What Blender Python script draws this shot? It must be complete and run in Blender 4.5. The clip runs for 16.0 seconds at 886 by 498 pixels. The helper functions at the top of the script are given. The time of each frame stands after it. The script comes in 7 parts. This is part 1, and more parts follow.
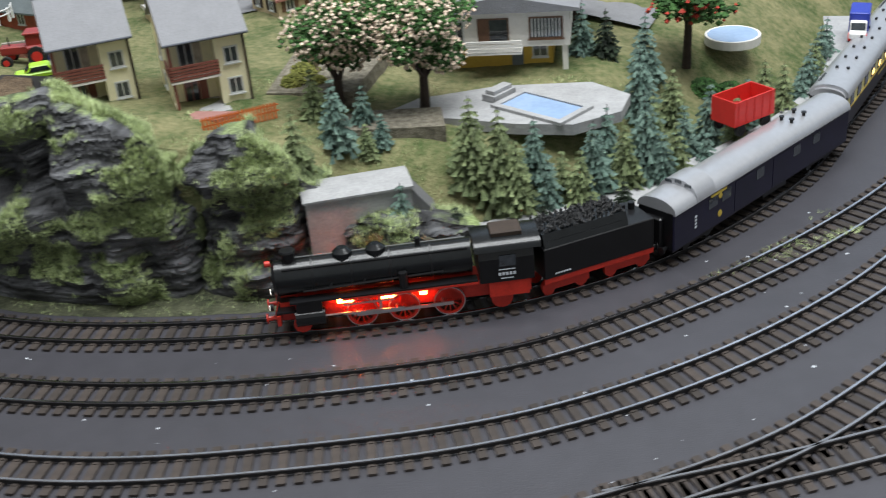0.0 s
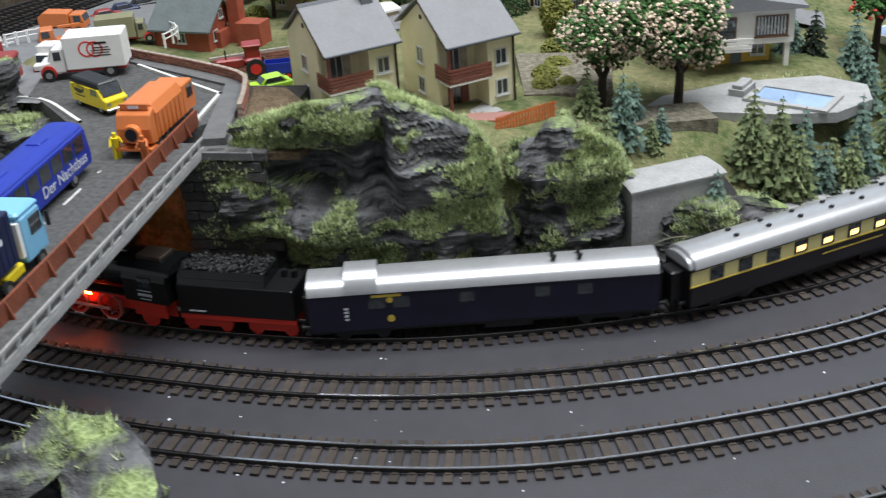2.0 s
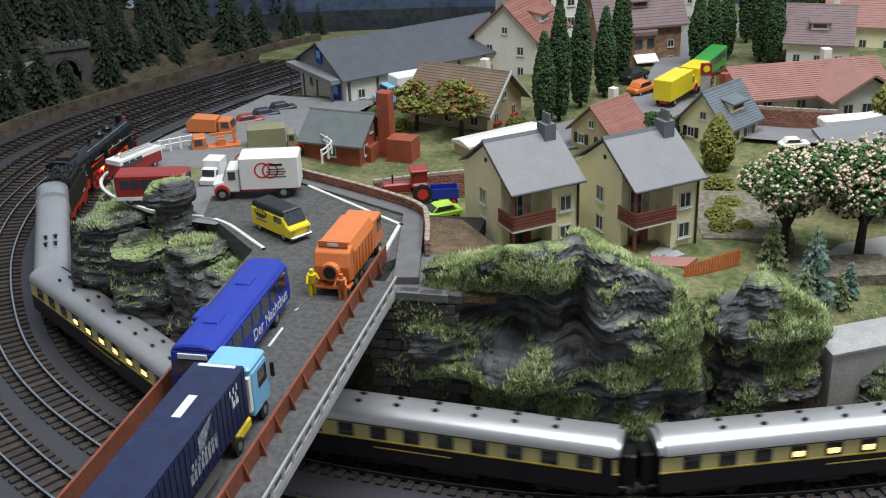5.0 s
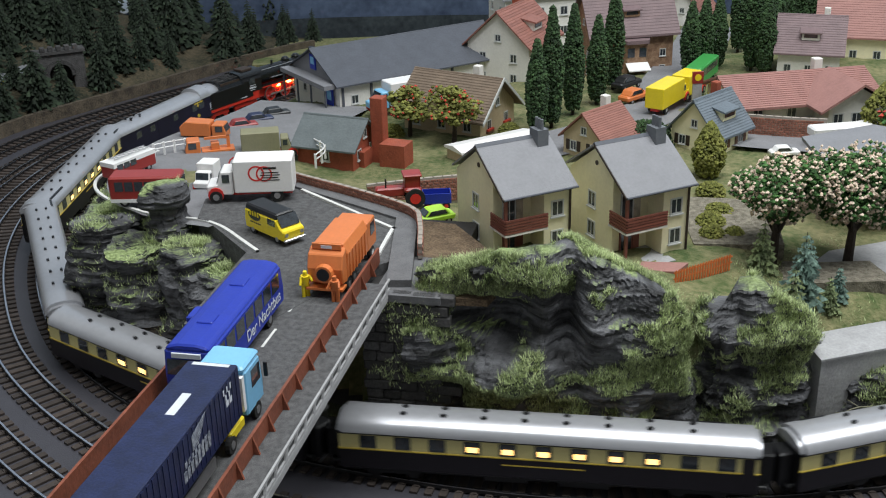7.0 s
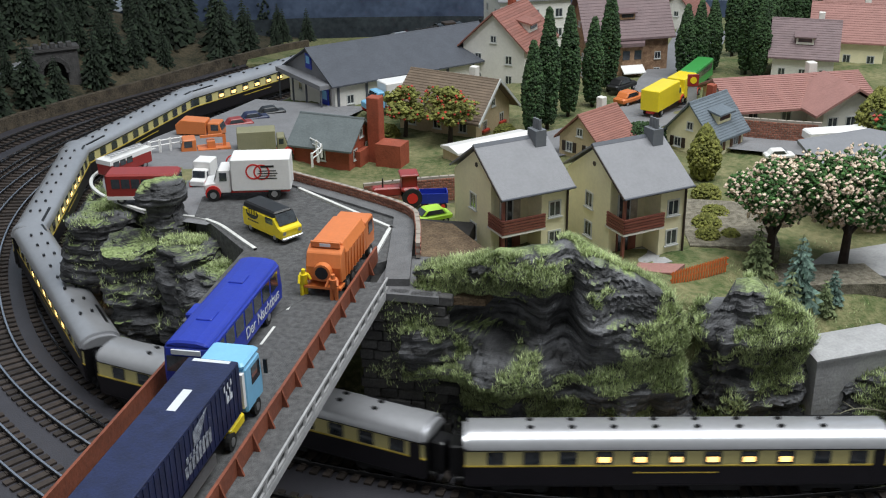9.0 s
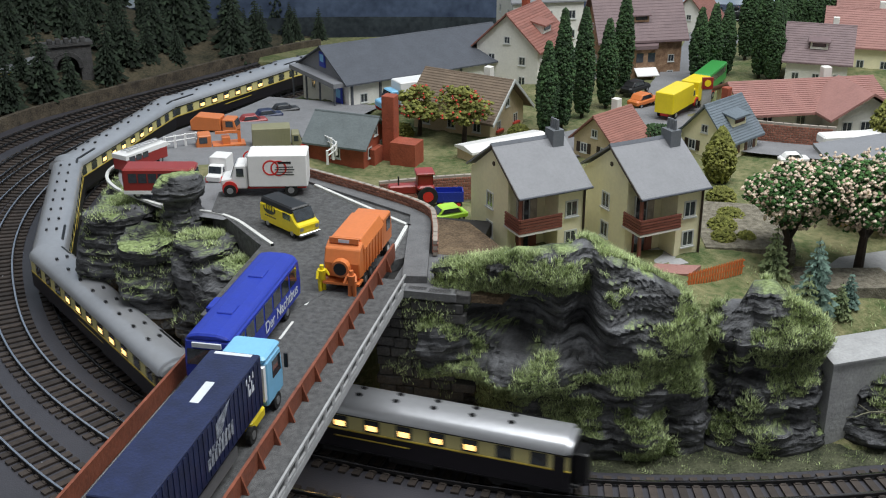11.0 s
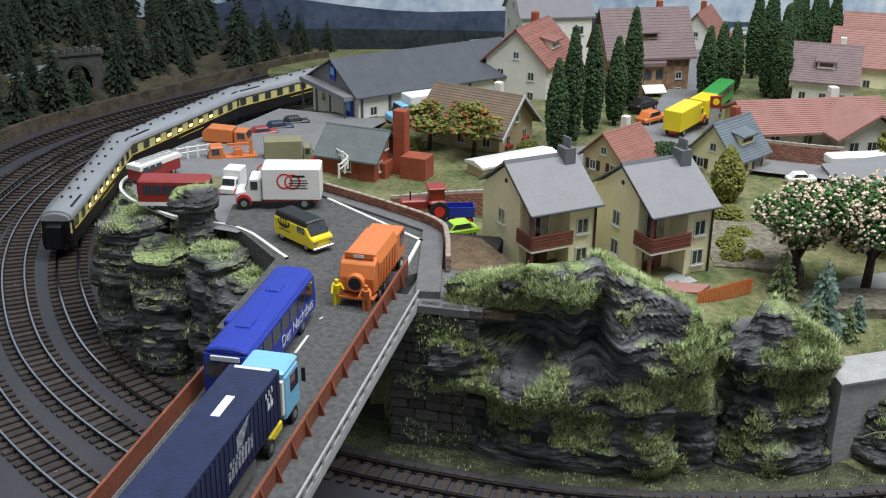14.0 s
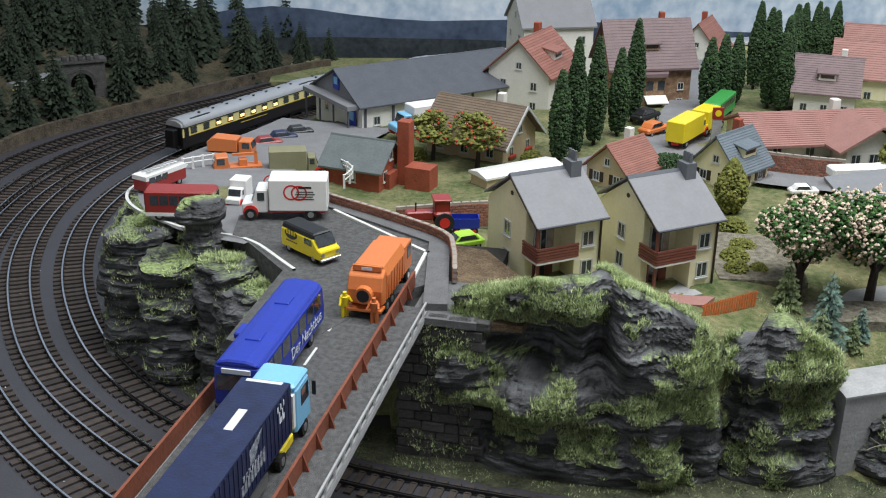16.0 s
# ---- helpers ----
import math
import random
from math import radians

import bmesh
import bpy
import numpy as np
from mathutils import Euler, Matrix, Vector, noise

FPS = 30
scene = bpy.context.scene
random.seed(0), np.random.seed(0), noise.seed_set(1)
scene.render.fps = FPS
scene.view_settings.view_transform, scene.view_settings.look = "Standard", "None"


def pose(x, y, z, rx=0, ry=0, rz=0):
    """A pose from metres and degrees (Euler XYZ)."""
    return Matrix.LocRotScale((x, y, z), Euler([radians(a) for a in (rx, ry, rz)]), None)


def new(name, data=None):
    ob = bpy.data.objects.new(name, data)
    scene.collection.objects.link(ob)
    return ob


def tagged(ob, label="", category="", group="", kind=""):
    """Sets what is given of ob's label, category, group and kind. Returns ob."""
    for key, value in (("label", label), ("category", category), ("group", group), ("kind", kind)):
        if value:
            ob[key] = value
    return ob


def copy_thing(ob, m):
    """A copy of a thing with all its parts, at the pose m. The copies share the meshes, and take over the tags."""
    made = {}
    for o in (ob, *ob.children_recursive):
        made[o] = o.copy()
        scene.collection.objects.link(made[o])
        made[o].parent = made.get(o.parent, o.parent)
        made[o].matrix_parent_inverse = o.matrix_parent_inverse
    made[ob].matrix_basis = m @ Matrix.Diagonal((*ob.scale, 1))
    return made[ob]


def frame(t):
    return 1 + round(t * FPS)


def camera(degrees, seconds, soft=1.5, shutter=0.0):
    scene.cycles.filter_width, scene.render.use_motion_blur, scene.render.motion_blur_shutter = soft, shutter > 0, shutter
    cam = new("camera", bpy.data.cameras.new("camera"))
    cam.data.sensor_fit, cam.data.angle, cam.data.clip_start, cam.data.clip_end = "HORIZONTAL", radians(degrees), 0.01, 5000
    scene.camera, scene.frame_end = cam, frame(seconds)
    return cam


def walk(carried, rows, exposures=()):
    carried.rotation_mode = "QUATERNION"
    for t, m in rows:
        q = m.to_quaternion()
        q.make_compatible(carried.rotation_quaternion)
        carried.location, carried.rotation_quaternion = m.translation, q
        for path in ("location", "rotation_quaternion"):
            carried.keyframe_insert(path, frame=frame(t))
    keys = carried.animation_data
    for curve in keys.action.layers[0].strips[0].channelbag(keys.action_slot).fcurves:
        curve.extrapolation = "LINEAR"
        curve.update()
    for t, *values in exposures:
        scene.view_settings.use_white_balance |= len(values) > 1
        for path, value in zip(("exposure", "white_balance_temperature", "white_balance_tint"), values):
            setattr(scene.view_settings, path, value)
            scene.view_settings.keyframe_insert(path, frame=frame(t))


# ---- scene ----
cam = camera(42.7, 16.0, soft=1.1, shutter=0.4)
K = 1.0 / 87.0   # everything below is written in prototype metres of a 1:87 layout


def at(x, y, z, rz=0.0, rx=0.0, ry=0.0):
    """A pose whose place is given in prototype metres."""
    return pose(x * K, y * K, z * K, rx, ry, rz)


PATH = [
    (0, 0.018, 0.033, 37.287, 61.161, 4.655, 1.203),
    (0.5, -9.350, -2.468, 36.536, 62.194, 4.650, -1.118),
    (1, -17.386, -3.202, 36.491, 62.302, 4.856, -4.388),
    (1.5, -24.069, -2.787, 36.705, 62.327, 4.705, -6.175),
    (2, -30.255, -1.464, 37.547, 62.515, 3.773, -6.492),
    (2.5, -33.610, -1.284, 38.967, 63.366, 2.810, -5.662),
    (3, -35.937, -0.131, 39.880, 63.654, 2.146, -5.521),
    (3.5, -37.600, 1.549, 40.234, 63.992, 2.045, -4.865),
    (4, -39.448, 2.730, 40.840, 64.552, 2.111, -4.405),
    (4.5, -39.928, 2.822, 41.814, 65.855, 2.008, -3.807),
    (7, -40.122, 2.181, 41.656, 66.686, 1.365, -3.985),
    (7.5, -40.245, 2.113, 41.632, 66.814, 1.403, -4.264),
    (8, -40.387, 2.059, 41.628, 66.836, 1.185, -4.298),
    (10.5, -41.501, 2.050, 41.336, 66.687, 0.206, -4.080),
    (11, -41.742, 1.927, 41.311, 66.904, 0.078, -3.896),
    (11.5, -41.822, 1.899, 41.416, 66.909, 0.127, -3.815),
    (12, -42.196, 1.809, 41.510, 66.970, -0.154, -3.748),
    (12.5, -42.229, 1.787, 41.699, 67.035, -0.278, -3.682),
    (13, -42.404, 1.674, 41.736, 67.162, -0.456, -3.678),
    (13.5, -42.595, 1.577, 41.987, 67.223, -0.500, -3.684),
    (14, -42.719, 1.452, 41.996, 67.381, -0.651, -3.641),
    (14.5, -42.885, 1.365, 42.057, 67.527, -0.749, -3.655),
    (15, -42.984, 1.471, 42.199, 67.560, -0.684, -3.719),
    (15.5, -43.205, 1.349, 42.350, 67.637, -0.791, -3.701),
    (16, -43.463, 1.283, 42.586, 67.653, -0.912, -3.737),
]

# the film camera opens and closes a little on the way, in stops
EXPOSURES = [(0, .13), (2.5, .1), (4, 0), (7, -.12), (11, -.14), (13, -.04), (14.5, .02), (16, .02)]

walk(cam, [(t, at(x, y, z, c, a, b)) for t, x, y, z, a, b, c in PATH], EXPOSURES)

# ---- light: a hall with fluorescent panels under the ceiling ----
world = bpy.data.worlds.new("hall")
scene.world = world
world.use_nodes = True
world.node_tree.nodes["Background"].inputs[0].default_value = (0.94, 0.99, 1.0, 1)
world.node_tree.nodes["Background"].inputs[1].default_value = 0.34


def panel_lamp(name, x, y, z, sx, sy, power):
    data = bpy.data.lights.new(name, "AREA")
    data.shape, data.size, data.size_y, data.energy = "RECTANGLE", sx, sy, power
    data.color = (0.95, 0.985, 1.0)
    ob = new(name, data)
    ob.location = (x, y, z)
    return ob


panel_lamp("ceiling_panel", 0.15, 0.35, 2.1, 2.2, 0.5, 46)
panel_lamp("ceiling_panel", 0.42, 1.02, 2.1, 2.0, 0.5, 37)
scene.view_settings.exposure = 0.0


# ---- materials ----
def material(name, colour, rough=0.7, metal=0.0, spread=0.12, scale=60.0, bump=0.0, bump_scale=300.0, colour2=None, emit=0.0, coat=0.0, per_object=0.0, island=0.0):
    """A procedural surface: two scales of noise over the base colour, and fine relief."""
    m = bpy.data.materials.new(name)
    m.use_nodes = True
    nt = m.node_tree
    b = nt.nodes["Principled BSDF"]
    b.inputs["Roughness"].default_value = rough
    b.inputs["Metallic"].default_value = metal
    b.inputs["Coat Weight"].default_value = coat
    c1 = tuple(max(0.0, v * (1 - spread)) for v in colour)
    c2 = colour2 or tuple(min(1.0, v * (1 + spread)) for v in colour)
    tc = nt.nodes.new("ShaderNodeTexCoord")
    n1 = nt.nodes.new("ShaderNodeTexNoise")
    n1.inputs["Scale"].default_value = scale
    n1.inputs["Detail"].default_value = 6
    n2 = nt.nodes.new("ShaderNodeTexNoise")
    n2.inputs["Scale"].default_value = scale * 7.3
    n2.inputs["Detail"].default_value = 3
    nt.links.new(tc.outputs["Object"], n1.inputs["Vector"])
    nt.links.new(tc.outputs["Object"], n2.inputs["Vector"])
    mixf = nt.nodes.new("ShaderNodeMath")
    mixf.operation = "MULTIPLY_ADD"
    nt.links.new(n2.outputs["Fac"], mixf.inputs[0])
    mixf.inputs[1].default_value = 0.45
    add = nt.nodes.new("ShaderNodeMath")
    add.operation = "MULTIPLY"
    add.inputs[1].default_value = 0.55
    nt.links.new(n1.outputs["Fac"], add.inputs[0])
    nt.links.new(add.outputs[0], mixf.inputs[2])
    ramp = nt.nodes.new("ShaderNodeValToRGB")
    ramp.color_ramp.elements[0].position, ramp.color_ramp.elements[1].position = 0.36, 0.64
    ramp.color_ramp.elements[0].color, ramp.color_ramp.elements[1].color = (*c1, 1), (*c2, 1)
    nt.links.new(mixf.outputs[0], ramp.inputs[0])
    out = ramp.outputs[0]
    if per_object or island:
        hsv = nt.nodes.new("ShaderNodeHueSaturation")
        src = nt.nodes.new("ShaderNodeObjectInfo").outputs["Random"] if per_object else nt.nodes.new("ShaderNodeNewGeometry").outputs["Random Per Island"]
        mr = nt.nodes.new("ShaderNodeMapRange")
        w = per_object or island
        mr.inputs["To Min"].default_value, mr.inputs["To Max"].default_value = 1 - w, 1 + w
        nt.links.new(src, mr.inputs["Value"])
        nt.links.new(mr.outputs[0], hsv.inputs["Value"])
        nt.links.new(out, hsv.inputs["Color"])
        out = hsv.outputs[0]
    nt.links.new(out, b.inputs["Base Color"])
    if bump:
        n3 = nt.nodes.new("ShaderNodeTexNoise")
        n3.inputs["Scale"].default_value = bump_scale
        n3.inputs["Detail"].default_value = 4
        nt.links.new(tc.outputs["Object"], n3.inputs["Vector"])
        bp = nt.nodes.new("ShaderNodeBump")
        bp.inputs["Strength"].default_value = bump
        bp.inputs["Distance"].default_value = 0.002
        nt.links.new(n3.outputs["Fac"], bp.inputs["Height"])
        nt.links.new(bp.outputs[0], b.inputs["Normal"])
    if emit:
        b.inputs["Emission Color"].default_value = (*colour, 1)
        b.inputs["Emission Strength"].default_value = emit
    return m


MAT = {}
for args in [
    dict(name="board", colour=(0.046, 0.0445, 0.053), rough=0.46, spread=0.10, scale=9, bump=0.15, bump_scale=700),
    dict(name="rail", colour=(0.30, 0.27, 0.25), rough=0.28, metal=0.9, spread=0.2, scale=40),
    dict(name="rail_top", colour=(0.66, 0.66, 0.70), rough=0.17, metal=1.0, spread=0.1, scale=40),
    dict(name="sleeper", colour=(0.045, 0.033, 0.027), rough=0.7, spread=0.3, scale=150, island=0.35),
    dict(name="sleeper_piece", colour=(0.040, 0.030, 0.025), rough=0.7, spread=0.3, scale=150, per_object=0.35),
    dict(name="sleeper_dark", colour=(0.02, 0.018, 0.017), rough=0.8, spread=0.3, scale=150),
    dict(name="grass_ground", colour=(0.085, 0.135, 0.035), rough=0.95, spread=0.35, scale=22, bump=1.0, bump_scale=420, colour2=(0.24, 0.22, 0.11)),
    dict(name="earth", colour=(0.10, 0.062, 0.035), rough=0.95, spread=0.5, scale=80, bump=1.0, bump_scale=500, colour2=(0.20, 0.14, 0.085)),
    dict(name="gravel", colour=(0.16, 0.14, 0.10), rough=0.95, spread=0.5, scale=200, bump=1.0, bump_scale=700, colour2=(0.30, 0.27, 0.21)),
    dict(name="blade", colour=(0.23, 0.30, 0.11), rough=0.9, spread=0.3, scale=30, island=0.55, colour2=(0.53, 0.61, 0.32)),
    dict(name="verge", colour=(0.030, 0.040, 0.016), rough=0.95, spread=0.5, scale=60, bump=1.0, bump_scale=600, colour2=(0.10, 0.105, 0.06)),
    dict(name="retaining", colour=(0.055, 0.042, 0.030), rough=0.95, spread=0.5, scale=60, bump=1.0, bump_scale=400, colour2=(0.12, 0.095, 0.065)),
    dict(name="asphalt", colour=(0.085, 0.085, 0.087), rough=0.9, spread=0.45, scale=260, bump=0.5, bump_scale=1500),
    dict(name="asphalt_light", colour=(0.20, 0.20, 0.21), rough=0.85, spread=0.12, scale=60, bump=0.4, bump_scale=1200),
    dict(name="paving", colour=(0.13, 0.13, 0.135), rough=0.85, spread=0.2, scale=90, bump=0.4, bump_scale=900),
    dict(name="white_line", colour=(0.62, 0.62, 0.60), rough=0.6, spread=0.15, scale=150),
    dict(name="concrete", colour=(0.33, 0.33, 0.335), rough=0.75, spread=0.15, scale=70, bump=0.3),
    dict(name="rust_wall", colour=(0.20, 0.058, 0.030), rough=0.55, spread=0.25, scale=60, bump=0.2),
    dict(name="stone", colour=(0.060, 0.058, 0.058), rough=0.85, spread=0.35, scale=90, bump=0.8, bump_scale=300, per_object=0.3),
    dict(name="brick", colour=(0.26, 0.11, 0.075), rough=0.85, spread=0.3, scale=130, bump=0.5, per_object=0.3, island=0.0),
    dict(name="brick_stuff", colour=(0.30, 0.15, 0.11), rough=0.85, spread=0.3, scale=130, bump=0.4, island=0.35),
    dict(name="mortar", colour=(0.34, 0.30, 0.26), rough=0.9, spread=0.15, scale=130),
    dict(name="plaster_yellow", colour=(0.79, 0.735, 0.50), rough=0.7, spread=0.06, scale=40, bump=0.12, bump_scale=900),
    dict(name="plaster_white", colour=(0.70, 0.68, 0.64), rough=0.75, spread=0.07, scale=40, bump=0.15, bump_scale=900),
    dict(name="plaster_beige", colour=(0.50, 0.40, 0.26), rough=0.75, spread=0.12, scale=50, bump=0.2),
    dict(name="slate", colour=(0.205, 0.207, 0.222), rough=0.62, spread=0.08, scale=50, bump=0.3, bump_scale=800),
    dict(name="slate_dark", colour=(0.075, 0.082, 0.10), rough=0.6, spread=0.14, scale=50, bump=0.2),
    dict(name="slate_green", colour=(0.115, 0.135, 0.14), rough=0.6, spread=0.15, scale=50, bump=0.2),
    dict(name="slate_blue", colour=(0.125, 0.152, 0.178), rough=0.6, spread=0.15, scale=50, bump=0.2),
    dict(name="roof_red", colour=(0.27, 0.115, 0.09), rough=0.65, spread=0.15, scale=60, bump=0.2, per_object=0.12),
    dict(name="roof_pink", colour=(0.31, 0.155, 0.135), rough=0.7, spread=0.12, scale=60, bump=0.2),
    dict(name="roof_maroon", colour=(0.18, 0.125, 0.13), rough=0.65, spread=0.15, scale=60, bump=0.2),
    dict(name="roof_brown", colour=(0.17, 0.125, 0.09), rough=0.75, spread=0.18, scale=60, bump=0.2),
    dict(name="wood_red", colour=(0.19, 0.062, 0.045), rough=0.55, spread=0.2, scale=80, per_object=0.15),
    dict(name="wood_brown", colour=(0.13, 0.065, 0.035), rough=0.6, spread=0.25, scale=80),
    dict(name="wood_dark", colour=(0.035, 0.022, 0.015), rough=0.6, spread=0.3, scale=80),
    dict(name="chimney_grey", colour=(0.14, 0.15, 0.165), rough=0.7, spread=0.1, scale=60),
    dict(name="window_frame", colour=(0.52, 0.53, 0.52), rough=0.5, spread=0.06, scale=80),
    dict(name="glass", colour=(0.035, 0.042, 0.05), rough=0.08, spread=0.4, scale=200, coat=1.0),
    dict(name="curtain", colour=(0.42, 0.36, 0.28), rough=0.8, spread=0.3, scale=200),
    dict(name="fence_orange", colour=(0.62, 0.145, 0.035), rough=0.55, spread=0.12, scale=80),
    dict(name="silver", colour=(0.47, 0.475, 0.50), rough=0.30, metal=0.55, spread=0.06, scale=30),
    dict(name="train_black", colour=(0.005, 0.005, 0.006), rough=0.36, spread=0.3, scale=60, bump=0.05),
    dict(name="boiler_black", colour=(0.006, 0.007, 0.008), rough=0.24, spread=0.3, scale=60),
    dict(name="train_red", colour=(0.50, 0.028, 0.015), rough=0.4, spread=0.15, scale=60),
    dict(name="coach_blue", colour=(0.010, 0.009, 0.026), rough=0.35, spread=0.2, scale=40),
    dict(name="coach_umber", colour=(0.010, 0.008, 0.012), rough=0.4, spread=0.2, scale=40),
    dict(name="coach_cream", colour=(0.62, 0.55, 0.25), rough=0.45, spread=0.07, scale=60),
    dict(name="gold", colour=(0.55, 0.40, 0.06), rough=0.4, spread=0.1),
    dict(name="steel", colour=(0.55, 0.55, 0.56), rough=0.3, metal=0.9, spread=0.1),
    dict(name="coal", colour=(0.014, 0.014, 0.015), rough=0.5, spread=0.4, scale=400, bump=1.0, bump_scale=500),
    dict(name="window_lit", colour=(1.0, 0.60, 0.20), rough=0.5, emit=2.6),
    dict(name="fire_glow", colour=(1.0, 0.16, 0.03), rough=0.5, emit=62.0),
    dict(name="lamp_white", colour=(1.0, 0.95, 0.85), rough=0.3, emit=2.0),
    dict(name="paint_orange", colour=(0.62, 0.18, 0.05), rough=0.4, spread=0.06, scale=60),
    dict(name="paint_blue", colour=(0.014, 0.035, 0.34), rough=0.4, spread=0.08, scale=60, bump=0.05),
    dict(name="paint_navy", colour=(0.011, 0.018, 0.062), rough=0.42, spread=0.3, scale=110, bump=0.1, bump_scale=500),
    dict(name="paint_sky", colour=(0.20, 0.47, 0.70), rough=0.35, spread=0.05, scale=60),
    dict(name="paint_yellow", colour=(0.80, 0.62, 0.02), rough=0.35, spread=0.06, scale=60),
    dict(name="paint_white", colour=(0.78, 0.77, 0.76), rough=0.4, spread=0.04, scale=60),
    dict(name="paint_red", colour=(0.28, 0.028, 0.024), rough=0.35, spread=0.1, scale=60),
    dict(name="paint_crimson", colour=(0.62, 0.03, 0.025), rough=0.4, spread=0.08, scale=60),
    dict(name="paint_green", colour=(0.05, 0.30, 0.07), rough=0.4, spread=0.08, scale=60),
    dict(name="paint_lime", colour=(0.42, 0.72, 0.05), rough=0.35, spread=0.06, scale=60),
    dict(name="paint_olive", colour=(0.23, 0.22, 0.13), rough=0.6, spread=0.1, scale=60),
    dict(name="paint_black", colour=(0.012, 0.012, 0.013), rough=0.4, spread=0.2, scale=60),
    dict(name="tyre", colour=(0.014, 0.014, 0.014), rough=0.85, spread=0.2, scale=90),
    dict(name="print_white", colour=(0.60, 0.63, 0.68), rough=0.6, spread=0.08),
    dict(name="print_worn", colour=(0.03, 0.04, 0.08), rough=0.6, spread=0.2, scale=260, colour2=(0.42, 0.45, 0.50)),
    dict(name="cypress", colour=(0.018, 0.048, 0.016), rough=0.9, spread=0.4, scale=80, island=0.5, colour2=(0.045, 0.09, 0.03)),
    dict(name="fir_blue", colour=(0.075, 0.145, 0.12), rough=0.9, spread=0.35, scale=80, island=0.45, colour2=(0.19, 0.28, 0.23)),
    dict(name="fir_green", colour=(0.11, 0.16, 0.065), rough=0.9, spread=0.4, scale=80, island=0.5, colour2=(0.26, 0.31, 0.15)),
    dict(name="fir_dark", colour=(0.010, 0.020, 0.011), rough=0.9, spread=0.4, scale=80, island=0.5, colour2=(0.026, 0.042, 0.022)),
    dict(name="foliage", colour=(0.035, 0.10, 0.022), rough=0.9, spread=0.35, scale=80, island=0.5, colour2=(0.07, 0.17, 0.045)),
    dict(name="foliage_olive", colour=(0.13, 0.15, 0.025), rough=0.9, spread=0.35, scale=80, island=0.4, colour2=(0.24, 0.24, 0.06)),
    dict(name="blossom", colour=(0.66, 0.47, 0.36), rough=0.9, spread=0.12, scale=200, island=0.25, colour2=(0.80, 0.68, 0.55)),
    dict(name="fruit", colour=(0.48, 0.05, 0.03), rough=0.6, spread=0.2, scale=200, island=0.3),
    dict(name="bark", colour=(0.035, 0.024, 0.018), rough=0.9, spread=0.35, scale=120, bump=0.6),
    dict(name="twig", colour=(0.16, 0.155, 0.105), rough=0.9, spread=0.3, scale=160, bump=0.4),
    dict(name="pool_water", colour=(0.30, 0.42, 0.62), rough=0.06, spread=0.08, scale=30, coat=0.6),
    dict(name="figure_orange", colour=(0.60, 0.17, 0.05), rough=0.6, spread=0.1),
    dict(name="brick_tan", colour=(0.25, 0.13, 0.075), rough=0.75, spread=0.35, scale=120, bump=0.4, colour2=(0.40, 0.26, 0.16)),
    dict(name="brick_red", colour=(0.30, 0.068, 0.035), rough=0.7, spread=0.2, scale=90, bump=0.3),
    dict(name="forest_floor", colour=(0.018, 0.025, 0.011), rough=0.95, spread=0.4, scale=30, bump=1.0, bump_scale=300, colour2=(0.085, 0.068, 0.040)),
    dict(name="wall_ochre", colour=(0.52, 0.34, 0.05), rough=0.7, spread=0.1, scale=60),
    dict(name="hill_far", colour=(0.040, 0.062, 0.115), rough=1.0, spread=0.35, scale=9, colour2=(0.075, 0.105, 0.17)),
    dict(name="hill_near", colour=(0.018, 0.026, 0.034), rough=1.0, spread=0.4, scale=16, colour2=(0.040, 0.052, 0.060)),
    dict(name="sky_board", colour=(0.36, 0.50, 0.68), rough=1.0, spread=0.2, scale=6, colour2=(0.68, 0.74, 0.82)),
]:
    MAT[args["name"]] = material(**args)


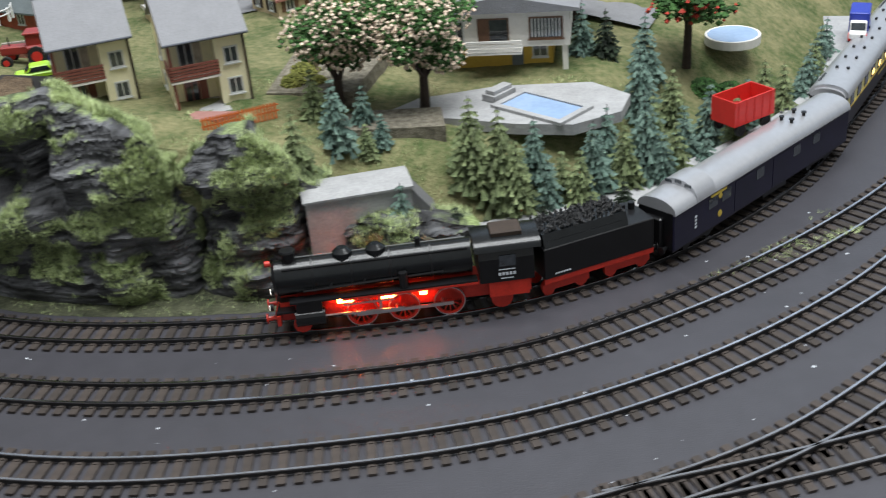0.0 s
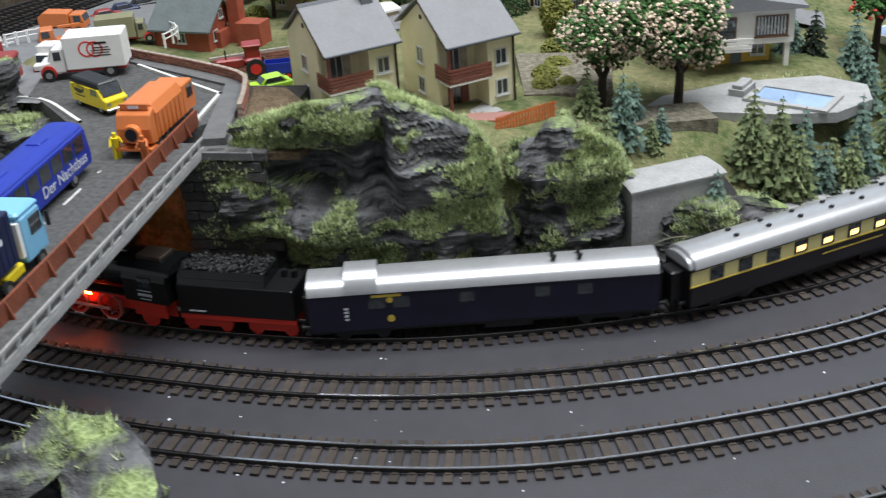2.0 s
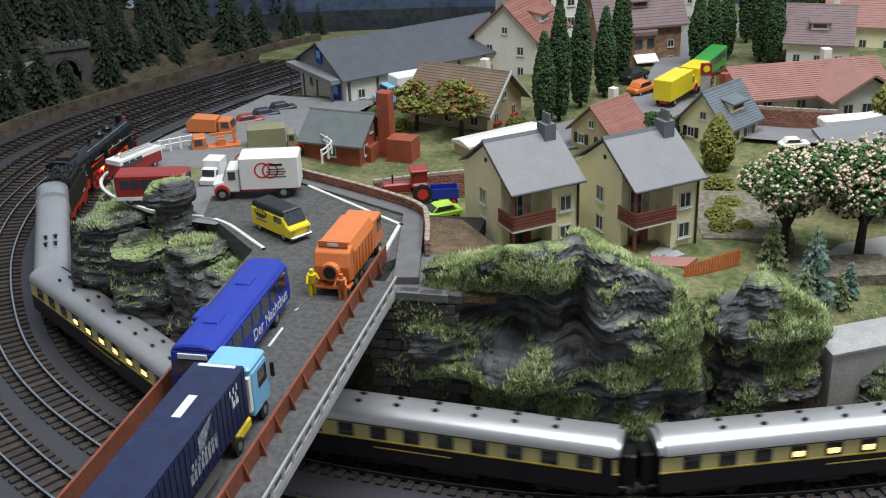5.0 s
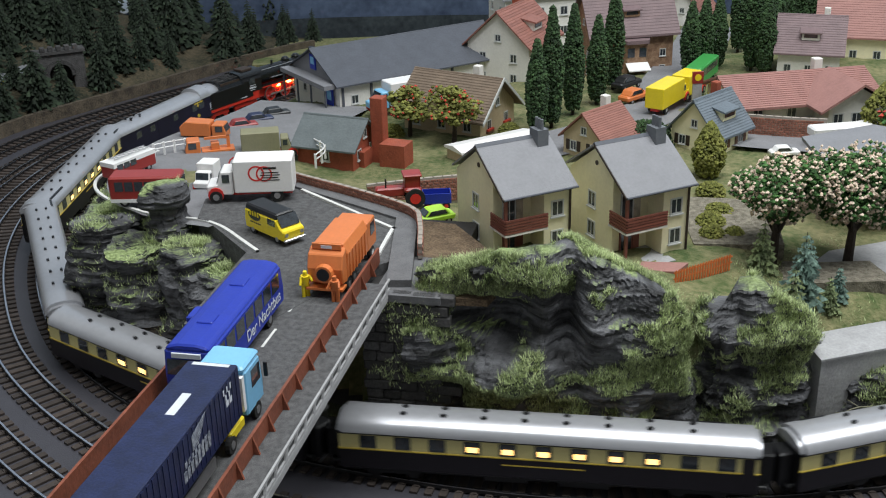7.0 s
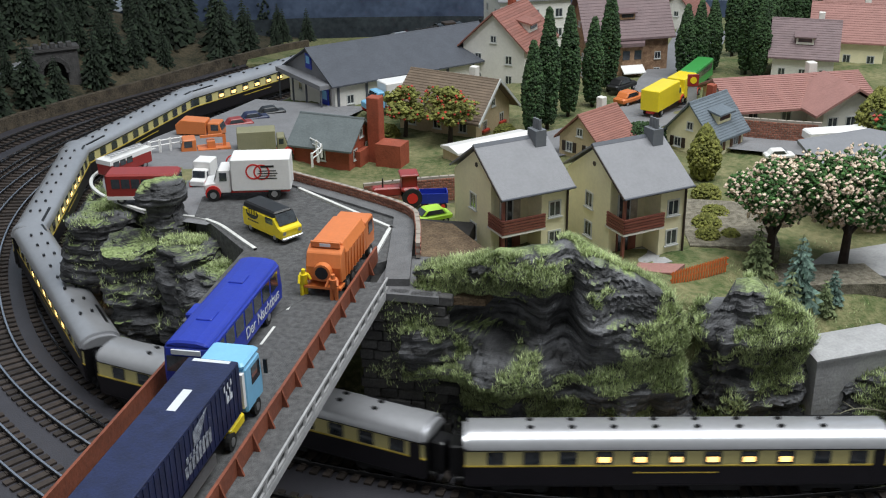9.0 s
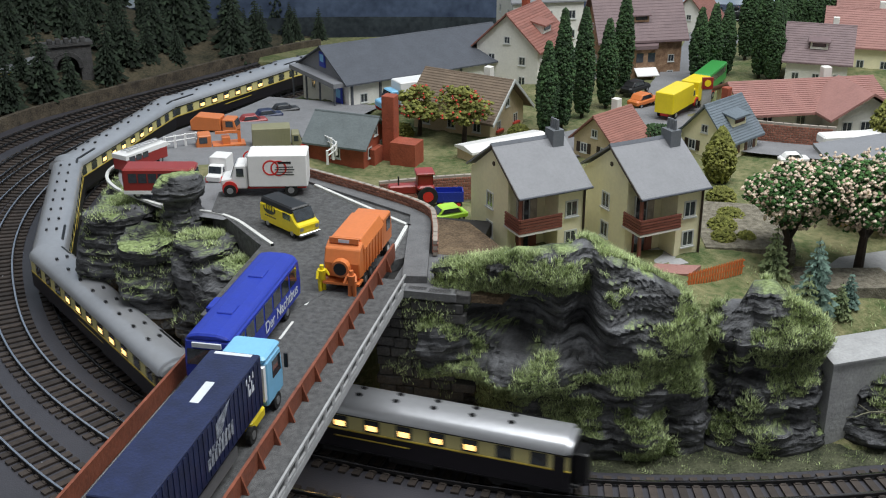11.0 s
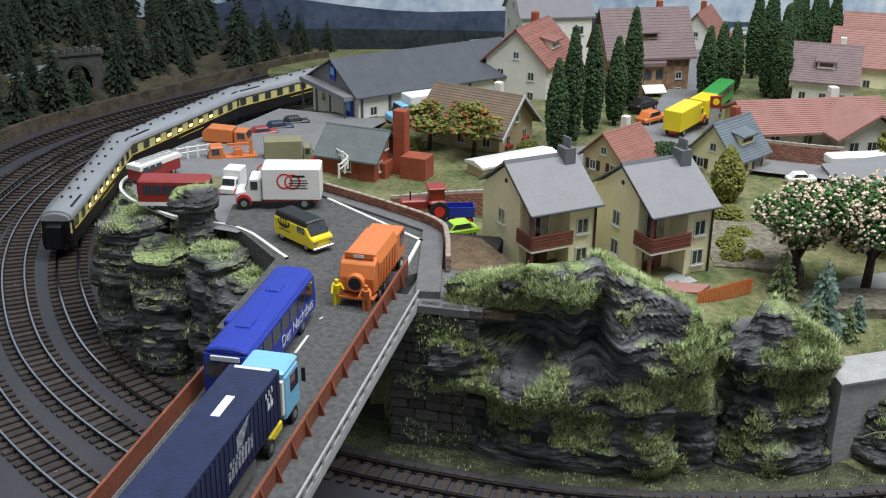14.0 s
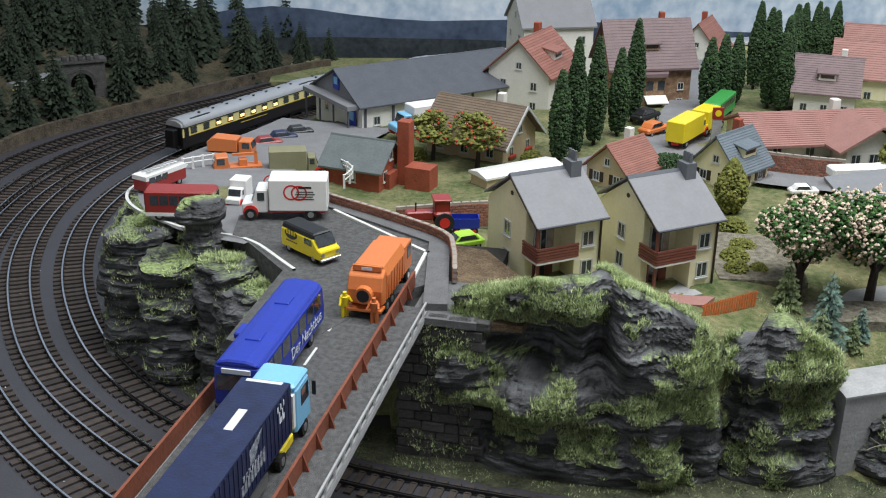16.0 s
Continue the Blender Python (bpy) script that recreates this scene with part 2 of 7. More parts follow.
def rock():
    """Dark layered rock with flocked grass where it faces up."""
    m = bpy.data.materials.new("rock")
    m.use_nodes = True
    nt = m.node_tree
    b = nt.nodes["Principled BSDF"]
    b.inputs["Roughness"].default_value = 0.72
    tc = nt.nodes.new("ShaderNodeTexCoord")
    mp = nt.nodes.new("ShaderNodeMapping")
    mp.inputs["Scale"].default_value = (.7, .7, 4.2)
    nt.links.new(tc.outputs["Object"], mp.inputs[0])
    layers = nt.nodes.new("ShaderNodeTexNoise")
    layers.inputs["Scale"].default_value, layers.inputs["Detail"].default_value = 45, 8
    nt.links.new(mp.outputs[0], layers.inputs["Vector"])
    ramp = nt.nodes.new("ShaderNodeValToRGB")
    ramp.color_ramp.elements[0].position, ramp.color_ramp.elements[1].position = 0.38, 0.70
    ramp.color_ramp.elements[0].color, ramp.color_ramp.elements[1].color = (0.012, 0.012, 0.013, 1), (0.145, 0.147, 0.157, 1)
    nt.links.new(layers.outputs["Fac"], ramp.inputs[0])
    grass = nt.nodes.new("ShaderNodeTexNoise")
    grass.inputs["Scale"].default_value, grass.inputs["Detail"].default_value = 420, 3
    nt.links.new(tc.outputs["Object"], grass.inputs["Vector"])
    gramp = nt.nodes.new("ShaderNodeValToRGB")
    gramp.color_ramp.elements[0].position, gramp.color_ramp.elements[1].position = 0.35, 0.68
    gramp.color_ramp.elements[0].color, gramp.color_ramp.elements[1].color = (0.12, 0.165, 0.05, 1), (0.34, 0.42, 0.18, 1)
    nt.links.new(grass.outputs["Fac"], gramp.inputs[0])
    geo = nt.nodes.new("ShaderNodeNewGeometry")
    sep = nt.nodes.new("ShaderNodeSeparateXYZ")
    nt.links.new(geo.outputs["Normal"], sep.inputs[0])
    patch = nt.nodes.new("ShaderNodeTexNoise")
    patch.inputs["Scale"].default_value, patch.inputs["Detail"].default_value = 26, 5
    nt.links.new(tc.outputs["Object"], patch.inputs["Vector"])
    add = nt.nodes.new("ShaderNodeMath")
    add.operation = "MULTIPLY_ADD"
    nt.links.new(patch.outputs["Fac"], add.inputs[0])
    add.inputs[1].default_value = 1.7
    nt.links.new(sep.outputs["Z"], add.inputs[2])
    pick = nt.nodes.new("ShaderNodeMapRange")
    pick.inputs["From Min"].default_value, pick.inputs["From Max"].default_value = 1.72, 2.0
    nt.links.new(add.outputs[0], pick.inputs["Value"])
    mix = nt.nodes.new("ShaderNodeMix")
    mix.data_type = "RGBA"
    nt.links.new(pick.outputs[0], mix.inputs["Factor"])
    nt.links.new(ramp.outputs[0], mix.inputs["A"])
    nt.links.new(gramp.outputs[0], mix.inputs["B"])
    nt.links.new(mix.outputs["Result"], b.inputs["Base Color"])
    bp = nt.nodes.new("ShaderNodeBump")
    bp.inputs["Strength"].default_value, bp.inputs["Distance"].default_value = 1.0, 0.004
    nt.links.new(layers.outputs["Fac"], bp.inputs["Height"])
    bp2 = nt.nodes.new("ShaderNodeBump")
    bp2.inputs["Strength"].default_value, bp2.inputs["Distance"].default_value = 0.8, 0.0015
    nt.links.new(grass.outputs["Fac"], bp2.inputs["Height"])
    nt.links.new(bp.outputs[0], bp2.inputs["Normal"])
    nt.links.new(bp2.outputs[0], b.inputs["Normal"])
    return m


MAT["rock"] = rock()


LONG = [1.0]   # length factor of the mesh being made
TALL = [1.0]   # height factor of the mesh being made: the engine stands a little tall for its length


# ---- mesh helpers, all in prototype metres ----
class Bag:
    """Vertices and faces of one mesh."""

    def __init__(self):
        self.v, self.f = [], []

    def add(self, verts, faces, m=None):
        n = len(self.v)
        self.v += [tuple(m @ Vector(p)) for p in verts] if m is not None else [tuple(p) for p in verts]
        self.f += [tuple(i + n for i in q) for q in faces]
        return self

    def box(self, x0, x1, y0, y1, z0, z1, m=None):
        return self.add([(x0, y0, z0), (x1, y0, z0), (x1, y1, z0), (x0, y1, z0), (x0, y0, z1), (x1, y0, z1), (x1, y1, z1), (x0, y1, z1)],
                        [(0, 3, 2, 1), (4, 5, 6, 7), (0, 1, 5, 4), (1, 2, 6, 5), (2, 3, 7, 6), (3, 0, 4, 7)], m)

    def soft(self, x0, x1, y0, y1, z0, z1, r=0.1, m=None):
        """A box with chamfered edges."""
        v, f = [], []
        for z, d in ((z0, r), (z0 + r, 0), (z1 - r, 0), (z1, r)):
            a, b, c, e = x0 + d, x1 - d, y0 + d, y1 - d
            k = r
            v += [(a + k, c, z), (b - k, c, z), (b, c + k, z), (b, e - k, z), (b - k, e, z), (a + k, e, z), (a, e - k, z), (a, c + k, z)]
        for s in range(3):
            for i in range(8):
                j = (i + 1) % 8
                f.append((s * 8 + i, s * 8 + j, s * 8 + 8 + j, s * 8 + 8 + i))
        f += [tuple(range(7, -1, -1)), tuple(range(24, 32))]
        return self.add(v, f, m)

    def prism(self, poly, a, b, axis="x", m=None):
        """A 2-D outline drawn out along an axis: (y, z) along x, (x, z) along y, (x, y) along z."""
        put = {"x": lambda p, t: (t, p[0], p[1]), "y": lambda p, t: (p[0], t, p[1]), "z": lambda p, t: (p[0], p[1], t)}[axis]
        n = len(poly)
        v = [put(p, a) for p in poly] + [put(p, b) for p in poly]
        f = [tuple(range(n - 1, -1, -1)), tuple(range(n, 2 * n))] + [(i, (i + 1) % n, n + (i + 1) % n, n + i) for i in range(n)]
        return self.add(v, f, m)

    def tube(self, p0, p1, r0, r1=None, n=10, m=None):
        r1 = r0 if r1 is None else r1
        p0, p1 = Vector(p0), Vector(p1)
        q = (p1 - p0).to_track_quat("Z", "Y").to_matrix()
        v = []
        for p, r in ((p0, r0), (p1, r1)):
            v += [p + q @ Vector((r * math.cos(2 * math.pi * i / n), r * math.sin(2 * math.pi * i / n), 0)) for i in range(n)]
        f = [(i, (i + 1) % n, n + (i + 1) % n, n + i) for i in range(n)] + [tuple(range(n - 1, -1, -1)), tuple(range(n, 2 * n))]
        return self.add(v, f, m)

    def blob(self, c, r, rng, flat=1.0):
        """A small uneven clump."""
        v = [(0, 0, 1), (0, 0, -1), (1, 0, 0), (-1, 0, 0), (0, 1, 0), (0, -1, 0)]
        v = [(c[0] + p[0] * r * rng.uniform(.7, 1.3), c[1] + p[1] * r * rng.uniform(.7, 1.3), c[2] + p[2] * r * flat * rng.uniform(.7, 1.3)) for p in v]
        return self.add(v, [(0, 2, 4), (0, 4, 3), (0, 3, 5), (0, 5, 2), (1, 4, 2), (1, 3, 4), (1, 5, 3), (1, 2, 5)])

    def ring(self, r_out, r_in, y0, y1, n=20):
        """A ring round the y axis."""
        v, f = [], []
        for i in range(n):
            c, s = math.cos(2 * math.pi * i / n), math.sin(2 * math.pi * i / n)
            v += [(r_out * c, y0, r_out * s), (r_out * c, y1, r_out * s), (r_in * c, y1, r_in * s), (r_in * c, y0, r_in * s)]
        for i in range(n):
            a, b = 4 * i, 4 * ((i + 1) % n)
            f += [(a, a + 1, b + 1, b), (a + 1, a + 2, b + 2, b + 1), (a + 2, a + 3, b + 3, b + 2), (a + 3, a, b, b + 3)]
        return self.add(v, f)

    def mesh(self, name):
        me = bpy.data.meshes.new(name)
        me.from_pydata([(x * K * LONG[0], y * K, z * K * TALL[0]) for x, y, z in self.v], [], self.f)
        me.update()
        return me


def part(name, bag, mat, parent=None, label="", smooth=False, m=None, bevel=0.0):
    """Links a bag as one mesh object under a thing or part."""
    me = bag.mesh(name)
    me.materials.append(MAT[mat])
    if smooth:
        me.shade_smooth()
        me.set_sharp_from_angle(angle=radians(40))
    ob = new(name, me)
    ob.parent = parent
    if m is not None:
        ob.matrix_basis = m
    if label:
        ob["label"] = label
    if bevel:
        md = ob.modifiers.new("edge", "BEVEL")
        md.width, md.segments, md.limit_method = bevel * K, 1, "ANGLE"
    return ob


def thing(name, m, label, category, group="", kind=""):
    ob = new(name)
    ob.empty_display_size = 0.01
    ob.matrix_basis = m
    return tagged(ob, label, category, group, kind)


def spline(points):
    """A smooth line through points, about a metre a step."""
    p = np.array(points, float)
    p = np.vstack([2 * p[0] - p[1], p, 2 * p[-1] - p[-2]])
    out = []
    for i in range(1, len(p) - 2):
        a, b, c, d = p[i - 1:i + 3]
        n = max(2, int(np.linalg.norm(c - b)))
        for k in range(n):
            t = k / n
            out.append(.5 * (2 * b + (c - a) * t + (2 * a - 5 * b + 4 * c - d) * t * t + (3 * b - a - 3 * c + d) * t ** 3))
    return np.array(out + [p[-2]])


class Line:
    """A line in plan with its length along it."""

    def __init__(self, points):
        self.p = spline(points)
        self.s = np.r_[0, np.cumsum(np.linalg.norm(np.diff(self.p, axis=0), axis=1))]

    def at(self, s):
        return np.array([np.interp(s, self.s, self.p[:, 0]), np.interp(s, self.s, self.p[:, 1])])

    def way(self, s):
        d = self.at(s + 0.6) - self.at(s - 0.6)
        return d / np.linalg.norm(d)


TRACK_1 = Line([(185.6, 102.9), (130.5, 115.0), (90.1, 119.0), (61.4, 116.9), (44.3, 109.5), (36.0, 100.2), (31.4, 91.5), (26.5, 84.0), (21.7, 76.3), (15.7, 69.8), (8.4, 64.3), (-0.3, 60.5), (-9.8, 59.0), (-19.5, 58.7), (-29.4, 59.7), (-39.0, 62.6), (-48.4, 66.9), (-57.2, 73.1), (-63.9, 81.7), (-68.4, 91.6), (-71.2, 102.0), (-72.1, 112.8), (-70.4, 123.5), (-66.7, 133.4), (-61.5, 142.7), (-55.0, 150.9), (-47.0, 159.5), (-36.0, 167.5), (-20.0, 175.5), (10.5, 181.1), (60.1, 187.0), (250.1, 192.0)])
TRACK_2 = Line([(44.0, 130.1), (43.0, 100.2), (39.2, 87.8), (33.6, 79.2), (26.8, 71.5), (19.0, 64.7), (10.2, 58.8), (0.5, 54.2), (-10.2, 52.4), (-21.3, 52.3), (-32.3, 54.1), (-43.0, 58.0), (-53.4, 63.2), (-62.0, 71.4), (-68.8, 81.0), (-73.4, 92.0), (-76.3, 103.5), (-77.0, 115.4), (-75.1, 127.1), (-70.7, 138.1), (-64.2, 147.9), (-56.7, 156.8), (-47.0, 166.0), (-34.0, 174.0), (0.6, 183.1)])
TRACK_3 = Line([(52.1, 105.7), (44.2, 82.9), (37.2, 74.2), (28.9, 66.6), (20.7, 58.7), (11.2, 52.2), (0.4, 47.7), (-11.4, 45.9), (-23.7, 45.8), (-35.5, 48.5), (-47.0, 53.1), (-57.6, 59.7), (-66.2, 68.8), (-73.0, 79.3), (-77.6, 90.9), (-80.3, 103.1), (-80.6, 115.5), (-78.4, 127.7), (-73.5, 139.0), (-66.5, 148.9), (-59.2, 158.3), (-48.0, 169.0), (-34.0, 178.0), (0.6, 187.1)])
TRACK_4 = Line([(57.2, 101.0), (49.3, 79.3), (41.7, 69.7), (33.1, 60.7), (23.5, 52.9), (13.2, 45.0), (1.1, 40.1), (-12.0, 37.7), (-25.7, 37.5), (-39.3, 40.2), (-52.0, 45.9), (-63.0, 54.4), (-71.6, 65.2), (-77.6, 77.4), (-81.2, 90.3), (-83.1, 103.2), (-83.3, 116.1), (-81.2, 128.8), (-76.2, 140.6), (-68.8, 150.8), (-61.1, 160.5), (-50.0, 172.0), (-34.0, 182.0), (0.9, 190.1)])

TRACK_6 = Line([(4, 41.2), (10, 42.6), (16, 44.2), (24, 46.8), (34, 51.5), (46, 59)])
TRACK_7 = Line([(2, 33.5), (12, 36.6), (22, 41), (32, 46.6), (42, 54)])
TRACK_5 = Line([(-88.5, 112), (-87.6, 122), (-85.8, 131.6), (-82.0, 139.9), (-76.8, 147.4), (-70.4, 154.6), (-63.3, 162.0), (-52, 174.5), (-34, 186), (0, 197)])

# ground heights, gathered from where things stand
SPOTS = np.array([(-35, 81, 8.4), (-17.6, 77, 8.3), (-26, 69, 9.6), (-39, 66, 10.9), (-48, 77, 10.9), (-50, 82, 10.9), (-44, 65, 10.9), (-50, 55, 10.9), (-58, 92, 9.8), (-62, 103, 8.2), (-56, 112, 7.4), (-40, 105, 6.4), (-47, 122, 5.5), (-60, 135, 3), (-66, 120, 4.5), (-30, 120, 6.2)] +
                 [(-9, 110, 8), (-11, 120, 7.4), (5, 110, 8.6), (20, 130, 8.4), (-30, 95, 7), (-10, 95, 7.5), (5, 85, 6.8), (4, 74, 6.2), (-7, 72, 6.3), (-14, 69, 7.5), (12, 75, 4), (6, 68, 2.2), (-6, 64, 1.2), (20, 82, 3), (30, 100, 5), (-20, 150, 4), (10, 160, 6)] +
                 [(-20, 67, 8.6), (-32, 68, 9.6)], float)


def ground_z(x, y):
    d2 = (SPOTS[:, 0] - x) ** 2 + (SPOTS[:, 1] - y) ** 2 + 4.0
    w = d2 ** -1.7
    return float((w * SPOTS[:, 2]).sum() / w.sum())


# ---- large structure ----
def make_board():
    b = Bag()
    b.box(-260, 260, -140, 300, -2.0, 0.0)
    tagged(part("ground", b, "board"), "dark grey painted baseboard of the layout", "ground", kind="structure")


def make_track(line, s0, s1, name, shine):
    """Two rails on a row of dark sleepers."""
    root = thing(name, Matrix(), "black two-rail model track on brown sleepers", "track", kind="structure")
    gauge = 0.94
    for side in (-1, 1):
        for nm, lo, hi, w, mat in (("rail", 0.16, 0.40, 0.10, "rail_dark"), ("rail_head", 0.40, 0.45, 0.07, shine)):
            b = Bag()
            ss = np.arange(s0, s1, 1.0)
            for k, s in enumerate(ss):
                p, d = line.at(s), line.way(s)
                n = np.array([-d[1], d[0]])
                for o, z in ((-w, lo), (w, lo), (w, hi), (-w, hi)):
                    q = p + n * (side * gauge + o)
                    b.v.append((q[0], q[1], z))
            for k in range(len(ss) - 1):
                for i in range(4):
                    j = (i + 1) % 4
                    b.f.append((4 * k + i, 4 * k + j, 4 * k + 4 + j, 4 * k + 4 + i))
            part(nm, b, mat, root)
    b = Bag()
    piece = Bag().box(-0.25, 0.25, -1.75, 1.75, 0.02, 0.17)
    for y in (-gauge, gauge):
        piece.box(-0.17, 0.17, y - 0.26, y + 0.26, 0.17, 0.22)
    me = piece.mesh("sleeper")
    me.materials.append(MAT["sleeper_piece"])
    count = 0
    for s in np.arange(s0 + 0.3, s1 - 0.3, 0.92):
        p, d = line.at(s), line.way(s)
        a = math.degrees(math.atan2(d[1], d[0]))
        if p[1] < 118 and p[0] < 30 and count < 290:
            count += 1
            ob = new("sleeper", me)
            ob.parent = root
            ob.matrix_basis = at(p[0], p[1], 0, a)
            continue
        b.add(piece.v, piece.f, Matrix.Translation((p[0], p[1], 0)) @ pose(0, 0, 0, 0, 0, a))
    if b.v:
        tagged(part("far_sleepers", b, "sleeper", root), kind="stuff")


MAT["rail_dark"] = material("rail_dark", (0.018, 0.017, 0.018), 0.45, 0.3, 0.3, 60)


def ground_mesh():
    """The town's hill: a sheet that rises from the inner side of the curve."""
    xs, ys = np.arange(-78, 61, 1.0), np.arange(56, 206, 1.0)
    X, Y = np.meshgrid(xs, ys, indexing="ij")
    Z = np.zeros(X.shape)
    num, den = np.zeros(X.shape), np.zeros(X.shape)
    for sx, sy, sz in SPOTS:
        w = ((sx - X) ** 2 + (sy - Y) ** 2 + 4.0) ** -1.7
        num += w * sz
        den += w
    Z = num / den
    P = TRACK_1.p[::2]
    D = np.full(X.shape, 1e9)
    for p in P:
        D = np.minimum(D, (X - p[0]) ** 2 + (Y - p[1]) ** 2)
    D = np.sqrt(D)
    # inside of the loop: left of the running direction is outside
    inside = np.ones(X.shape, bool)
    for i in range(X.shape[0]):
        for j in range(X.shape[1]):
            k = int(np.argmin((P[:, 0] - X[i, j]) ** 2 + (P[:, 1] - Y[i, j]) ** 2))
            k2 = min(k + 1, len(P) - 1)
            k1 = max(k2 - 2, 0)
            d = P[k2] - P[k1]
            inside[i, j] = (d[0] * (Y[i, j] - P[k, 1]) - d[1] * (X[i, j] - P[k, 0])) < 0
    front = np.clip((X + 46) / 4, 0, 1) * np.clip((-11 - X) / 3, 0, 1) * (Y < 100)
    left = np.clip((-46 - X) / 4, 0, 1)
    d0 = 3.2 + 3.6 * front + 3.0 * left
    d1 = d0 + 11 - 9.0 * front - 5 * left
    t = np.clip((D - d0) / (d1 - d0), 0, 1)
    t = t * t * (3 - 2 * t)
    rng = np.random.default_rng(3)
    Z = Z * t + rng.normal(0, 0.05, Z.shape) * (t > 0) - 0.35 * (t <= 0)
    # the bridge's opening stays clear
    gap = (X < -41) & (X > -62) & (D < 9 + 0 * X) & (Y < 84)
    Z[gap] = -0.35
    b = Bag()
    idx = -np.ones(X.shape, int)
    keep = inside & (D > 2.0)
    for i in range(X.shape[0]):
        for j in range(X.shape[1]):
            if keep[i, j]:
                idx[i, j] = len(b.v)
                b.v.append((X[i, j], Y[i, j], Z[i, j]))
    for i in range(X.shape[0] - 1):
        for j in range(X.shape[1] - 1):
            q = (idx[i, j], idx[i + 1, j], idx[i + 1, j + 1], idx[i, j + 1])
            if min(q) >= 0:
                b.f.append(q)
    tagged(part("hill_ground", b, "grass_ground", smooth=True), "hill of flocked grass under the model town", "ground", kind="structure")


def sheet(name, label, line, height, foot, lean, seed, cols=150, rows=64, rough=1.0, top=3.5, hollows=()):
    """A rock face: a sheet that climbs from its foot line, broken into ledges, and folds back at the top."""
    rng = random.Random(seed)
    off = Vector((rng.uniform(0, 50), rng.uniform(0, 50), rng.uniform(0, 50)))
    length = line.s[-1]
    b = Bag()
    for i in range(cols + 1):
        s = length * i / cols
        p, d = line.at(s), line.way(s)
        n = np.array([-d[1], d[0]])
        h = height(p[0], s / length)
        for j in range(rows + 1):
            v = j / rows
            if v < 0.82:
                z, back = h * v / 0.82, lean * v / 0.82
            else:
                q = (v - 0.82) / 0.18
                z, back = h * (1 + 0.02 * math.sin(q * 3)) - 0.9 * q * q, lean + top * q
            c = Vector((p[0] * 0.15, p[1] * 0.15, z * 0.22)) + off
            big = noise.fractal(c, 0.9, 2.0, 3)
            ledge = noise.noise(Vector((p[0] * 0.10, z * 0.42 + 0.5 * big, 3.3)) + off)
            crack = noise.ridged_multi_fractal(Vector((p[0] * 0.30, p[1] * 0.30, z * 0.10)) + off, 0.8, 2.0, 4, 0.9, 2.0)
            fine = noise.fractal(Vector((p[0] * 1.1, p[1] * 1.1, z * 2.6)) + off, 0.8, 2.0, 4)
            damp = min(1, v * 8) * (1 if v < 0.82 else max(0.25, 1 - (v - 0.82) * 6))
            strata = (z * 1.15 + 0.5 * big) % 1.0
            push = (1.25 * big + 0.42 * math.copysign(abs(ledge) ** 0.3, ledge) - 0.62 * (crack - 1.2) + 0.16 * fine + 0.20 * (1 - strata) ** 2) * rough * damp
            for cx, cz, rx, rz, dep in hollows:
                push -= dep * math.exp(-((p[0] - cx) / rx) ** 2 - ((z - cz) / rz) ** 2)
            zz = z + (0.25 * big + 0.06 * fine) * damp
            b.v.append((p[0] + n[0] * (back - push), p[1] + n[1] * (back - push), max(zz, -0.1) + foot))
    for i in range(cols):
        for j in range(rows):
            a = i * (rows + 1) + j
            b.f.append((a, a + rows + 1, a + rows + 2, a + 1))
    ob = tagged(part(name, b, "rock", smooth=False), label, "rock")
    return b, ob


GRASS_SEEDS = []


def boulder(name, label, cx, cy, rx, ry, foot, h, seed, mat="rock", rough=1.0):
    """A standing block of layered rock with a flat grassy crown."""
    rng = random.Random(seed)
    off = Vector((rng.uniform(0, 50), rng.uniform(0, 50), rng.uniform(0, 50)))
    b, cols, rows = Bag(), 88, 60
    for j in range(rows + 1):
        v = j / rows
        if v < .72:
            z, r = h * v / .72, 1.06 - .10 * v / .72
        else:
            q = (v - .72) / .28
            z, r = h + .45 * math.sin(q * 1.57), .96 * (1 - q)
        for i in range(cols):
            a = 6.2832 * i / cols
            ca, sa = math.cos(a), math.sin(a)
            k = (abs(ca) ** 3 + abs(sa) ** 3) ** (-1 / 3)
            x, y = cx + rx * r * k * ca, cy + ry * r * k * sa
            big = noise.fractal(Vector((x * .25, y * .25, z * .35)) + off, .9, 2.0, 3)
            ledge = noise.noise(Vector((x * .12, y * .12, z * .75 + .7 * big)) + off)
            crack = noise.ridged_multi_fractal(Vector((x * .42, y * .42, z * .12)) + off, .8, 2.0, 4, .9, 2.0)
            fine = noise.fractal(Vector((x * 1.2, y * 1.2, z * 2.6)) + off, .8, 2.0, 4)
            strata = (z * 1.3 + .6 * big) % 1.0
            push = (.75 * big + .32 * math.copysign(abs(ledge) ** .3, ledge) - .34 * (crack - 1.2) + .12 * fine + .18 * (1 - strata) ** 2) * rough * min(1, r * 1.4)
            b.v.append((x + ca * push, y + sa * push, foot + z + (.4 * big + .15 * fine) * min(1, v * 6)))
    for j in range(rows):
        for i in range(cols):
            n = (i + 1) % cols
            b.f.append((j * cols + i, j * cols + n, (j + 1) * cols + n, (j + 1) * cols + i))
    tagged(part(name, b, mat, smooth=False), label, "rock")
    return b


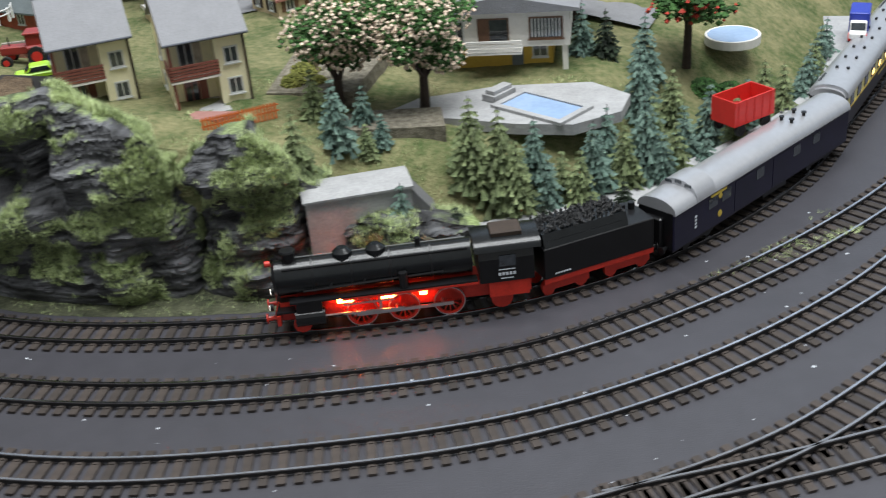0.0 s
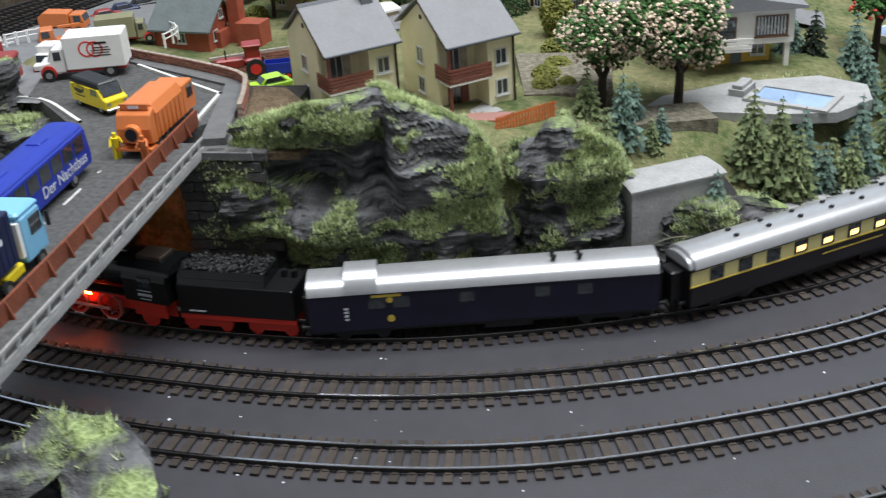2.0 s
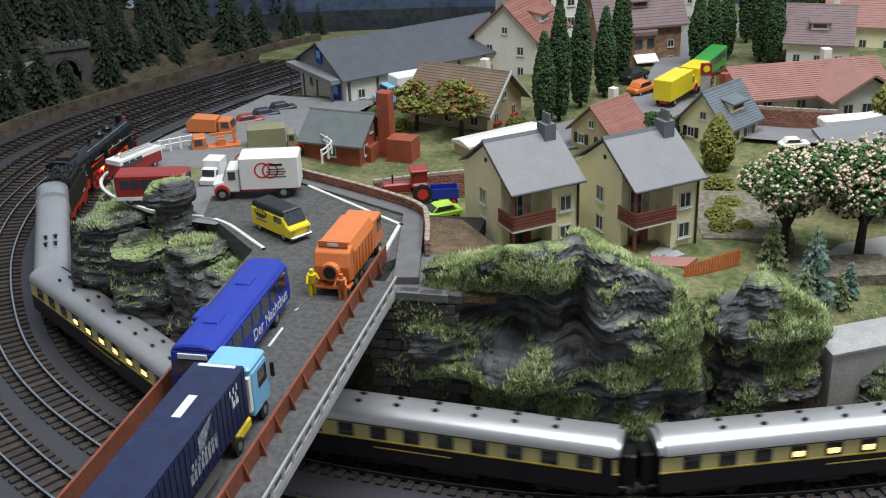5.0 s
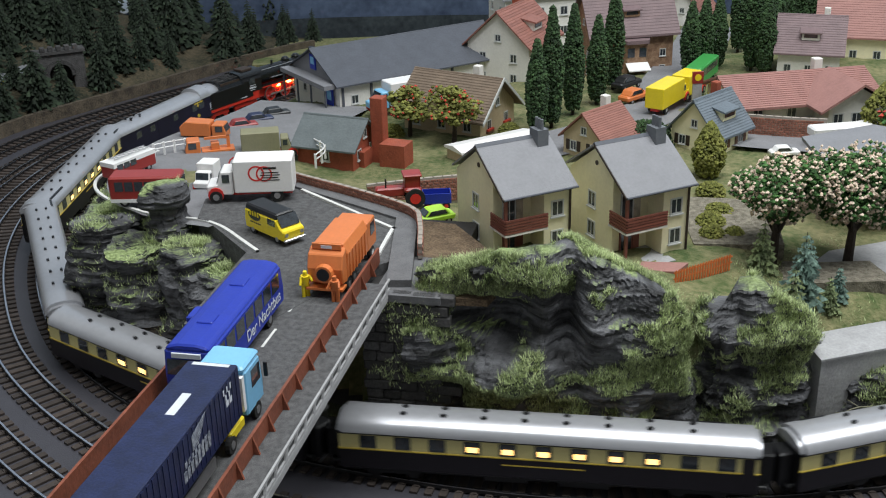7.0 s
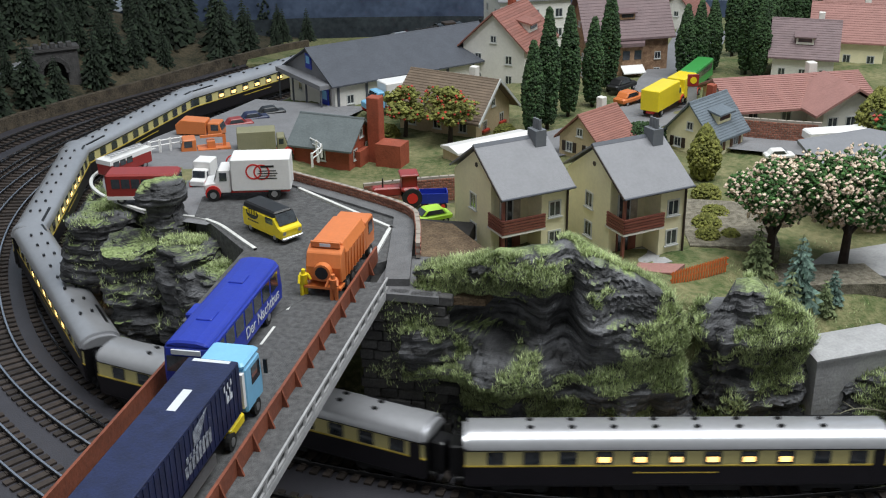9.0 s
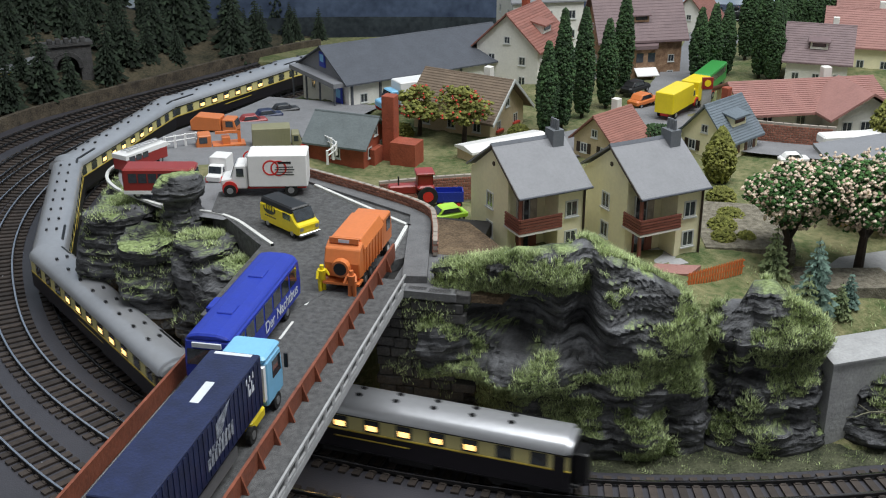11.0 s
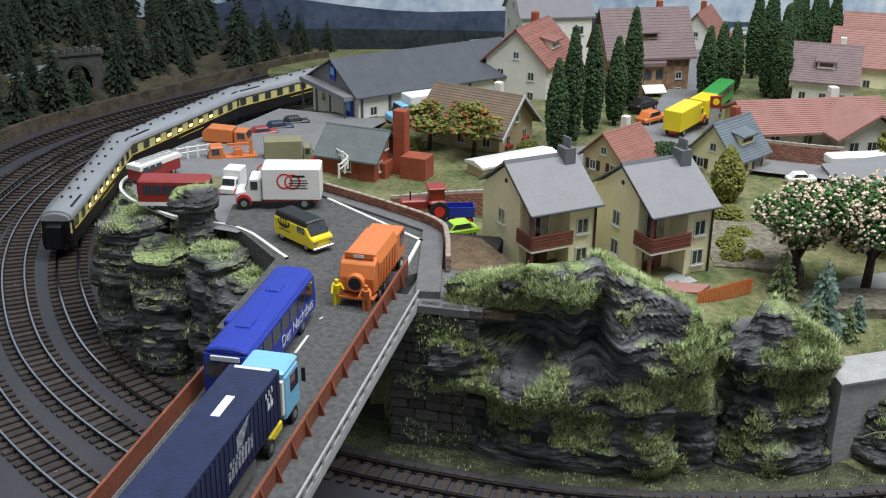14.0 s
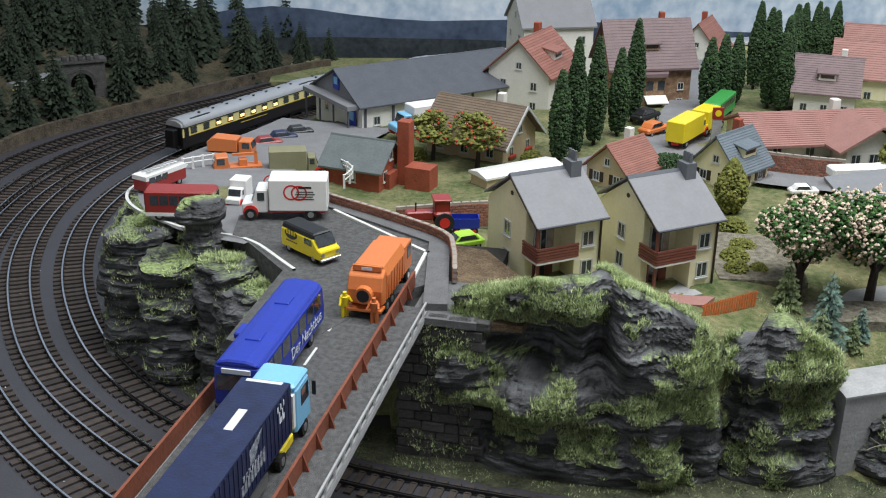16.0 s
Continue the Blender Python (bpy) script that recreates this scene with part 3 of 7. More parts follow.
def make_rocks():
    tops = [(-46, 11.2), (-39.7, 11.6), (-35.8, 12.2), (-33.8, 13.1), (-29.2, 13.9), (-27.8, 13.5), (-24.1, 11.9), (-21.9, 10.9), (-20.6, 8.9)]
    f = lambda x, u: float(np.interp(x, [a for a, _ in tops], [c for _, c in tops]))
    b, _ = sheet("rock_cliff", "dark layered rock cliff with flocked grass on its ledges", Line([(-20.0, 66.5), (-20.6, 63.6), (-25, 62.9), (-30, 63.6), (-35, 65.2), (-38.6, 67.2)][::-1]), f, 0, 1.6, 4, 190, 84, hollows=((-33.4, 8.8, 2.9, 1.6, 2.9), (-28.9, 9.8, .8, 3.6, 2.4), (-36.5, 2.0, 1.2, 2.5, .9), (-31.0, 12.2, 3.4, .9, -1.2), (-33.5, 5.6, 3.0, .9, -1.5), (-25.6, 5.5, 2.6, 3.5, -.7), (-23.2, 2.5, .6, 3.5, .8)))
    GRASS_SEEDS.append((b, 71, 12000))
    tops2 = [(-21, 8.8), (-19.2, 10.7), (-15.9, 11.0), (-13, 9.2), (-11.4, 6.6), (-9.5, 5.0)]
    g = lambda x, u: float(np.interp(x, [a for a, _ in tops2], [c for _, c in tops2]))
    b, _ = sheet("rock_cliff", "rounded layered rock outcrop with grass on top", Line([(-20.6, 67), (-20.2, 64.0), (-17, 62.6), (-13.6, 63.0), (-11.2, 65.2), (-10.6, 69)]), g, 0, 1.4, 9, 120, 80, top=4.5, hollows=((-16, 5.6, 5, .45, .8), (-17, 8.0, 5, .5, -.6), (-15, 2.6, 5, .45, .7)))
    GRASS_SEEDS.append((b, 72, 4800))
    h = lambda x, u: 3.4 + 1.3 * math.sin(u * 3.1)
    b, _ = sheet("rock_outcrop", "low mossy rock beside the road", Line([(-12.2, 66.5), (-10.4, 63.6), (-6.2, 62.9), (-1.6, 64.2)]), h, 0, 1.2, 12, 70, 36)
    GRASS_SEEDS.append((b, 73, 1100))
    # the rock inside the curve, left of the bridge
    k = lambda x, u: float(np.interp(u, [0, .12, .3, .45, .6, .8, 1], [6.0, 7.2, 7.6, 7.6, 7.0, 5.8, 4.0]))
    b, _ = sheet("rock_cliff", "grassy dark rock inside the railway curve", Line([(-50.6, 77.5), (-54.0, 78.0), (-58.3, 82.2), (-61.4, 88.2), (-64.2, 94), (-67.2, 101), (-69, 109)][::-1]), lambda x, u: k(x, 1 - u), 0, 2.4, 15, 130, 56, rough=1.0, top=6.0)
    GRASS_SEEDS.append((b, 74, 2600))
    for nm, label, cx, cy, rx, ry, foot, h, seed, count in (
            ("boulder", "square dark boulder with a grassy top", -61.4, 86.4, 2.7, 3.0, 0, 9.6, 21, 420),
            ("boulder", "broad layered boulder with grass on its ledges", -57.4, 81.0, 2.7, 2.6, 0, 9.0, 22, 420),
            ("boulder", "round-topped boulder under a cap of grass", -53.2, 78.4, 2.6, 2.3, 0, 9.6, 23, 620),
            ("boulder", "small upright rock standing beside the road", -55.9, 81.9, 1.25, 1.15, 6.5, 6.6, 24, 160)):
        b = boulder(nm, label, cx, cy, rx, ry, foot, h, seed)
        GRASS_SEEDS.append((b, 80 + seed, count))
    b = boulder("boulder", "low grassy boulder tucked under the road edge", -51.0, 76.2, 3.0, 2.2, 0, 8.6, 27)
    GRASS_SEEDS.append((b, 108, 420))
    b, _ = sheet("rock_mound", "mossy rock under the near end of the bridge", Line([(-53, 37.5), (-48, 40.8), (-44.4, 43.2), (-40.8, 41.4), (-38.6, 36)][::-1]), lambda x, u: float(np.interp(x, [-49, -46, -40, -38], [8.2, 9.7, 9.2, 7.4])), 0, 1.6, 31, 60, 40, top=3)
    GRASS_SEEDS.append((b, 76, 220))


ABUTMENT = Matrix.Translation((-40.2, 67.5, 0)) @ Matrix.Rotation(math.atan2(.96, .28) - math.pi / 2, 4, "Z")


def make_grass():
    """Tufts of static grass: on ledges of the rocks and over the meadows."""
    rng = random.Random(5)
    b = Bag()

    def tuft(x, y, z, n, h):
        for _ in range(n):
            a = rng.uniform(0, 6.28)
            l = h * rng.uniform(.5, 1.2)
            dx, dy = math.cos(a) * l * rng.uniform(.15, .8), math.sin(a) * l * rng.uniform(.15, .8)
            w = 0.028
            ox, oy = rng.uniform(-.22, .22), rng.uniform(-.22, .22)
            b.add([(x + ox - w * math.sin(a), y + oy + w * math.cos(a), z - .03), (x + ox + w * math.sin(a), y + oy - w * math.cos(a), z - .03), (x + ox + dx, y + oy + dy, z + l * rng.uniform(.3, .8))], [(0, 1, 2)])

    for bag, seed, count in GRASS_SEEDS:
        rr = random.Random(seed)
        V = bag.v
        made = tries = 0
        while made < count and tries < 90000:
            tries += 1
            q = bag.f[rr.randrange(len(bag.f))]
            p = [Vector(V[i]) for i in q]
            nrm = (p[2] - p[0]).cross(p[3] - p[1])
            if nrm.length < 1e-6:
                continue
            nrm.normalize()
            c = (p[0] + p[2]) / 2
            if seed == 71 and ((c.x + 33.4) / 2.7) ** 2 + ((c.z - 8.7) / 1.6) ** 2 < 1:
                continue
            patch = noise.noise(Vector((c.x * .26, c.y * .26, c.z * .38 + seed))) + .35 * noise.noise(Vector((c.x * .9, c.y * .9, c.z * 1.1 + seed)))
            if seed == 71:   # the turf is thickest on the low ledges beside the abutment
                patch += .42 * math.exp(-((c.x + 35.6) / 2.2) ** 2 - ((c.z - 5.0) / 2.0) ** 2) + .22 * math.exp(-((c.x + 30.5) / 2.2) ** 2 - ((c.z - 5.6) / 1.2) ** 2)
            if abs(nrm.z) * 0.42 + patch * 1.15 > 0.40:
                tuft(c.x, c.y, c.z, 8, 0.58)
                made += 1
    for _ in range(5200):
        x, y = rng.uniform(-24, 22), rng.uniform(62, 82)
        d = float(np.sqrt(((TRACK_1.p - np.array((x, y))) ** 2).sum(1).min()))
        if d < 4 or y < 62 or (x < -10 and y < 68):
            continue
        if noise.noise(Vector((x * .2, y * .2, 7))) > 0.0:
            tuft(x, y, ground_height(x, y), 3, 0.35)
    # verge along the foot of the rocks
    for s0, s1, o0, o1, step in ((216, 262, 2.4, 6.0, .03), (268, 340, 2.6, 6.6, .03)):
        for s in np.arange(s0, s1, step):
            p, d = TRACK_1.at(s), TRACK_1.way(s)
            o = o0 + (o1 - o0) * rng.random() ** .8
            x, y = p[0] + d[1] * o, p[1] - d[0] * o
            if noise.noise(Vector((x * .55, y * .55, 3))) > -.12:
                tuft(x, y, 0.05, 5, 0.3)
    # moss on the abutment
    for _ in range(900):
        q = ABUTMENT @ Vector((rng.uniform(-1.3, 3.6), -.06, rng.uniform(.5, 10.2)))
        if noise.noise(Vector((q.x * .5, q.y * .5, q.z * .4))) + .12 * (q.x + 39) > 0.0:
            tuft(q.x, q.y, q.z, 4, 0.4)
    tagged(part("grass_tufts", b, "blade"), "tufts of green static grass", "grass", kind="stuff")


def ground_height(x, y):
    """The hill sheet's height, away from its rim."""
    d = float(np.sqrt(((TRACK_1.p - np.array((x, y))) ** 2).sum(1).min()))
    front = min(max((x + 46) / 4, 0), 1) * min(max((-11 - x) / 3, 0), 1) * (y < 100)
    left = min(max((-46 - x) / 4, 0), 1)
    d0 = 3.2 + 3.6 * front + 3.0 * left
    t = min(max((d - d0) / (11 - 9 * front - 5 * left), 0), 1)
    t = t * t * (3 - 2 * t)
    return ground_z(x, y) * t


# bridge frame: u along the deck, w across it from its outer right edge
BU, BW = Vector((0.28, 0.96, 0)), Vector((-0.96, 0.28, 0))
BRIDGE = Matrix(((BW.x, BU.x, 0, -46.0), (BW.y, BU.y, 0, 46.2), (0, 0, 1, 10.9), (0, 0, 0, 1)))
BRIDGE_ANGLE = math.degrees(math.atan2(BU.y, BU.x))


def on_bridge(w, u, z=0.0, turn=0.0):
    """A pose on the deck, x pointing along the road."""
    p = BRIDGE @ Vector((w, u, z))
    return at(p.x, p.y, p.z, BRIDGE_ANGLE + turn)


def make_bridge():
    p = BRIDGE.translation
    root = thing("road_bridge", pose(p.x * K, p.y * K, p.z * K, 0, 0, BRIDGE_ANGLE - 90) @ Matrix.Diagonal((1, 1, 1, 1)), "concrete road bridge with rust-red parapets over the tracks", "bridge", kind="structure")
    # x of the root points to the right of the road, so w is minus x
    u0, u1 = -34.0, 22.6
    b = Bag().box(-9.2, 0.0, u0, u1, -0.75, -0.12)
    part("deck", b, "concrete", root)
    part("roadway", Bag().box(-8.6, -1.75, u0, u1, -0.12, 0.0), "asphalt", root)
    part("walkway", Bag().box(-1.62, -0.12, u0, u1, -0.12, 0.10), "asphalt", root)
    for x, nm in ((-1.75, "parapet"), (-8.85, "parapet")):
        w = Bag().box(x, x + 0.16, u0, u1 + (3.4 if x > -5 else -8.5), 0.0, 1.12)
        pw = part(nm, w, "rust_wall", root, "rust-red parapet wall")
        for u in np.arange(u0 + 1, u1 + (3 if x > -5 else -9), 2.1):
            side = x + 0.16 if x > -5 else x - 0.12
            part("rib", Bag().prism([(0, 0.05), (0.34 if x > -5 else -0.3, 0.05), (0, 1.1)], u, u + 0.14, "y", Matrix.Translation((side if x > -5 else x, 0, 0))), "rust_wall", pw)
    rail = part("guard_rail", Bag().box(-0.10, 0.02, u0, u1, -0.55, -0.30).box(-0.10, 0.02, u0, u1, 0.36, 0.52), "concrete", root, "pale steel guard rail")
    for u in np.arange(u0 + 0.4, u1, 1.45):
        part("rail_post", Bag().prism([(u, -0.32), (u + 0.22, -0.32), (u + 0.62, 0.38), (u + 0.40, 0.38)], -0.09, 0.01, "x"), "concrete", rail)
    for k in range(10):
        u = 20.3 - 4.6 * k
        tagged(part("lane_mark", Bag().box(-5.28, -5.12, u - 2.3, u, 0.0, 0.012), "white_line", root))
    # abutment: courses of cut stone at the end of the span
    ab = thing("abutment", at(-40.2, 67.5, 0, BRIDGE_ANGLE - 90), "dark cut-stone abutment wall with moss under the bridge end", "wall", kind="structure")
    part("core", Bag().box(-1.4, 3.6, 0.35, 14.0, 0, 10.1), "sleeper_dark", ab)
    rng = random.Random(8)
    z = 0.0
    shapes = []
    for k in range(5):
        l = 0.9 + 0.22 * k
        bb = Bag().soft(0, l, -0.34 + 0.03 * (k % 3), 0.36, 0, 0.66, 0.06)
        me = bb.mesh("stone")
        me.materials.append(MAT["stone"])
        shapes.append((l, me))
    while z < 10.0:
        x = -1.3 + rng.uniform(-.3, 0)
        while x < 3.6:
            l, me = shapes[rng.randrange(5)]
            ob = new("stone", me)
            ob.parent = ab
            ob.location = (x * K, (0.3 + rng.uniform(-.07, .07)) * K, z * K)
            x += l + 0.05
        z += 0.71
    part("cap", Bag().box(-0.6, 3.8, -0.15, 6.0, 10.1, 10.6), "paving", ab)


def road_sheet(name, pts, wid, mat, lift, label, z=None):
    """A ribbon of road or path laid on the hill."""
    ln = Line(pts)
    b = Bag()
    n = 0
    for s in np.arange(0, ln.s[-1] + .1, 1.0):
        p, d = ln.at(s), ln.way(s)
        nn = np.array([-d[1], d[0]])
        w = wid(s / ln.s[-1]) if callable(wid) else wid
        for k in range(5):
            q = p + nn * w * (k / 4 - .5)
            zz = (z(s / ln.s[-1]) if callable(z) else ground_height(p[0], p[1])) + lift
            b.v.append((q[0], q[1], zz))
        n += 1
    for i in range(n - 1):
        for k in range(4):
            a = 5 * i + k
            b.f.append((a, a + 5, a + 6, a + 1))
    return tagged(part(name, b, mat, smooth=True), label, "road", kind="structure")


def verge(s0, s1, o0, o1):
    """A strip of gritty turf on the inner side of the nearest track."""
    b = Bag()
    ss = np.arange(s0, s1, .8)
    for i, s in enumerate(ss):
        p, d = TRACK_1.at(s), TRACK_1.way(s)
        for k in range(5):
            o = o0 + (o1 - o0) * k / 4 + .25 * noise.noise(Vector((s * .5, k * 3.0, 1)))
            b.v.append((p[0] + d[1] * o, p[1] - d[0] * o, .012 + .16 * math.sin(k / 4 * 1.5)))
    for i in range(len(ss) - 1):
        for k in range(4):
            a = 5 * i + k
            b.f.append((a, a + 5, a + 6, a + 1))
    tagged(part("verge", b, "verge", smooth=True), "gritty green verge between track and rock", "ground", kind="structure")


def patch(name, poly, mat, z, label, thick=0.12, kind="structure", category="ground"):
    return tagged(part(name, Bag().prism(poly, z - thick, z, "z"), mat), label, category, kind=kind)


def make_roads():
    patch("road", [(-41.5, 70.5), (-38.5, 72.5), (-37.2, 79.5), (-46.5, 87.4), (-48, 88.6), (-53.5, 85.5), (-53.6, 81.5), (-52.8, 80.8), (-49.4, 74.5), (-52.2, 64), (-48.5, 62)], "asphalt", 10.92, "grey asphalt road turning off the bridge", 3.0, category="road")
    road_sheet("road", [(-49.0, 83.4), (-54.8, 89.0), (-57.6, 97), (-56, 107), (-51, 118), (-46.5, 130)], lambda u: 10.5 + 3.5 * u, "asphalt_light", 0.3, "grey asphalt road down to the car park", z=lambda u: 10.62 - 5.2 * u)
    road_sheet("road", [(-2, 66.5), (6, 68.5), (14, 73), (22, 79.5), (28, 88), (31, 100)], 3.0, "concrete", 0.25, "pale road beside the railway", z=lambda u: 1.5 + 2.2 * u)
    road_sheet("road", [(-30, 104), (-18, 108), (-11, 114), (-7, 124), (0, 140), (8, 160)], 7.0, "asphalt_light", 0.2, "grey asphalt street through the town")
    road_sheet("road", [(-11, 106), (-4, 103), (6, 99), (14, 96)], 6.0, "asphalt_light", 0.22, "yard road behind the houses")
    # white kerbs
    for pts, zf in (([(-41.0, 70.2), (-39.32, 76.9), (-39.2, 77.3), (-39.45, 77.65), (-46.2, 86.4)], lambda u: 10.92), ([(-48.6, 74.4), (-52.8, 80.9), (-57.4, 84.0), (-62.5, 90.4), (-64.2, 96.0), (-62.8, 101.5), (-60.5, 106)], lambda u: 10.92 - 3.0 * max(0, u - .14))):
        ln = Line(pts)
        b = Bag()
        ss = np.arange(0, ln.s[-1], 0.5)
        for s in ss:
            p, d = ln.at(s), ln.way(s)
            n = np.array([-d[1], d[0]])
            for o, z in ((-.13, 0), (.13, 0), (.13, .18), (-.13, .18)):
                b.v.append((*(p + n * o), zf(s / ln.s[-1]) + z))
        for k in range(len(ss) - 1):
            for i in range(4):
                j = (i + 1) % 4
                b.f.append((4 * k + i, 4 * k + j, 4 * k + 4 + j, 4 * k + 4 + i))
        tagged(part("kerb", b, "white_line"), "white painted kerb", "kerb", kind="structure")
    patch("pavement", [(-39.9, 68.4), (-38.3, 68.2), (-37.3, 79.6), (-46.3, 88.2), (-46.9, 87.2), (-38.9, 79.2)], "paving", 11.10, "grey pavement along the road", 0.5)
    patch("flower_bed", [(-38.4, 67.4), (-33.6, 66.4), (-31.8, 69.5), (-32.6, 74.2), (-34.6, 79.4), (-37.0, 80.4), (-37.3, 76)], "earth", 10.3, "brown earth slope beside the road", 0.5)


def make_brick_wall(pts, z, h, group):
    """A low wall of separate bricks."""
    ln = Line(pts)
    root = thing("brick_wall", Matrix(), "low red-brown brick garden wall", "wall", group, "structure")
    b = Bag()
    me = Bag().soft(-0.25, 0.25, -0.2, 0.2, 0, 0.20, 0.02).mesh("brick")
    me.materials.append(MAT["brick"])
    L = ln.s[-1]
    for s in np.arange(0, L - .5, 0.8):
        p, d = ln.at(s + .4), ln.way(s + .4)
        b.box(-.45, .45, -.15, .15, -.2, h, Matrix.Translation((p[0], p[1], z(s / L))) @ pose(0, 0, 0, 0, 0, math.degrees(math.atan2(d[1], d[0]))))
    part("mortar", b, "mortar", root)
    for r in range(int(h / 0.225)):
        for s in np.arange(0.2 + 0.27 * (r % 2), L - .3, 0.54):
            p, d = ln.at(s), ln.way(s)
            ob = new("brick", me)
            ob.parent = root
            ob.matrix_basis = at(p[0], p[1], z(s / L) + 0.225 * r + 0.01, math.degrees(math.atan2(d[1], d[0])))


# ---- houses ----
def window(parent, w, h, m, frame="window_frame", cross=True, curtain=False):
    """A framed window on the plane y = 0, facing -y."""
    fr = part("window", Bag().box(-w / 2, w / 2, -.07, .02, 0, .11).box(-w / 2, w / 2, -.07, .02, h - .11, h).box(-w / 2, -w / 2 + .11, -.07, .02, .11, h - .11).box(w / 2 - .11, w / 2, -.07, .02, .11, h - .11), frame, parent, m=m)
    part("pane", Bag().box(-w / 2 + .11, w / 2 - .11, -.02, .012, .11, h - .11), "glass", fr)
    if cross:
        part("bar", Bag().box(-.035, .035, -.05, .014, .11, h - .11), frame, fr)
    part("sill", Bag().box(-w / 2 - .08, w / 2 + .08, -.16, .0, -.09, 0), frame, fr)
    return fr


def semi_house(x, y, z, rz):
    """One half of the pale yellow pair: a recessed balcony corner under a long slate roof."""
    root = thing("semi_detached_house", at(x, y, z, rz), "pale yellow two-storey house with grey slate roof and red balcony", "house", "pair of yellow houses")
    W, D, E, R = 5.5, 7.3, 5.3, 7.95     # front width, depth, eave, ridge
    Y = 3.7       # where the ridge runs
    # walls with the balcony corner left out (x 0..3.2, y 0..1.7)
    b = Bag()
    b.prism([(3.3, 0), (W, 0), (W, D), (0, D), (0, 1.9), (3.3, 1.9)], 0, E, "z")
    for gx in (0.0, W - 0.22):
        b.prism([(0 if gx else 1.9, E), (D, E), (Y, R - .15), (0 if gx else 1.9, E + .05 if gx else R - 1.32)], gx, gx + .22, "x")
    part("wall", b, "plaster_yellow", root)
    # side cheek of the balcony
    part("cheek", Bag().prism([(0.0, 0), (1.9, 0), (1.9, R - 1.32), (1.55, R - 1.75), (1.55, .35), (.35, .35), (.35, 0)], 0, .2, "x"), "plaster_yellow", root)
    # roof
    o, t = 0.28, 0.14
    pts = [(-.55, E - .12), (Y, R), (D + .3, E + .1)]
    for a, c, nm in ((pts[0], pts[1], "roof"), (pts[1], pts[2], "roof")):
        part(nm, Bag().prism([a, c, (c[0], c[1] + t), (a[0], a[1] + t)], -o, W + o, "x"), "slate", root, "grey slate roof plane")
    part("ridge_cap", Bag().prism([(Y - .22, R + .02), (Y + .22, R + .02), (Y, R + .24)], -o - .02, W + o + .02, "x"), "slate_dark", root)
    part("gutter", Bag().tube((-o, -.6, E - .05), (W + o, -.6, E - .05), .09, n=8), "slate_dark", root)
    part("barge_board", Bag().prism([(-.55, E - .2), (Y, R - .08), (Y, R + .1), (-.55, E - .02)], -o - .05, -o, "x"), "wood_dark", root)
    ch = part("chimney", Bag().box(W - 1.15, W - .25, Y - .95, Y + .25, R - 1.3, R + .75), "chimney_grey", root)
    for i in range(3):
        part("chimney_pot", Bag().tube((W - .7, Y - .72 + .37 * i, R + .75), (W - .7, Y - .72 + .37 * i, R + 1.5), .15, .12, 8), "chimney_grey", ch)
    # balcony
    part("balcony_slab", Bag().box(-.12, 3.42, -.42, 1.9, 2.35, 2.5), "plaster_white", root)
    rl = part("balcony_rail", Bag().box(.0, .1, -.3, -.2, 2.5, 3.55).box(3.2, 3.3, -.3, -.2, 2.5, 3.55).box(-.05, .05, 1.6, 1.7, 2.5, 3.55), "wood_red", root)
    for k in range(5):
        zz = 2.56 + .22 * k
        part("slat", Bag().box(-.1, 3.4, -.44, -.32, zz, zz + .16).box(-.14, -.02, -.44, 1.75, zz, zz + .16), "wood_red", rl)
    part("post", Bag().box(.0, .2, -.2, .0, 0, 2.25).box(.0, .2, -.2, .0, 3.5, E), "wood_red", root)
    for zz in (0.15, 2.5):
        dr = part("door", Bag().box(1.0, 1.9, 1.80, 1.9, zz, zz + 2.0), "glass", root)
        part("door_frame", Bag().box(.9, 1.0, 1.78, 1.9, zz, zz + 2.1).box(1.9, 2.0, 1.78, 1.9, zz, zz + 2.1).box(1.42, 1.5, 1.78, 1.88, zz, zz + 2), "wood_red" if zz < 1 else "window_frame", dr)
        part("curtain", Bag().box(2.05, 2.6, 1.8, 1.9, zz, zz + 1.9), "wood_red" if zz < 1 else "curtain", dr)
    part("terrace", Bag().box(-.3, 3.6, -1.4, 1.9, -.3, .12).box(.3, 3.2, -2.0, -1.4, -.3, -.05), "concrete", root)
    for zz in (0.75, 3.05):
        window(root, 1.05, 1.25, at(4.4, 0, zz))
        window(root, 1.0, 1.25, at(0, 4.2, zz, -90))
        window(root, 1.0, 1.25, at(W, 3.0, zz, 90))
    part("attic_vent", Bag().tube((-.06, Y, 6.6), (.05, Y, 6.6), .18, n=10), "wood_dark", root)
    part("drain_pipe", Bag().tube((W - .08, -.1, 0), (W - .08, -.1, E - .3), .09, n=7).tube((W - .08, -.1, E - .3), (W, -.55, E - .05), .09, n=7), "wood_dark", root)
    part("plinth", Bag().prism([(3.27, -.03), (W + .03, -.03), (W + .03, D + .03), (-.03, D + .03), (-.03, 1.87), (3.27, 1.87)], -1.2, .12, "z"), "slate_dark", root)
    return root


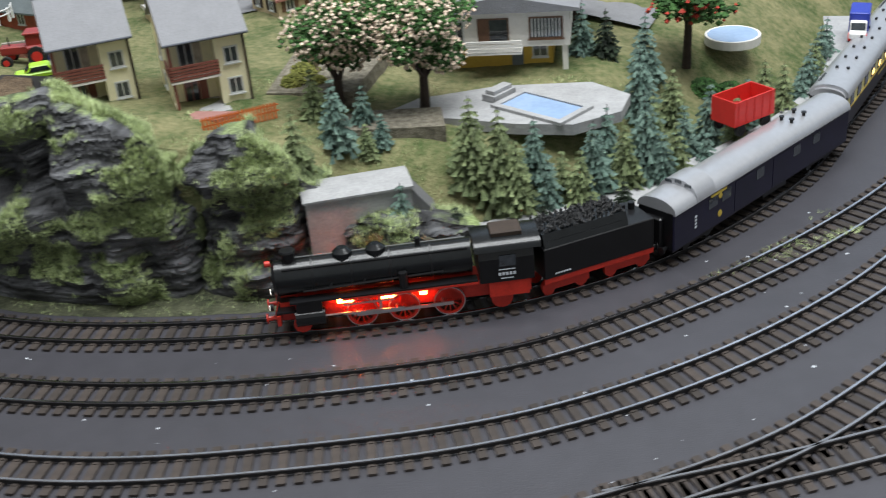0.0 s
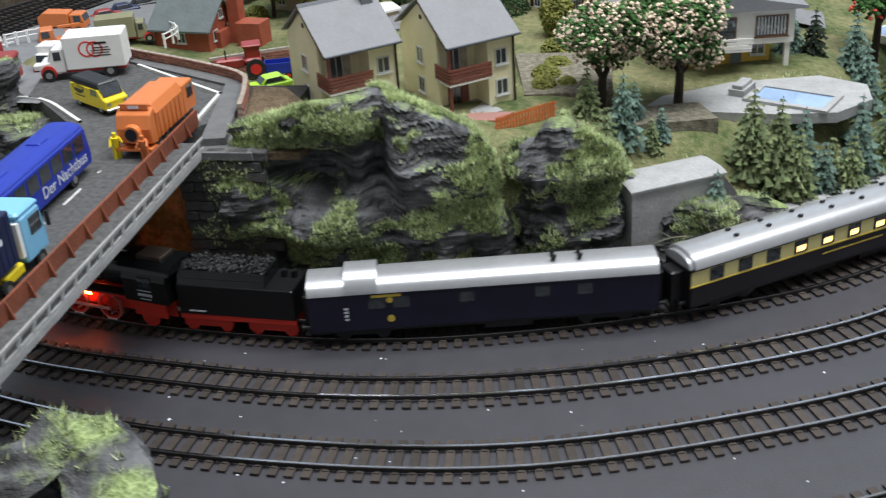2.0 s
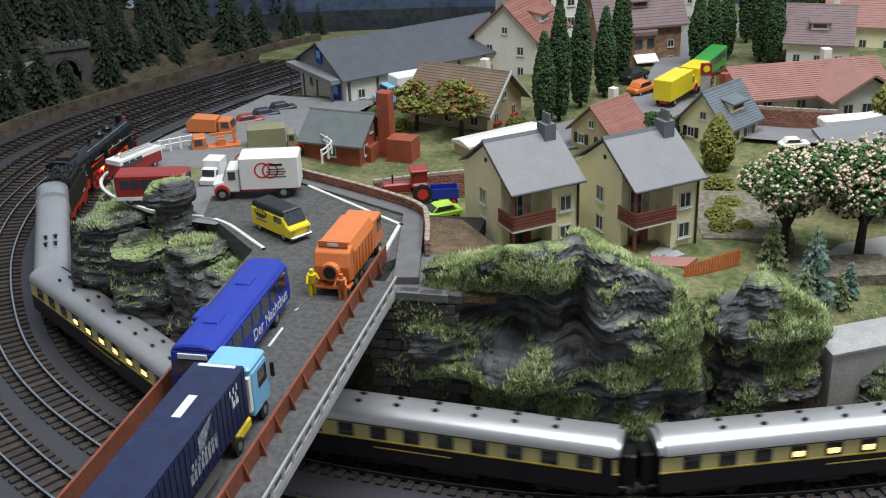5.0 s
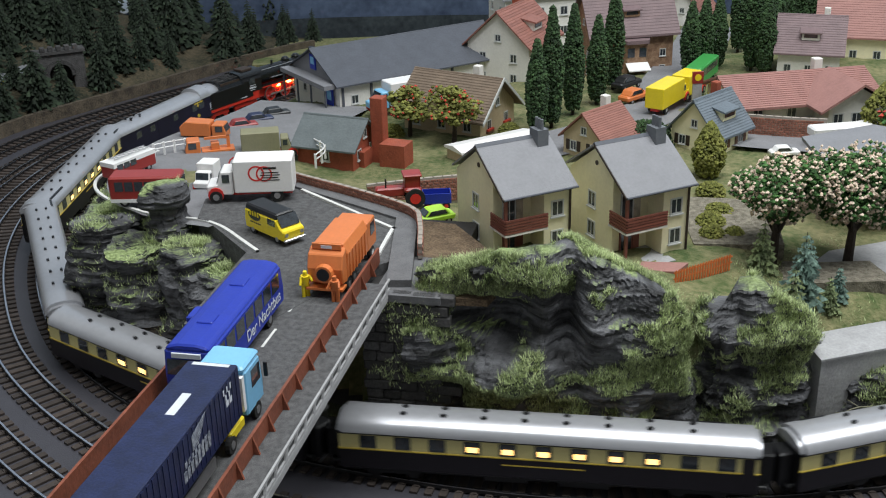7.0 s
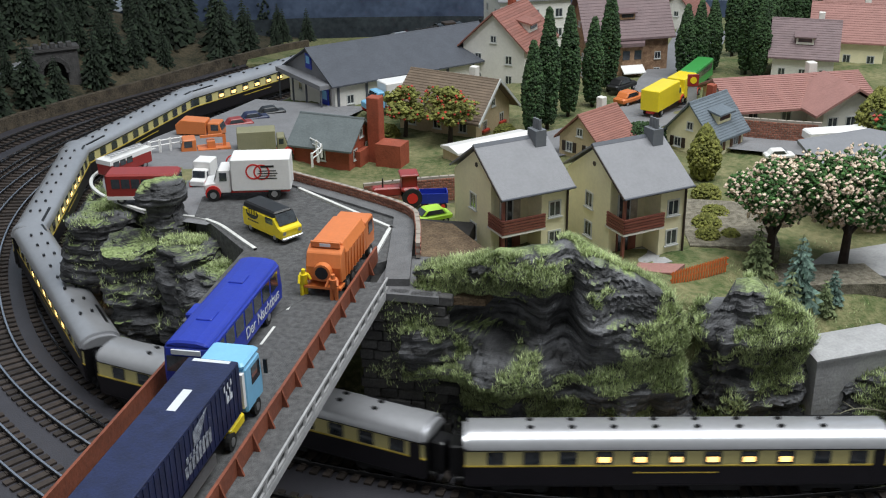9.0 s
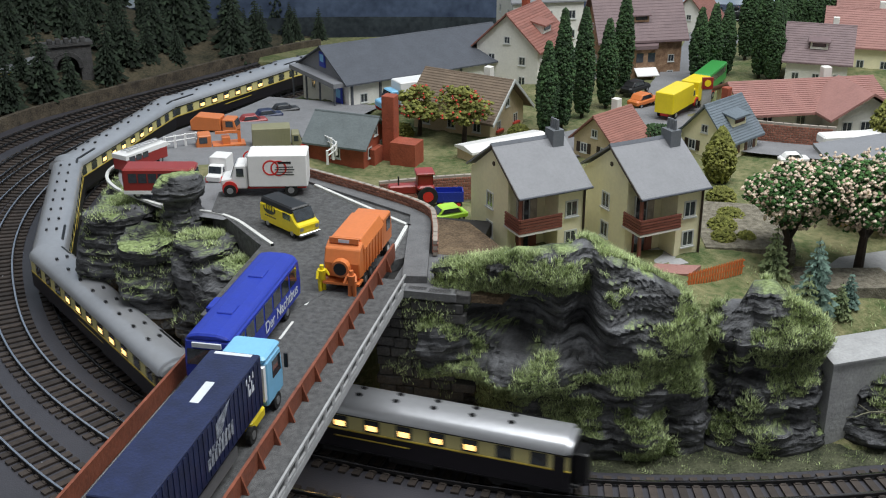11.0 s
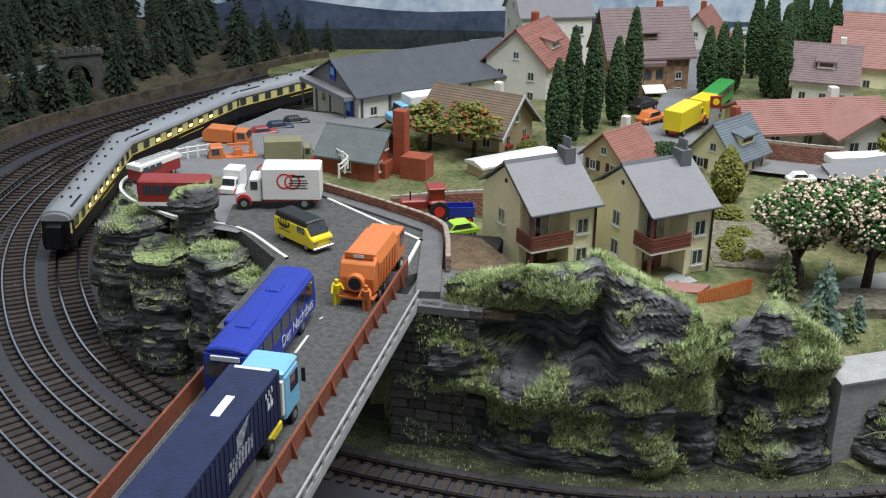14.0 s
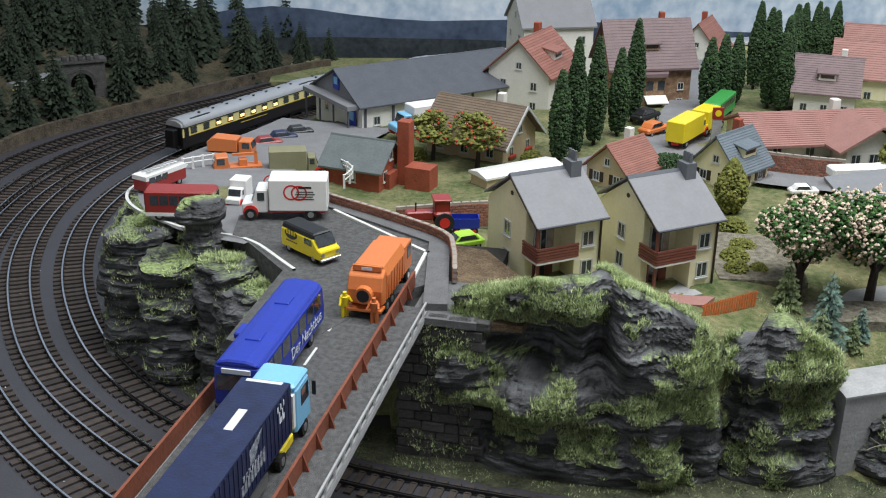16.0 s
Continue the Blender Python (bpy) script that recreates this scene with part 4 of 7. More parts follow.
def gable_house(name, x, y, z, rz, w, d, eave, ridge, wall, roof, label, windows=3, chimney="plaster_white", over=.5, floors=1, dormer=False, shutters=False, roof_t=.2, scale=1.0):
    """A plain gabled house: ridge along local x, front to -y."""
    root = thing(name, at(x, y, z, rz) @ Matrix.Diagonal((scale, scale, scale, 1)), label, "house", "houses of the model town")
    b = Bag().box(-w / 2, w / 2, -d / 2, d / 2, -1.5, eave)
    for gx in (-w / 2, w / 2 - .2):
        b.prism([(-d / 2, eave), (d / 2, eave), (0, ridge - .1)], gx, gx + .2, "x")
    part("wall", b, wall, root)
    s = (ridge - eave) / (d / 2)
    for sg in (-1, 1):
        a, c = (sg * (d / 2 + over), eave - over * s), (0, ridge)
        poly = [a, c, (c[0], c[1] + roof_t), (a[0], a[1] + roof_t)]
        rf = part("roof", Bag().prism(poly if sg < 0 else poly[::-1], -w / 2 - over, w / 2 + over, "x"), roof, root)
        if roof.startswith("roof") or roof == "slate_blue":
            rows = 17
            for q in range(rows):
                e0, e1 = (q + .02) / rows, (q + .9) / rows
                y0, y1 = a[0] + (c[0] - a[0]) * e0, a[0] + (c[0] - a[0]) * e1
                z0, z1 = a[1] + (c[1] - a[1]) * e0 + roof_t, a[1] + (c[1] - a[1]) * e1 + roof_t
                row = [(y0, z0 - .02), (y1, z1 - .02), (y1, z1 + .01), (y0, z0 + .06)]
                part("tile_course", Bag().prism(row if sg < 0 else row[::-1], -w / 2 - over, w / 2 + over, "x"), roof, rf)
        if dormer and sg < 0:
            zc = eave + (ridge - eave) * .30
            yy = -d / 2 * .80
            dm = part("dormer", Bag().prism([(yy, zc), (yy, zc + 1.1), (yy + 2.2, zc + 1.5), (yy + 2.2, zc)], -1.3, 1.3, "x"), wall, rf)
            part("dormer_roof", Bag().prism([(yy - .4, zc + 1.0), (yy - .4, zc + 1.2), (yy + 2.6, zc + 1.8), (yy + 2.6, zc + 1.6)], -1.6, 1.6, "x"), roof, dm)
            part("dormer_window", Bag().box(-1.0, 1.0, yy - .05, yy, zc + .35, zc + .95), "glass", dm)
    part("ridge_tiles", Bag().tube((-w / 2 - over, 0, ridge + .12), (w / 2 + over, 0, ridge + .12), .16, n=6), roof, root)
    if chimney:
        part("chimney", Bag().soft(w * .18, w * .18 + .9, .2, 1.1, ridge - 1.4, ridge + 1.2, .05), chimney, root)
    for fl in range(floors):
        zz = .9 + 2.7 * fl
        if zz + 1.2 > eave:
            continue
        n = windows
        for i in range(n):
            xx = -w / 2 + w * (i + .5) / n
            wn = window(root, 1.1, 1.25, at(xx, -d / 2, zz))
            if shutters:
                for q in (-1, 1):
                    part("shutter", Bag().box(q * .85 - .25, q * .85 + .25, -.1, 0, -.02, 1.25), "wood_brown", wn)
            window(root, 1.1, 1.25, at(xx, d / 2, zz, 180))
        for i in range(2):
            yy = -d / 4 + d / 2 * i
            for sg, rr in ((-1, -90), (1, 90)):
                wn = window(root, 1.0, 1.2, at(sg * w / 2, yy, zz, rr))
                if shutters:
                    for q in (-1, 1):
                        part("shutter", Bag().box(q * .8 - .24, q * .8 + .24, -.1, 0, -.02, 1.2), "wood_dark", wn)
    for sg, rr in ((-1, -90), (1, 90)):
        if ridge - eave > 1.8:
            window(root, .9, 1.0, at(sg * w / 2, 0, eave + .3, rr))
    return root


# ---- trees ----
def fir(x, y, h, mat, seed, z=None, spread=.30, label="", group="fir trees"):
    """A conifer: tapered trunk and whorls of drooping, ragged boughs."""
    rng = random.Random(seed)
    z = ground_height(x, y) if z is None else z
    root = thing("fir_tree", at(x, y, z - .1), label or "bristly model fir tree", "tree", group)
    part("trunk", Bag().tube((0, 0, 0), (0, 0, h * .95), h * .028, .02, 6), "bark", root)
    b = Bag()
    tiers = max(9, int(h * 1.9))
    for t in range(tiers):
        f = t / tiers
        zz = h * (.10 + .88 * f)
        r = h * spread * (1 - f) ** .85 + .08
        n = max(5, int(13 * (1 - f) + 5))
        for k in range(n):
            a = 6.283 * (k + rng.random()) / n
            l = r * rng.uniform(.68, 1.15)
            dz = -l * rng.uniform(.15, .5)
            ca, sa = math.cos(a), math.sin(a)
            w = l * .20 + .05
            for q in range(3):
                f0, f1 = q / 3 * .9, (q + 1.25) / 3
                p0, p1 = l * f0, l * min(f1, 1.05)
                lift = rng.uniform(-.06, .1) * h * .1
                for sgn in (-1, 1):
                    b.add([(ca * p0, sa * p0, zz + dz * f0 * f0 + .05), (ca * p1, sa * p1, zz + dz * f1 * f1 + lift),
                           (ca * (p0 + p1) / 2 - sgn * sa * w * (1.2 - f0), sa * (p0 + p1) / 2 + sgn * ca * w * (1.2 - f0), zz + dz * f1 - .06 * h * .1 - w * .35)], [(0, 1, 2)])
    part("crown", b, mat, root)
    return root


def leafy(x, y, h, seed, label, mat="foliage", extra="", n=900, crown=(2.6, 2.6, 2.4), base=.42, size=.26, extra_n=260, z=None, limbs=7, extra_size=.2):
    """A broad tree: trunk, limbs and an uneven crown of many small clumps."""
    rng = random.Random(seed)
    z = ground_height(x, y) if z is None else z
    root = thing("tree", at(x, y, z - .1), label, "tree", "broad-leaved trees")
    b = Bag().tube((0, 0, 0), (.1, 0, h * base), h * .045, h * .035, 8)
    tips = []
    for k in range(limbs):
        a = 6.283 * k / limbs + rng.uniform(-.3, .3)
        e = (math.cos(a) * crown[0] * rng.uniform(.4, .8), math.sin(a) * crown[1] * rng.uniform(.4, .8), h * rng.uniform(base + .1, .9))
        b.tube((.1, 0, h * base * rng.uniform(.8, 1)), e, h * .02, .03, 5)
        tips.append(e)
    part("trunk", b, "bark", root)
    cz = h - crown[2]
    lumps = [(e[0], e[1], e[2], rng.uniform(.45, .75)) for e in tips] + [(rng.uniform(-.3, .3), rng.uniform(-.3, .3), cz, .8), (0, 0, cz + crown[2] * .5, .55)]
    leaves, bits = Bag(), Bag()

    def spot(edge):
        c = lumps[rng.randrange(len(lumps))]
        v = Vector((rng.gauss(0, 1), rng.gauss(0, 1), rng.gauss(0, 1))).normalized() * (rng.uniform(.75, 1.05) if edge else rng.uniform(.3, 1.0))
        return (c[0] + v.x * crown[0] * c[3], c[1] + v.y * crown[1] * c[3], max(c[2] + v.z * crown[2] * c[3] * .8, h * base * .8))

    for _ in range(n):
        leaves.blob(spot(False), size * rng.uniform(.6, 1.3), rng, .8)
    part("crown", leaves, mat, root)
    if extra:
        for _ in range(extra_n):
            bits.blob(spot(True), extra_size * rng.uniform(.7, 1.3), rng)
        part("blossom" if extra == "blossom" else "fruit", bits, extra, root, "pale pink blossoms" if extra == "blossom" else "red fruits")
    return root


def column_tree(x, y, h, r, mat, seed, label, z=None):
    """A dense upright tree of small clumps on a short trunk."""
    rng = random.Random(seed)
    z = ground_height(x, y) if z is None else z
    root = thing("column_tree", at(x, y, z - .1), label, "tree", "upright trees")
    part("trunk", Bag().tube((0, 0, 0), (0, 0, h * .3), .2, .15, 6), "bark", root)
    b = Bag()
    for _ in range(int(620 + 150 * h)):
        f = rng.random()
        rr = r * math.sin(math.pi * min(.97, .12 + .86 * f)) ** .55 * (1.0 if f < .5 else 1 - (f - .5) * .9)
        a = rng.uniform(0, 6.283)
        q = rr * rng.uniform(.75, 1.08)
        b.blob((math.cos(a) * q, math.sin(a) * q, h * (.07 + .93 * f)), .165 * rng.uniform(.6, 1.3), rng, 1.3)
    part("crown", b, mat, root)
    return root


def bush(x, y, r, mat, seed, z=None, label="round dark green garden bush"):
    rng = random.Random(seed)
    z = ground_height(x, y) if z is None else z
    root = thing("bush", at(x, y, z), label, "bush", "bushes")
    b = Bag()
    for _ in range(int(520 * r)):
        a, e = rng.uniform(0, 6.28), rng.uniform(-.2, 1.5)
        q = r * rng.uniform(.8, 1.05)
        b.blob((q * math.cos(a) * math.cos(e), q * math.sin(a) * math.cos(e), q * .85 * math.sin(e) + .1), .13 * rng.uniform(.7, 1.3), rng)
    part("leaves", b, mat, root)
    return root


# ---- road vehicles: x forward, z = 0 on the road ----
def wheels(root, xs, half, r=.46, w=.26):
    for x in xs:
        for sg in (-1, 1):
            t = part("wheel", Bag().tube((0, -w / 2, 0), (0, w / 2, 0), r, n=14), "tyre", root, m=at(x, sg * (half - w / 2), r))
            part("hub", Bag().tube((0, sg * w / 2, 0), (0, sg * (w / 2 + .03), 0), r * .5, n=10), "steel", t)


def writing(parent, text, size, m, mat):
    """Letters in the built-in font as a thin mesh."""
    cu = bpy.data.curves.new("lettering", "FONT")
    cu.body, cu.size, cu.extrude, cu.align_x = text, size * K, .008 * K, "CENTER"
    cu.align_y = "CENTER"
    tmp = bpy.data.objects.new("lettering", cu)
    me = bpy.data.meshes.new_from_object(tmp)
    bpy.data.objects.remove(tmp)
    me.materials.clear()
    me.materials.append(MAT[mat])
    ob = new("lettering", me)
    ob.parent = parent
    ob.matrix_basis = m
    return ob


def side_m(x, y, z, sg):
    """A pose for flat marks on a vehicle's side: sg -1 is its right side."""
    return at(x * LONG[0], y, z * TALL[0], 0 if sg < 0 else 180, 90)


def bars(parent, rows, m, mat):
    """Unreadable print, as plain bars: (x, z, length, height)."""
    b = Bag()
    for x, z, l, h in rows:
        b.box(x - l / 2, x + l / 2, z - h / 2, z + h / 2, 0, .015)
    return part("print", b, mat, parent, m=m)


def glazing(parent, x0, x1, half, z0, z1, n, mat="glass"):
    """A row of side windows on both sides."""
    w = (x1 - x0) / n
    for sg in (-1, 1):
        for i in range(n):
            part("window", Bag().box(x0 + w * i + .07, x0 + w * (i + 1) - .07, sg * half - .02, sg * half + .02, z0, z1), mat, parent)


def container_truck(m):
    root = thing("container_truck", m, "light blue lorry with a dark blue container on its trailer", "truck")
    c = part("container", Bag().soft(-12.3, 0, -1.3, 1.3, 1.35, 4.15, .05), "paint_navy", root, "dark blue ribbed container")
    for i in range(24):
        for sg in (-1, 1):
            part("rib", Bag().box(-12.0 + .5 * i, -11.8 + .5 * i, sg * 1.3 - .03, sg * 1.3 + .03, 1.5, 4.0), "paint_navy", c)
    part("roof_mark", Bag().box(-4.9, -3.0, -.22, .22, 4.15, 4.165), "print_white", c)
    part("front_mark", Bag().box(-.36, -.1, -.95, .95, 4.15, 4.165), "print_white", c)
    for sg in (-1, 1):
        bars(c, [(-.9 + .2 * k, .5 - .35 * (k % 2), .13, .3) for k in range(5)] + [(-.6, -.2, .3, .3), (-.2, -.2, .3, .3)], side_m(-.3 - .8, sg * 1.335, 3.2, sg), "print_white")
        m0 = side_m(-5.6, sg * 1.335, 2.9, sg)
        for k in range(7):
            part("emblem_stroke", Bag().prism([(-.1, k * .11), (.5 + k * .16, k * .16 + .05), (.6 + k * .16, k * .16 + .14), (-.1, k * .11 + .09)], 0, .015, "z"), "print_worn", c, m=m0)
        for k in range(8):
            part("emblem_stroke", Bag().box(-1.2 + .38 * k, -.92 + .38 * k, -1.0 + .03 * k, -.45 + .05 * k, 0, .015), "print_worn", c, m=m0)
            part("emblem_stroke", Bag().box(-1.0 + .36 * k, -.78 + .36 * k, -.35 + .03 * k, -.05, 0, .015), "print_worn", c, m=m0)
    part("chassis", Bag().box(-12.2, 2.9, -.5, .5, .75, 1.3), "paint_yellow", root, "yellow chassis")
    part("side_guard", Bag().box(-8.2, -3.4, -1.24, -1.16, .5, 1.1).box(-8.2, -3.4, 1.16, 1.24, .5, 1.1), "steel", root)
    cab = part("cab", Bag().prism([(.75, .75), (2.95, .75), (3.0, 1.8), (2.75, 3.25), (.75, 3.25)], -1.25, 1.25, "y"), "paint_sky", root, bevel=.1)
    part("cab_roof", Bag().soft(.65, 2.85, -1.22, 1.22, 3.22, 3.55, .12), "paint_sky", cab)
    part("windscreen", Bag().prism([(3.0, 1.95), (2.80, 3.05), (2.83, 3.06), (3.03, 1.95)], -1.08, 1.08, "y"), "glass", cab)
    for sg in (-1, 1):
        part("cab_window", Bag().box(1.5, 2.6, sg * 1.26 - .02, sg * 1.26 + .02, 2.0, 2.95), "glass", cab)
        part("mirror", Bag().box(2.9, 3.0, sg * 1.45 - .1, sg * 1.45 + .1, 1.9, 2.7), "paint_black", cab)
        part("cab_back", Bag().box(.45, .75, sg * .9 - .3, sg * .9 + .3, 1.2, 3.1), "paint_white", cab)
        part("tank", Bag().soft(-1.4, .4, sg * .95 - .25, sg * .95 + .25, .5, 1.1, .1), "paint_yellow", root)
    wheels(root, (2.0, -1.4, -8.9, -10.1, -11.2), 1.25)


def coach_bus(m):
    root = thing("touring_bus", m, "dark blue touring bus with white lettering", "bus")
    body = part("body", Bag().prism([(-5.75, .5), (5.75, .5), (5.85, 1.5), (5.55, 3.0), (-5.6, 3.0), (-5.8, 1.6)], -1.3, 1.3, "y"), "paint_blue", root, bevel=.14)
    part("roof", Bag().prism([(-1.28, 2.95), (1.28, 2.95), (1.05, 3.2), (.5, 3.32), (-.5, 3.32), (-1.05, 3.2)], -5.6, 5.5, "x"), "paint_blue", root, bevel=.1)
    for x in (-2.6, 2.2):
        part("roof_hatch", Bag().soft(x - .55, x + .55, -.45, .45, 3.28, 3.40, .04), "paint_blue", root)
    part("roof_box", Bag().soft(-2.2, -.8, .95, 1.5, 2.75, 3.15, .08), "paint_blue", root)
    for sg in (-1, 1):
        for i in range(7):
            part("window", Bag().box(-4.9 + 1.45 * i, -3.7 + 1.45 * i, sg * 1.30 - .02, sg * 1.30 + .025, 1.75, 2.72), "glass", root)
        writing(root, "Der Nachtbus", 1.0, side_m(2.2 if sg < 0 else -2.2, sg * 1.335, 1.25, sg), "print_white")
        bars(root, [(-.3 + .3 * k, 0, .2, .34) for k in range(5)], side_m(-3.2, sg * 1.335, 1.2, sg), "print_white")
    part("destination_sign", Bag().box(-5.80, -5.68, -.8, .8, 2.62, 2.88), "print_white", root)
    part("windscreen", Bag().prism([(-5.87, 1.65), (-5.75, 2.5), (-5.70, 2.5), (-5.82, 1.65)], -1.1, 1.1, "y"), "glass", root)
    part("bumper", Bag().soft(-5.95, -5.6, -1.25, 1.25, .45, .75, .06), "paint_black", root)
    wheels(root, (3.2, -2.9), 1.27, .5)


def refuse_truck(m):
    root = thing("refuse_truck", m, "orange refuse lorry with a black loading hole", "truck")
    part("chassis", Bag().box(-2.6, 4.1, -.5, .5, .55, .9), "paint_orange", root)
    body = part("body", Bag().prism([(-1.18, .9), (1.18, .9), (1.25, 2.6), (.95, 3.25), (-.95, 3.25), (-1.25, 2.6)], -2.2, 2.1, "x"), "paint_orange", root, "ribbed orange body", bevel=.06)
    for i in range(6):
        for sg in (-1, 1):
            part("rib", Bag().box(-1.9 + .65 * i, -1.75 + .65 * i, sg * 1.22 - .06, sg * 1.22 + .06, 1.0, 2.6), "paint_orange", body)
    part("tailgate", Bag().prism([(-2.2, .75), (-2.2, 3.1), (-2.9, 2.75), (-3.2, 1.9), (-3.1, .9)], -1.15, 1.15, "y"), "paint_orange", root, bevel=.06)
    h = part("hopper_rim", Bag().tube((-3.15, 0, 1.65), (-3.55, 0, 1.65), .62, .56, 16), "paint_orange", root)
    # solid black disc on the closed rim, painting in the opening's shade
    part("hole", Bag().tube((-3.54, 0, 1.65), (-3.57, 0, 1.65), .42, n=16), "paint_black", h)
    part("top_board", Bag().box(-2.6, -2.45, -.95, .95, 3.0, 3.35), "paint_orange", root)
    part("plate", Bag().box(-2.63, -2.60, -.35, .35, 3.05, 3.25), "print_white", root)
    part("step", Bag().box(-3.5, -2.6, -1.2, 1.2, .55, .7), "paint_orange", root)
    cab = part("cab", Bag().prism([(2.25, .8), (4.2, .8), (4.25, 1.7), (4.0, 2.85), (2.25, 2.85)], -1.15, 1.15, "y"), "paint_orange", root, bevel=.08)
    for sg in (-1, 1):
        part("cab_window", Bag().box(2.9, 3.8, sg * 1.16 - .02, sg * 1.16 + .02, 1.75, 2.6), "glass", cab)
    part("windscreen", Bag().prism([(4.26, 1.75), (4.06, 2.65), (4.10, 2.65), (4.30, 1.75)], -1.0, 1.0, "y"), "glass", cab)
    wheels(root, (3.1, -.9, -2.0), 1.18)


def figure(m, mat, label):
    """A toy workman as one plain shape."""
    b = Bag()
    b.tube((-.13, 0, 0), (-.12, 0, .85), .13, .16, 8).tube((.15, .05, 0), (.12, 0, .85), .13, .16, 8)
    b.tube((0, 0, .8), (0, .05, 1.45), .24, .28, 9).tube((0, .05, 1.45), (0, .08, 1.75), .15, .13, 9)
    b.tube((.26, .05, 1.4), (.42, .3, .95), .09, .08, 6).tube((-.26, .05, 1.4), (-.38, .35, 1.1), .09, .08, 6)
    tagged(part("toy_figure", b, mat, m=m, smooth=True), label, "toy figure", "toy workmen")


def delivery_van(m):
    root = thing("delivery_van", m, "yellow delivery van with a black roof", "van")
    part("body", Bag().prism([(-2.2, .35), (2.25, .35), (2.35, 1.05), (1.95, 1.25), (1.5, 1.75), (-2.2, 1.75), (-2.28, 1.0)], -.92, .92, "y"), "paint_yellow", root, bevel=.08)
    part("roof", Bag().prism([(-.9, 1.72), (.9, 1.72), (.75, 2.15), (-.75, 2.15)], -2.2, 1.45, "x"), "paint_black", root, bevel=.1)
    part("windscreen", Bag().prism([(1.98, 1.28), (1.5, 2.0), (1.55, 2.02), (2.02, 1.30)], -.78, .78, "y"), "glass", root)
    for sg in (-1, 1):
        part("door_window", Bag().box(.55, 1.4, sg * .93 - .015, sg * .93 + .015, 1.25, 1.7), "glass", root)
        s = part("sign", Bag().tube((0, 0, 0), (0, 0, .02), .62, n=20), "paint_black", root, m=side_m(-1.0, sg * .93, 1.5, sg) @ Matrix.Diagonal((1.15, .62, 1, 1)))
        bars(root, [(-.45 + .3 * k, .12, .18, .34) for k in range(4)], side_m(-1.0, sg * .955, 1.5, sg), "paint_yellow")
        bars(root, [(-.5 + .22 * k, 0, .16, .1) for k in range(6)], side_m(-1.0, sg * .925, .95, sg), "paint_black")
        part("headlight", Bag().tube((2.28, sg * .65, .8), (2.38, sg * .65, .8), .14, n=10), "steel", root)
    part("bumper", Bag().soft(2.25, 2.48, -.9, .9, .3, .5, .05), "steel", root)
    wheels(root, (1.5, -1.35), .9, .36, .2)


def box_truck(m, cabm, boxm, box=(4.2, 2.9), length=6.6, label="white box lorry with red printing on its side", logo=True, name="box_truck"):
    root = thing(name, m, label, "truck")
    x0 = length / 2 - 2.0
    bx = part("box", Bag().soft(-length / 2, x0 - .1, -1.2, 1.2, .8, box[1] + .45, .08), boxm, root)
    part("chassis", Bag().box(-length / 2 + .2, x0 + 1.4, -.5, .5, .45, .8), "paint_crimson", root)
    cab = part("cab", Bag().prism([(x0, .6), (x0 + 2.0, .6), (x0 + 2.05, 1.35), (x0 + 1.2, 1.5), (x0 + .9, 2.5), (x0, 2.5)], -1.0, 1.0, "y"), cabm, root, bevel=.1)
    for sg in (-1, 1):
        part("mudguard", Bag().tube((x0 + 1.35, sg * .75, .65), (x0 + 1.35, sg * 1.1, .65), .6, n=12), "paint_crimson", cab)
        part("cab_window", Bag().box(x0 + .25, x0 + .8, sg * 1.01 - .015, sg * 1.01 + .015, 1.6, 2.25), "glass", cab)
        if logo:
            cx = .9 if sg < 0 else -.9
            ring = part("emblem", Bag().ring(.62, .5, -.01, .01, 20), "paint_crimson", bx, m=at(cx - .25, sg * 1.21, 2.3))
            part("emblem", Bag().ring(.62, .5, -.01, .01, 20), "paint_crimson", bx, m=at(cx + .35, sg * 1.21, 2.35))
            bars(bx, [(0, .55, 1.0, .16), (0, .2, 1.3, .07), (0, 0, 1.5, .07), (0, -.2, 1.2, .07), (0, -.4, 1.4, .07)], side_m(-1.6 * (1 if sg < 0 else 1), sg * 1.21, 2.2, sg), "paint_black")
    part("windscreen", Bag().prism([(x0 + 1.24, 1.55), (x0 + .95, 2.4), (x0 + .98, 2.42), (x0 + 1.27, 1.56)], -.85, .85, "y"), "glass", cab)
    wheels(root, (x0 + 1.35, -length / 2 + 1.3), 1.12, .5)
    return root


def city_bus(m, mat, label, length=8.2, band="paint_white"):
    root = thing("bus", m, label, "bus")
    part("body", Bag().soft(-length / 2, length / 2, -1.2, 1.2, .45, 2.9, .16), mat, root)
    part("skirt", Bag().box(-length / 2 + .05, length / 2 - .05, -1.22, 1.22, .45, .8), band, root)
    glazing(root, -length / 2 + .5, length / 2 - .6, 1.21, 1.55, 2.45, 6)
    for sg in (-1, 1):
        part("windscreen", Bag().box(sg * length / 2 - .03, sg * length / 2 + .03, -1.0, 1.0, 1.5, 2.5), "glass", root)
    wheels(root, (length * .3, -length * .3), 1.18)


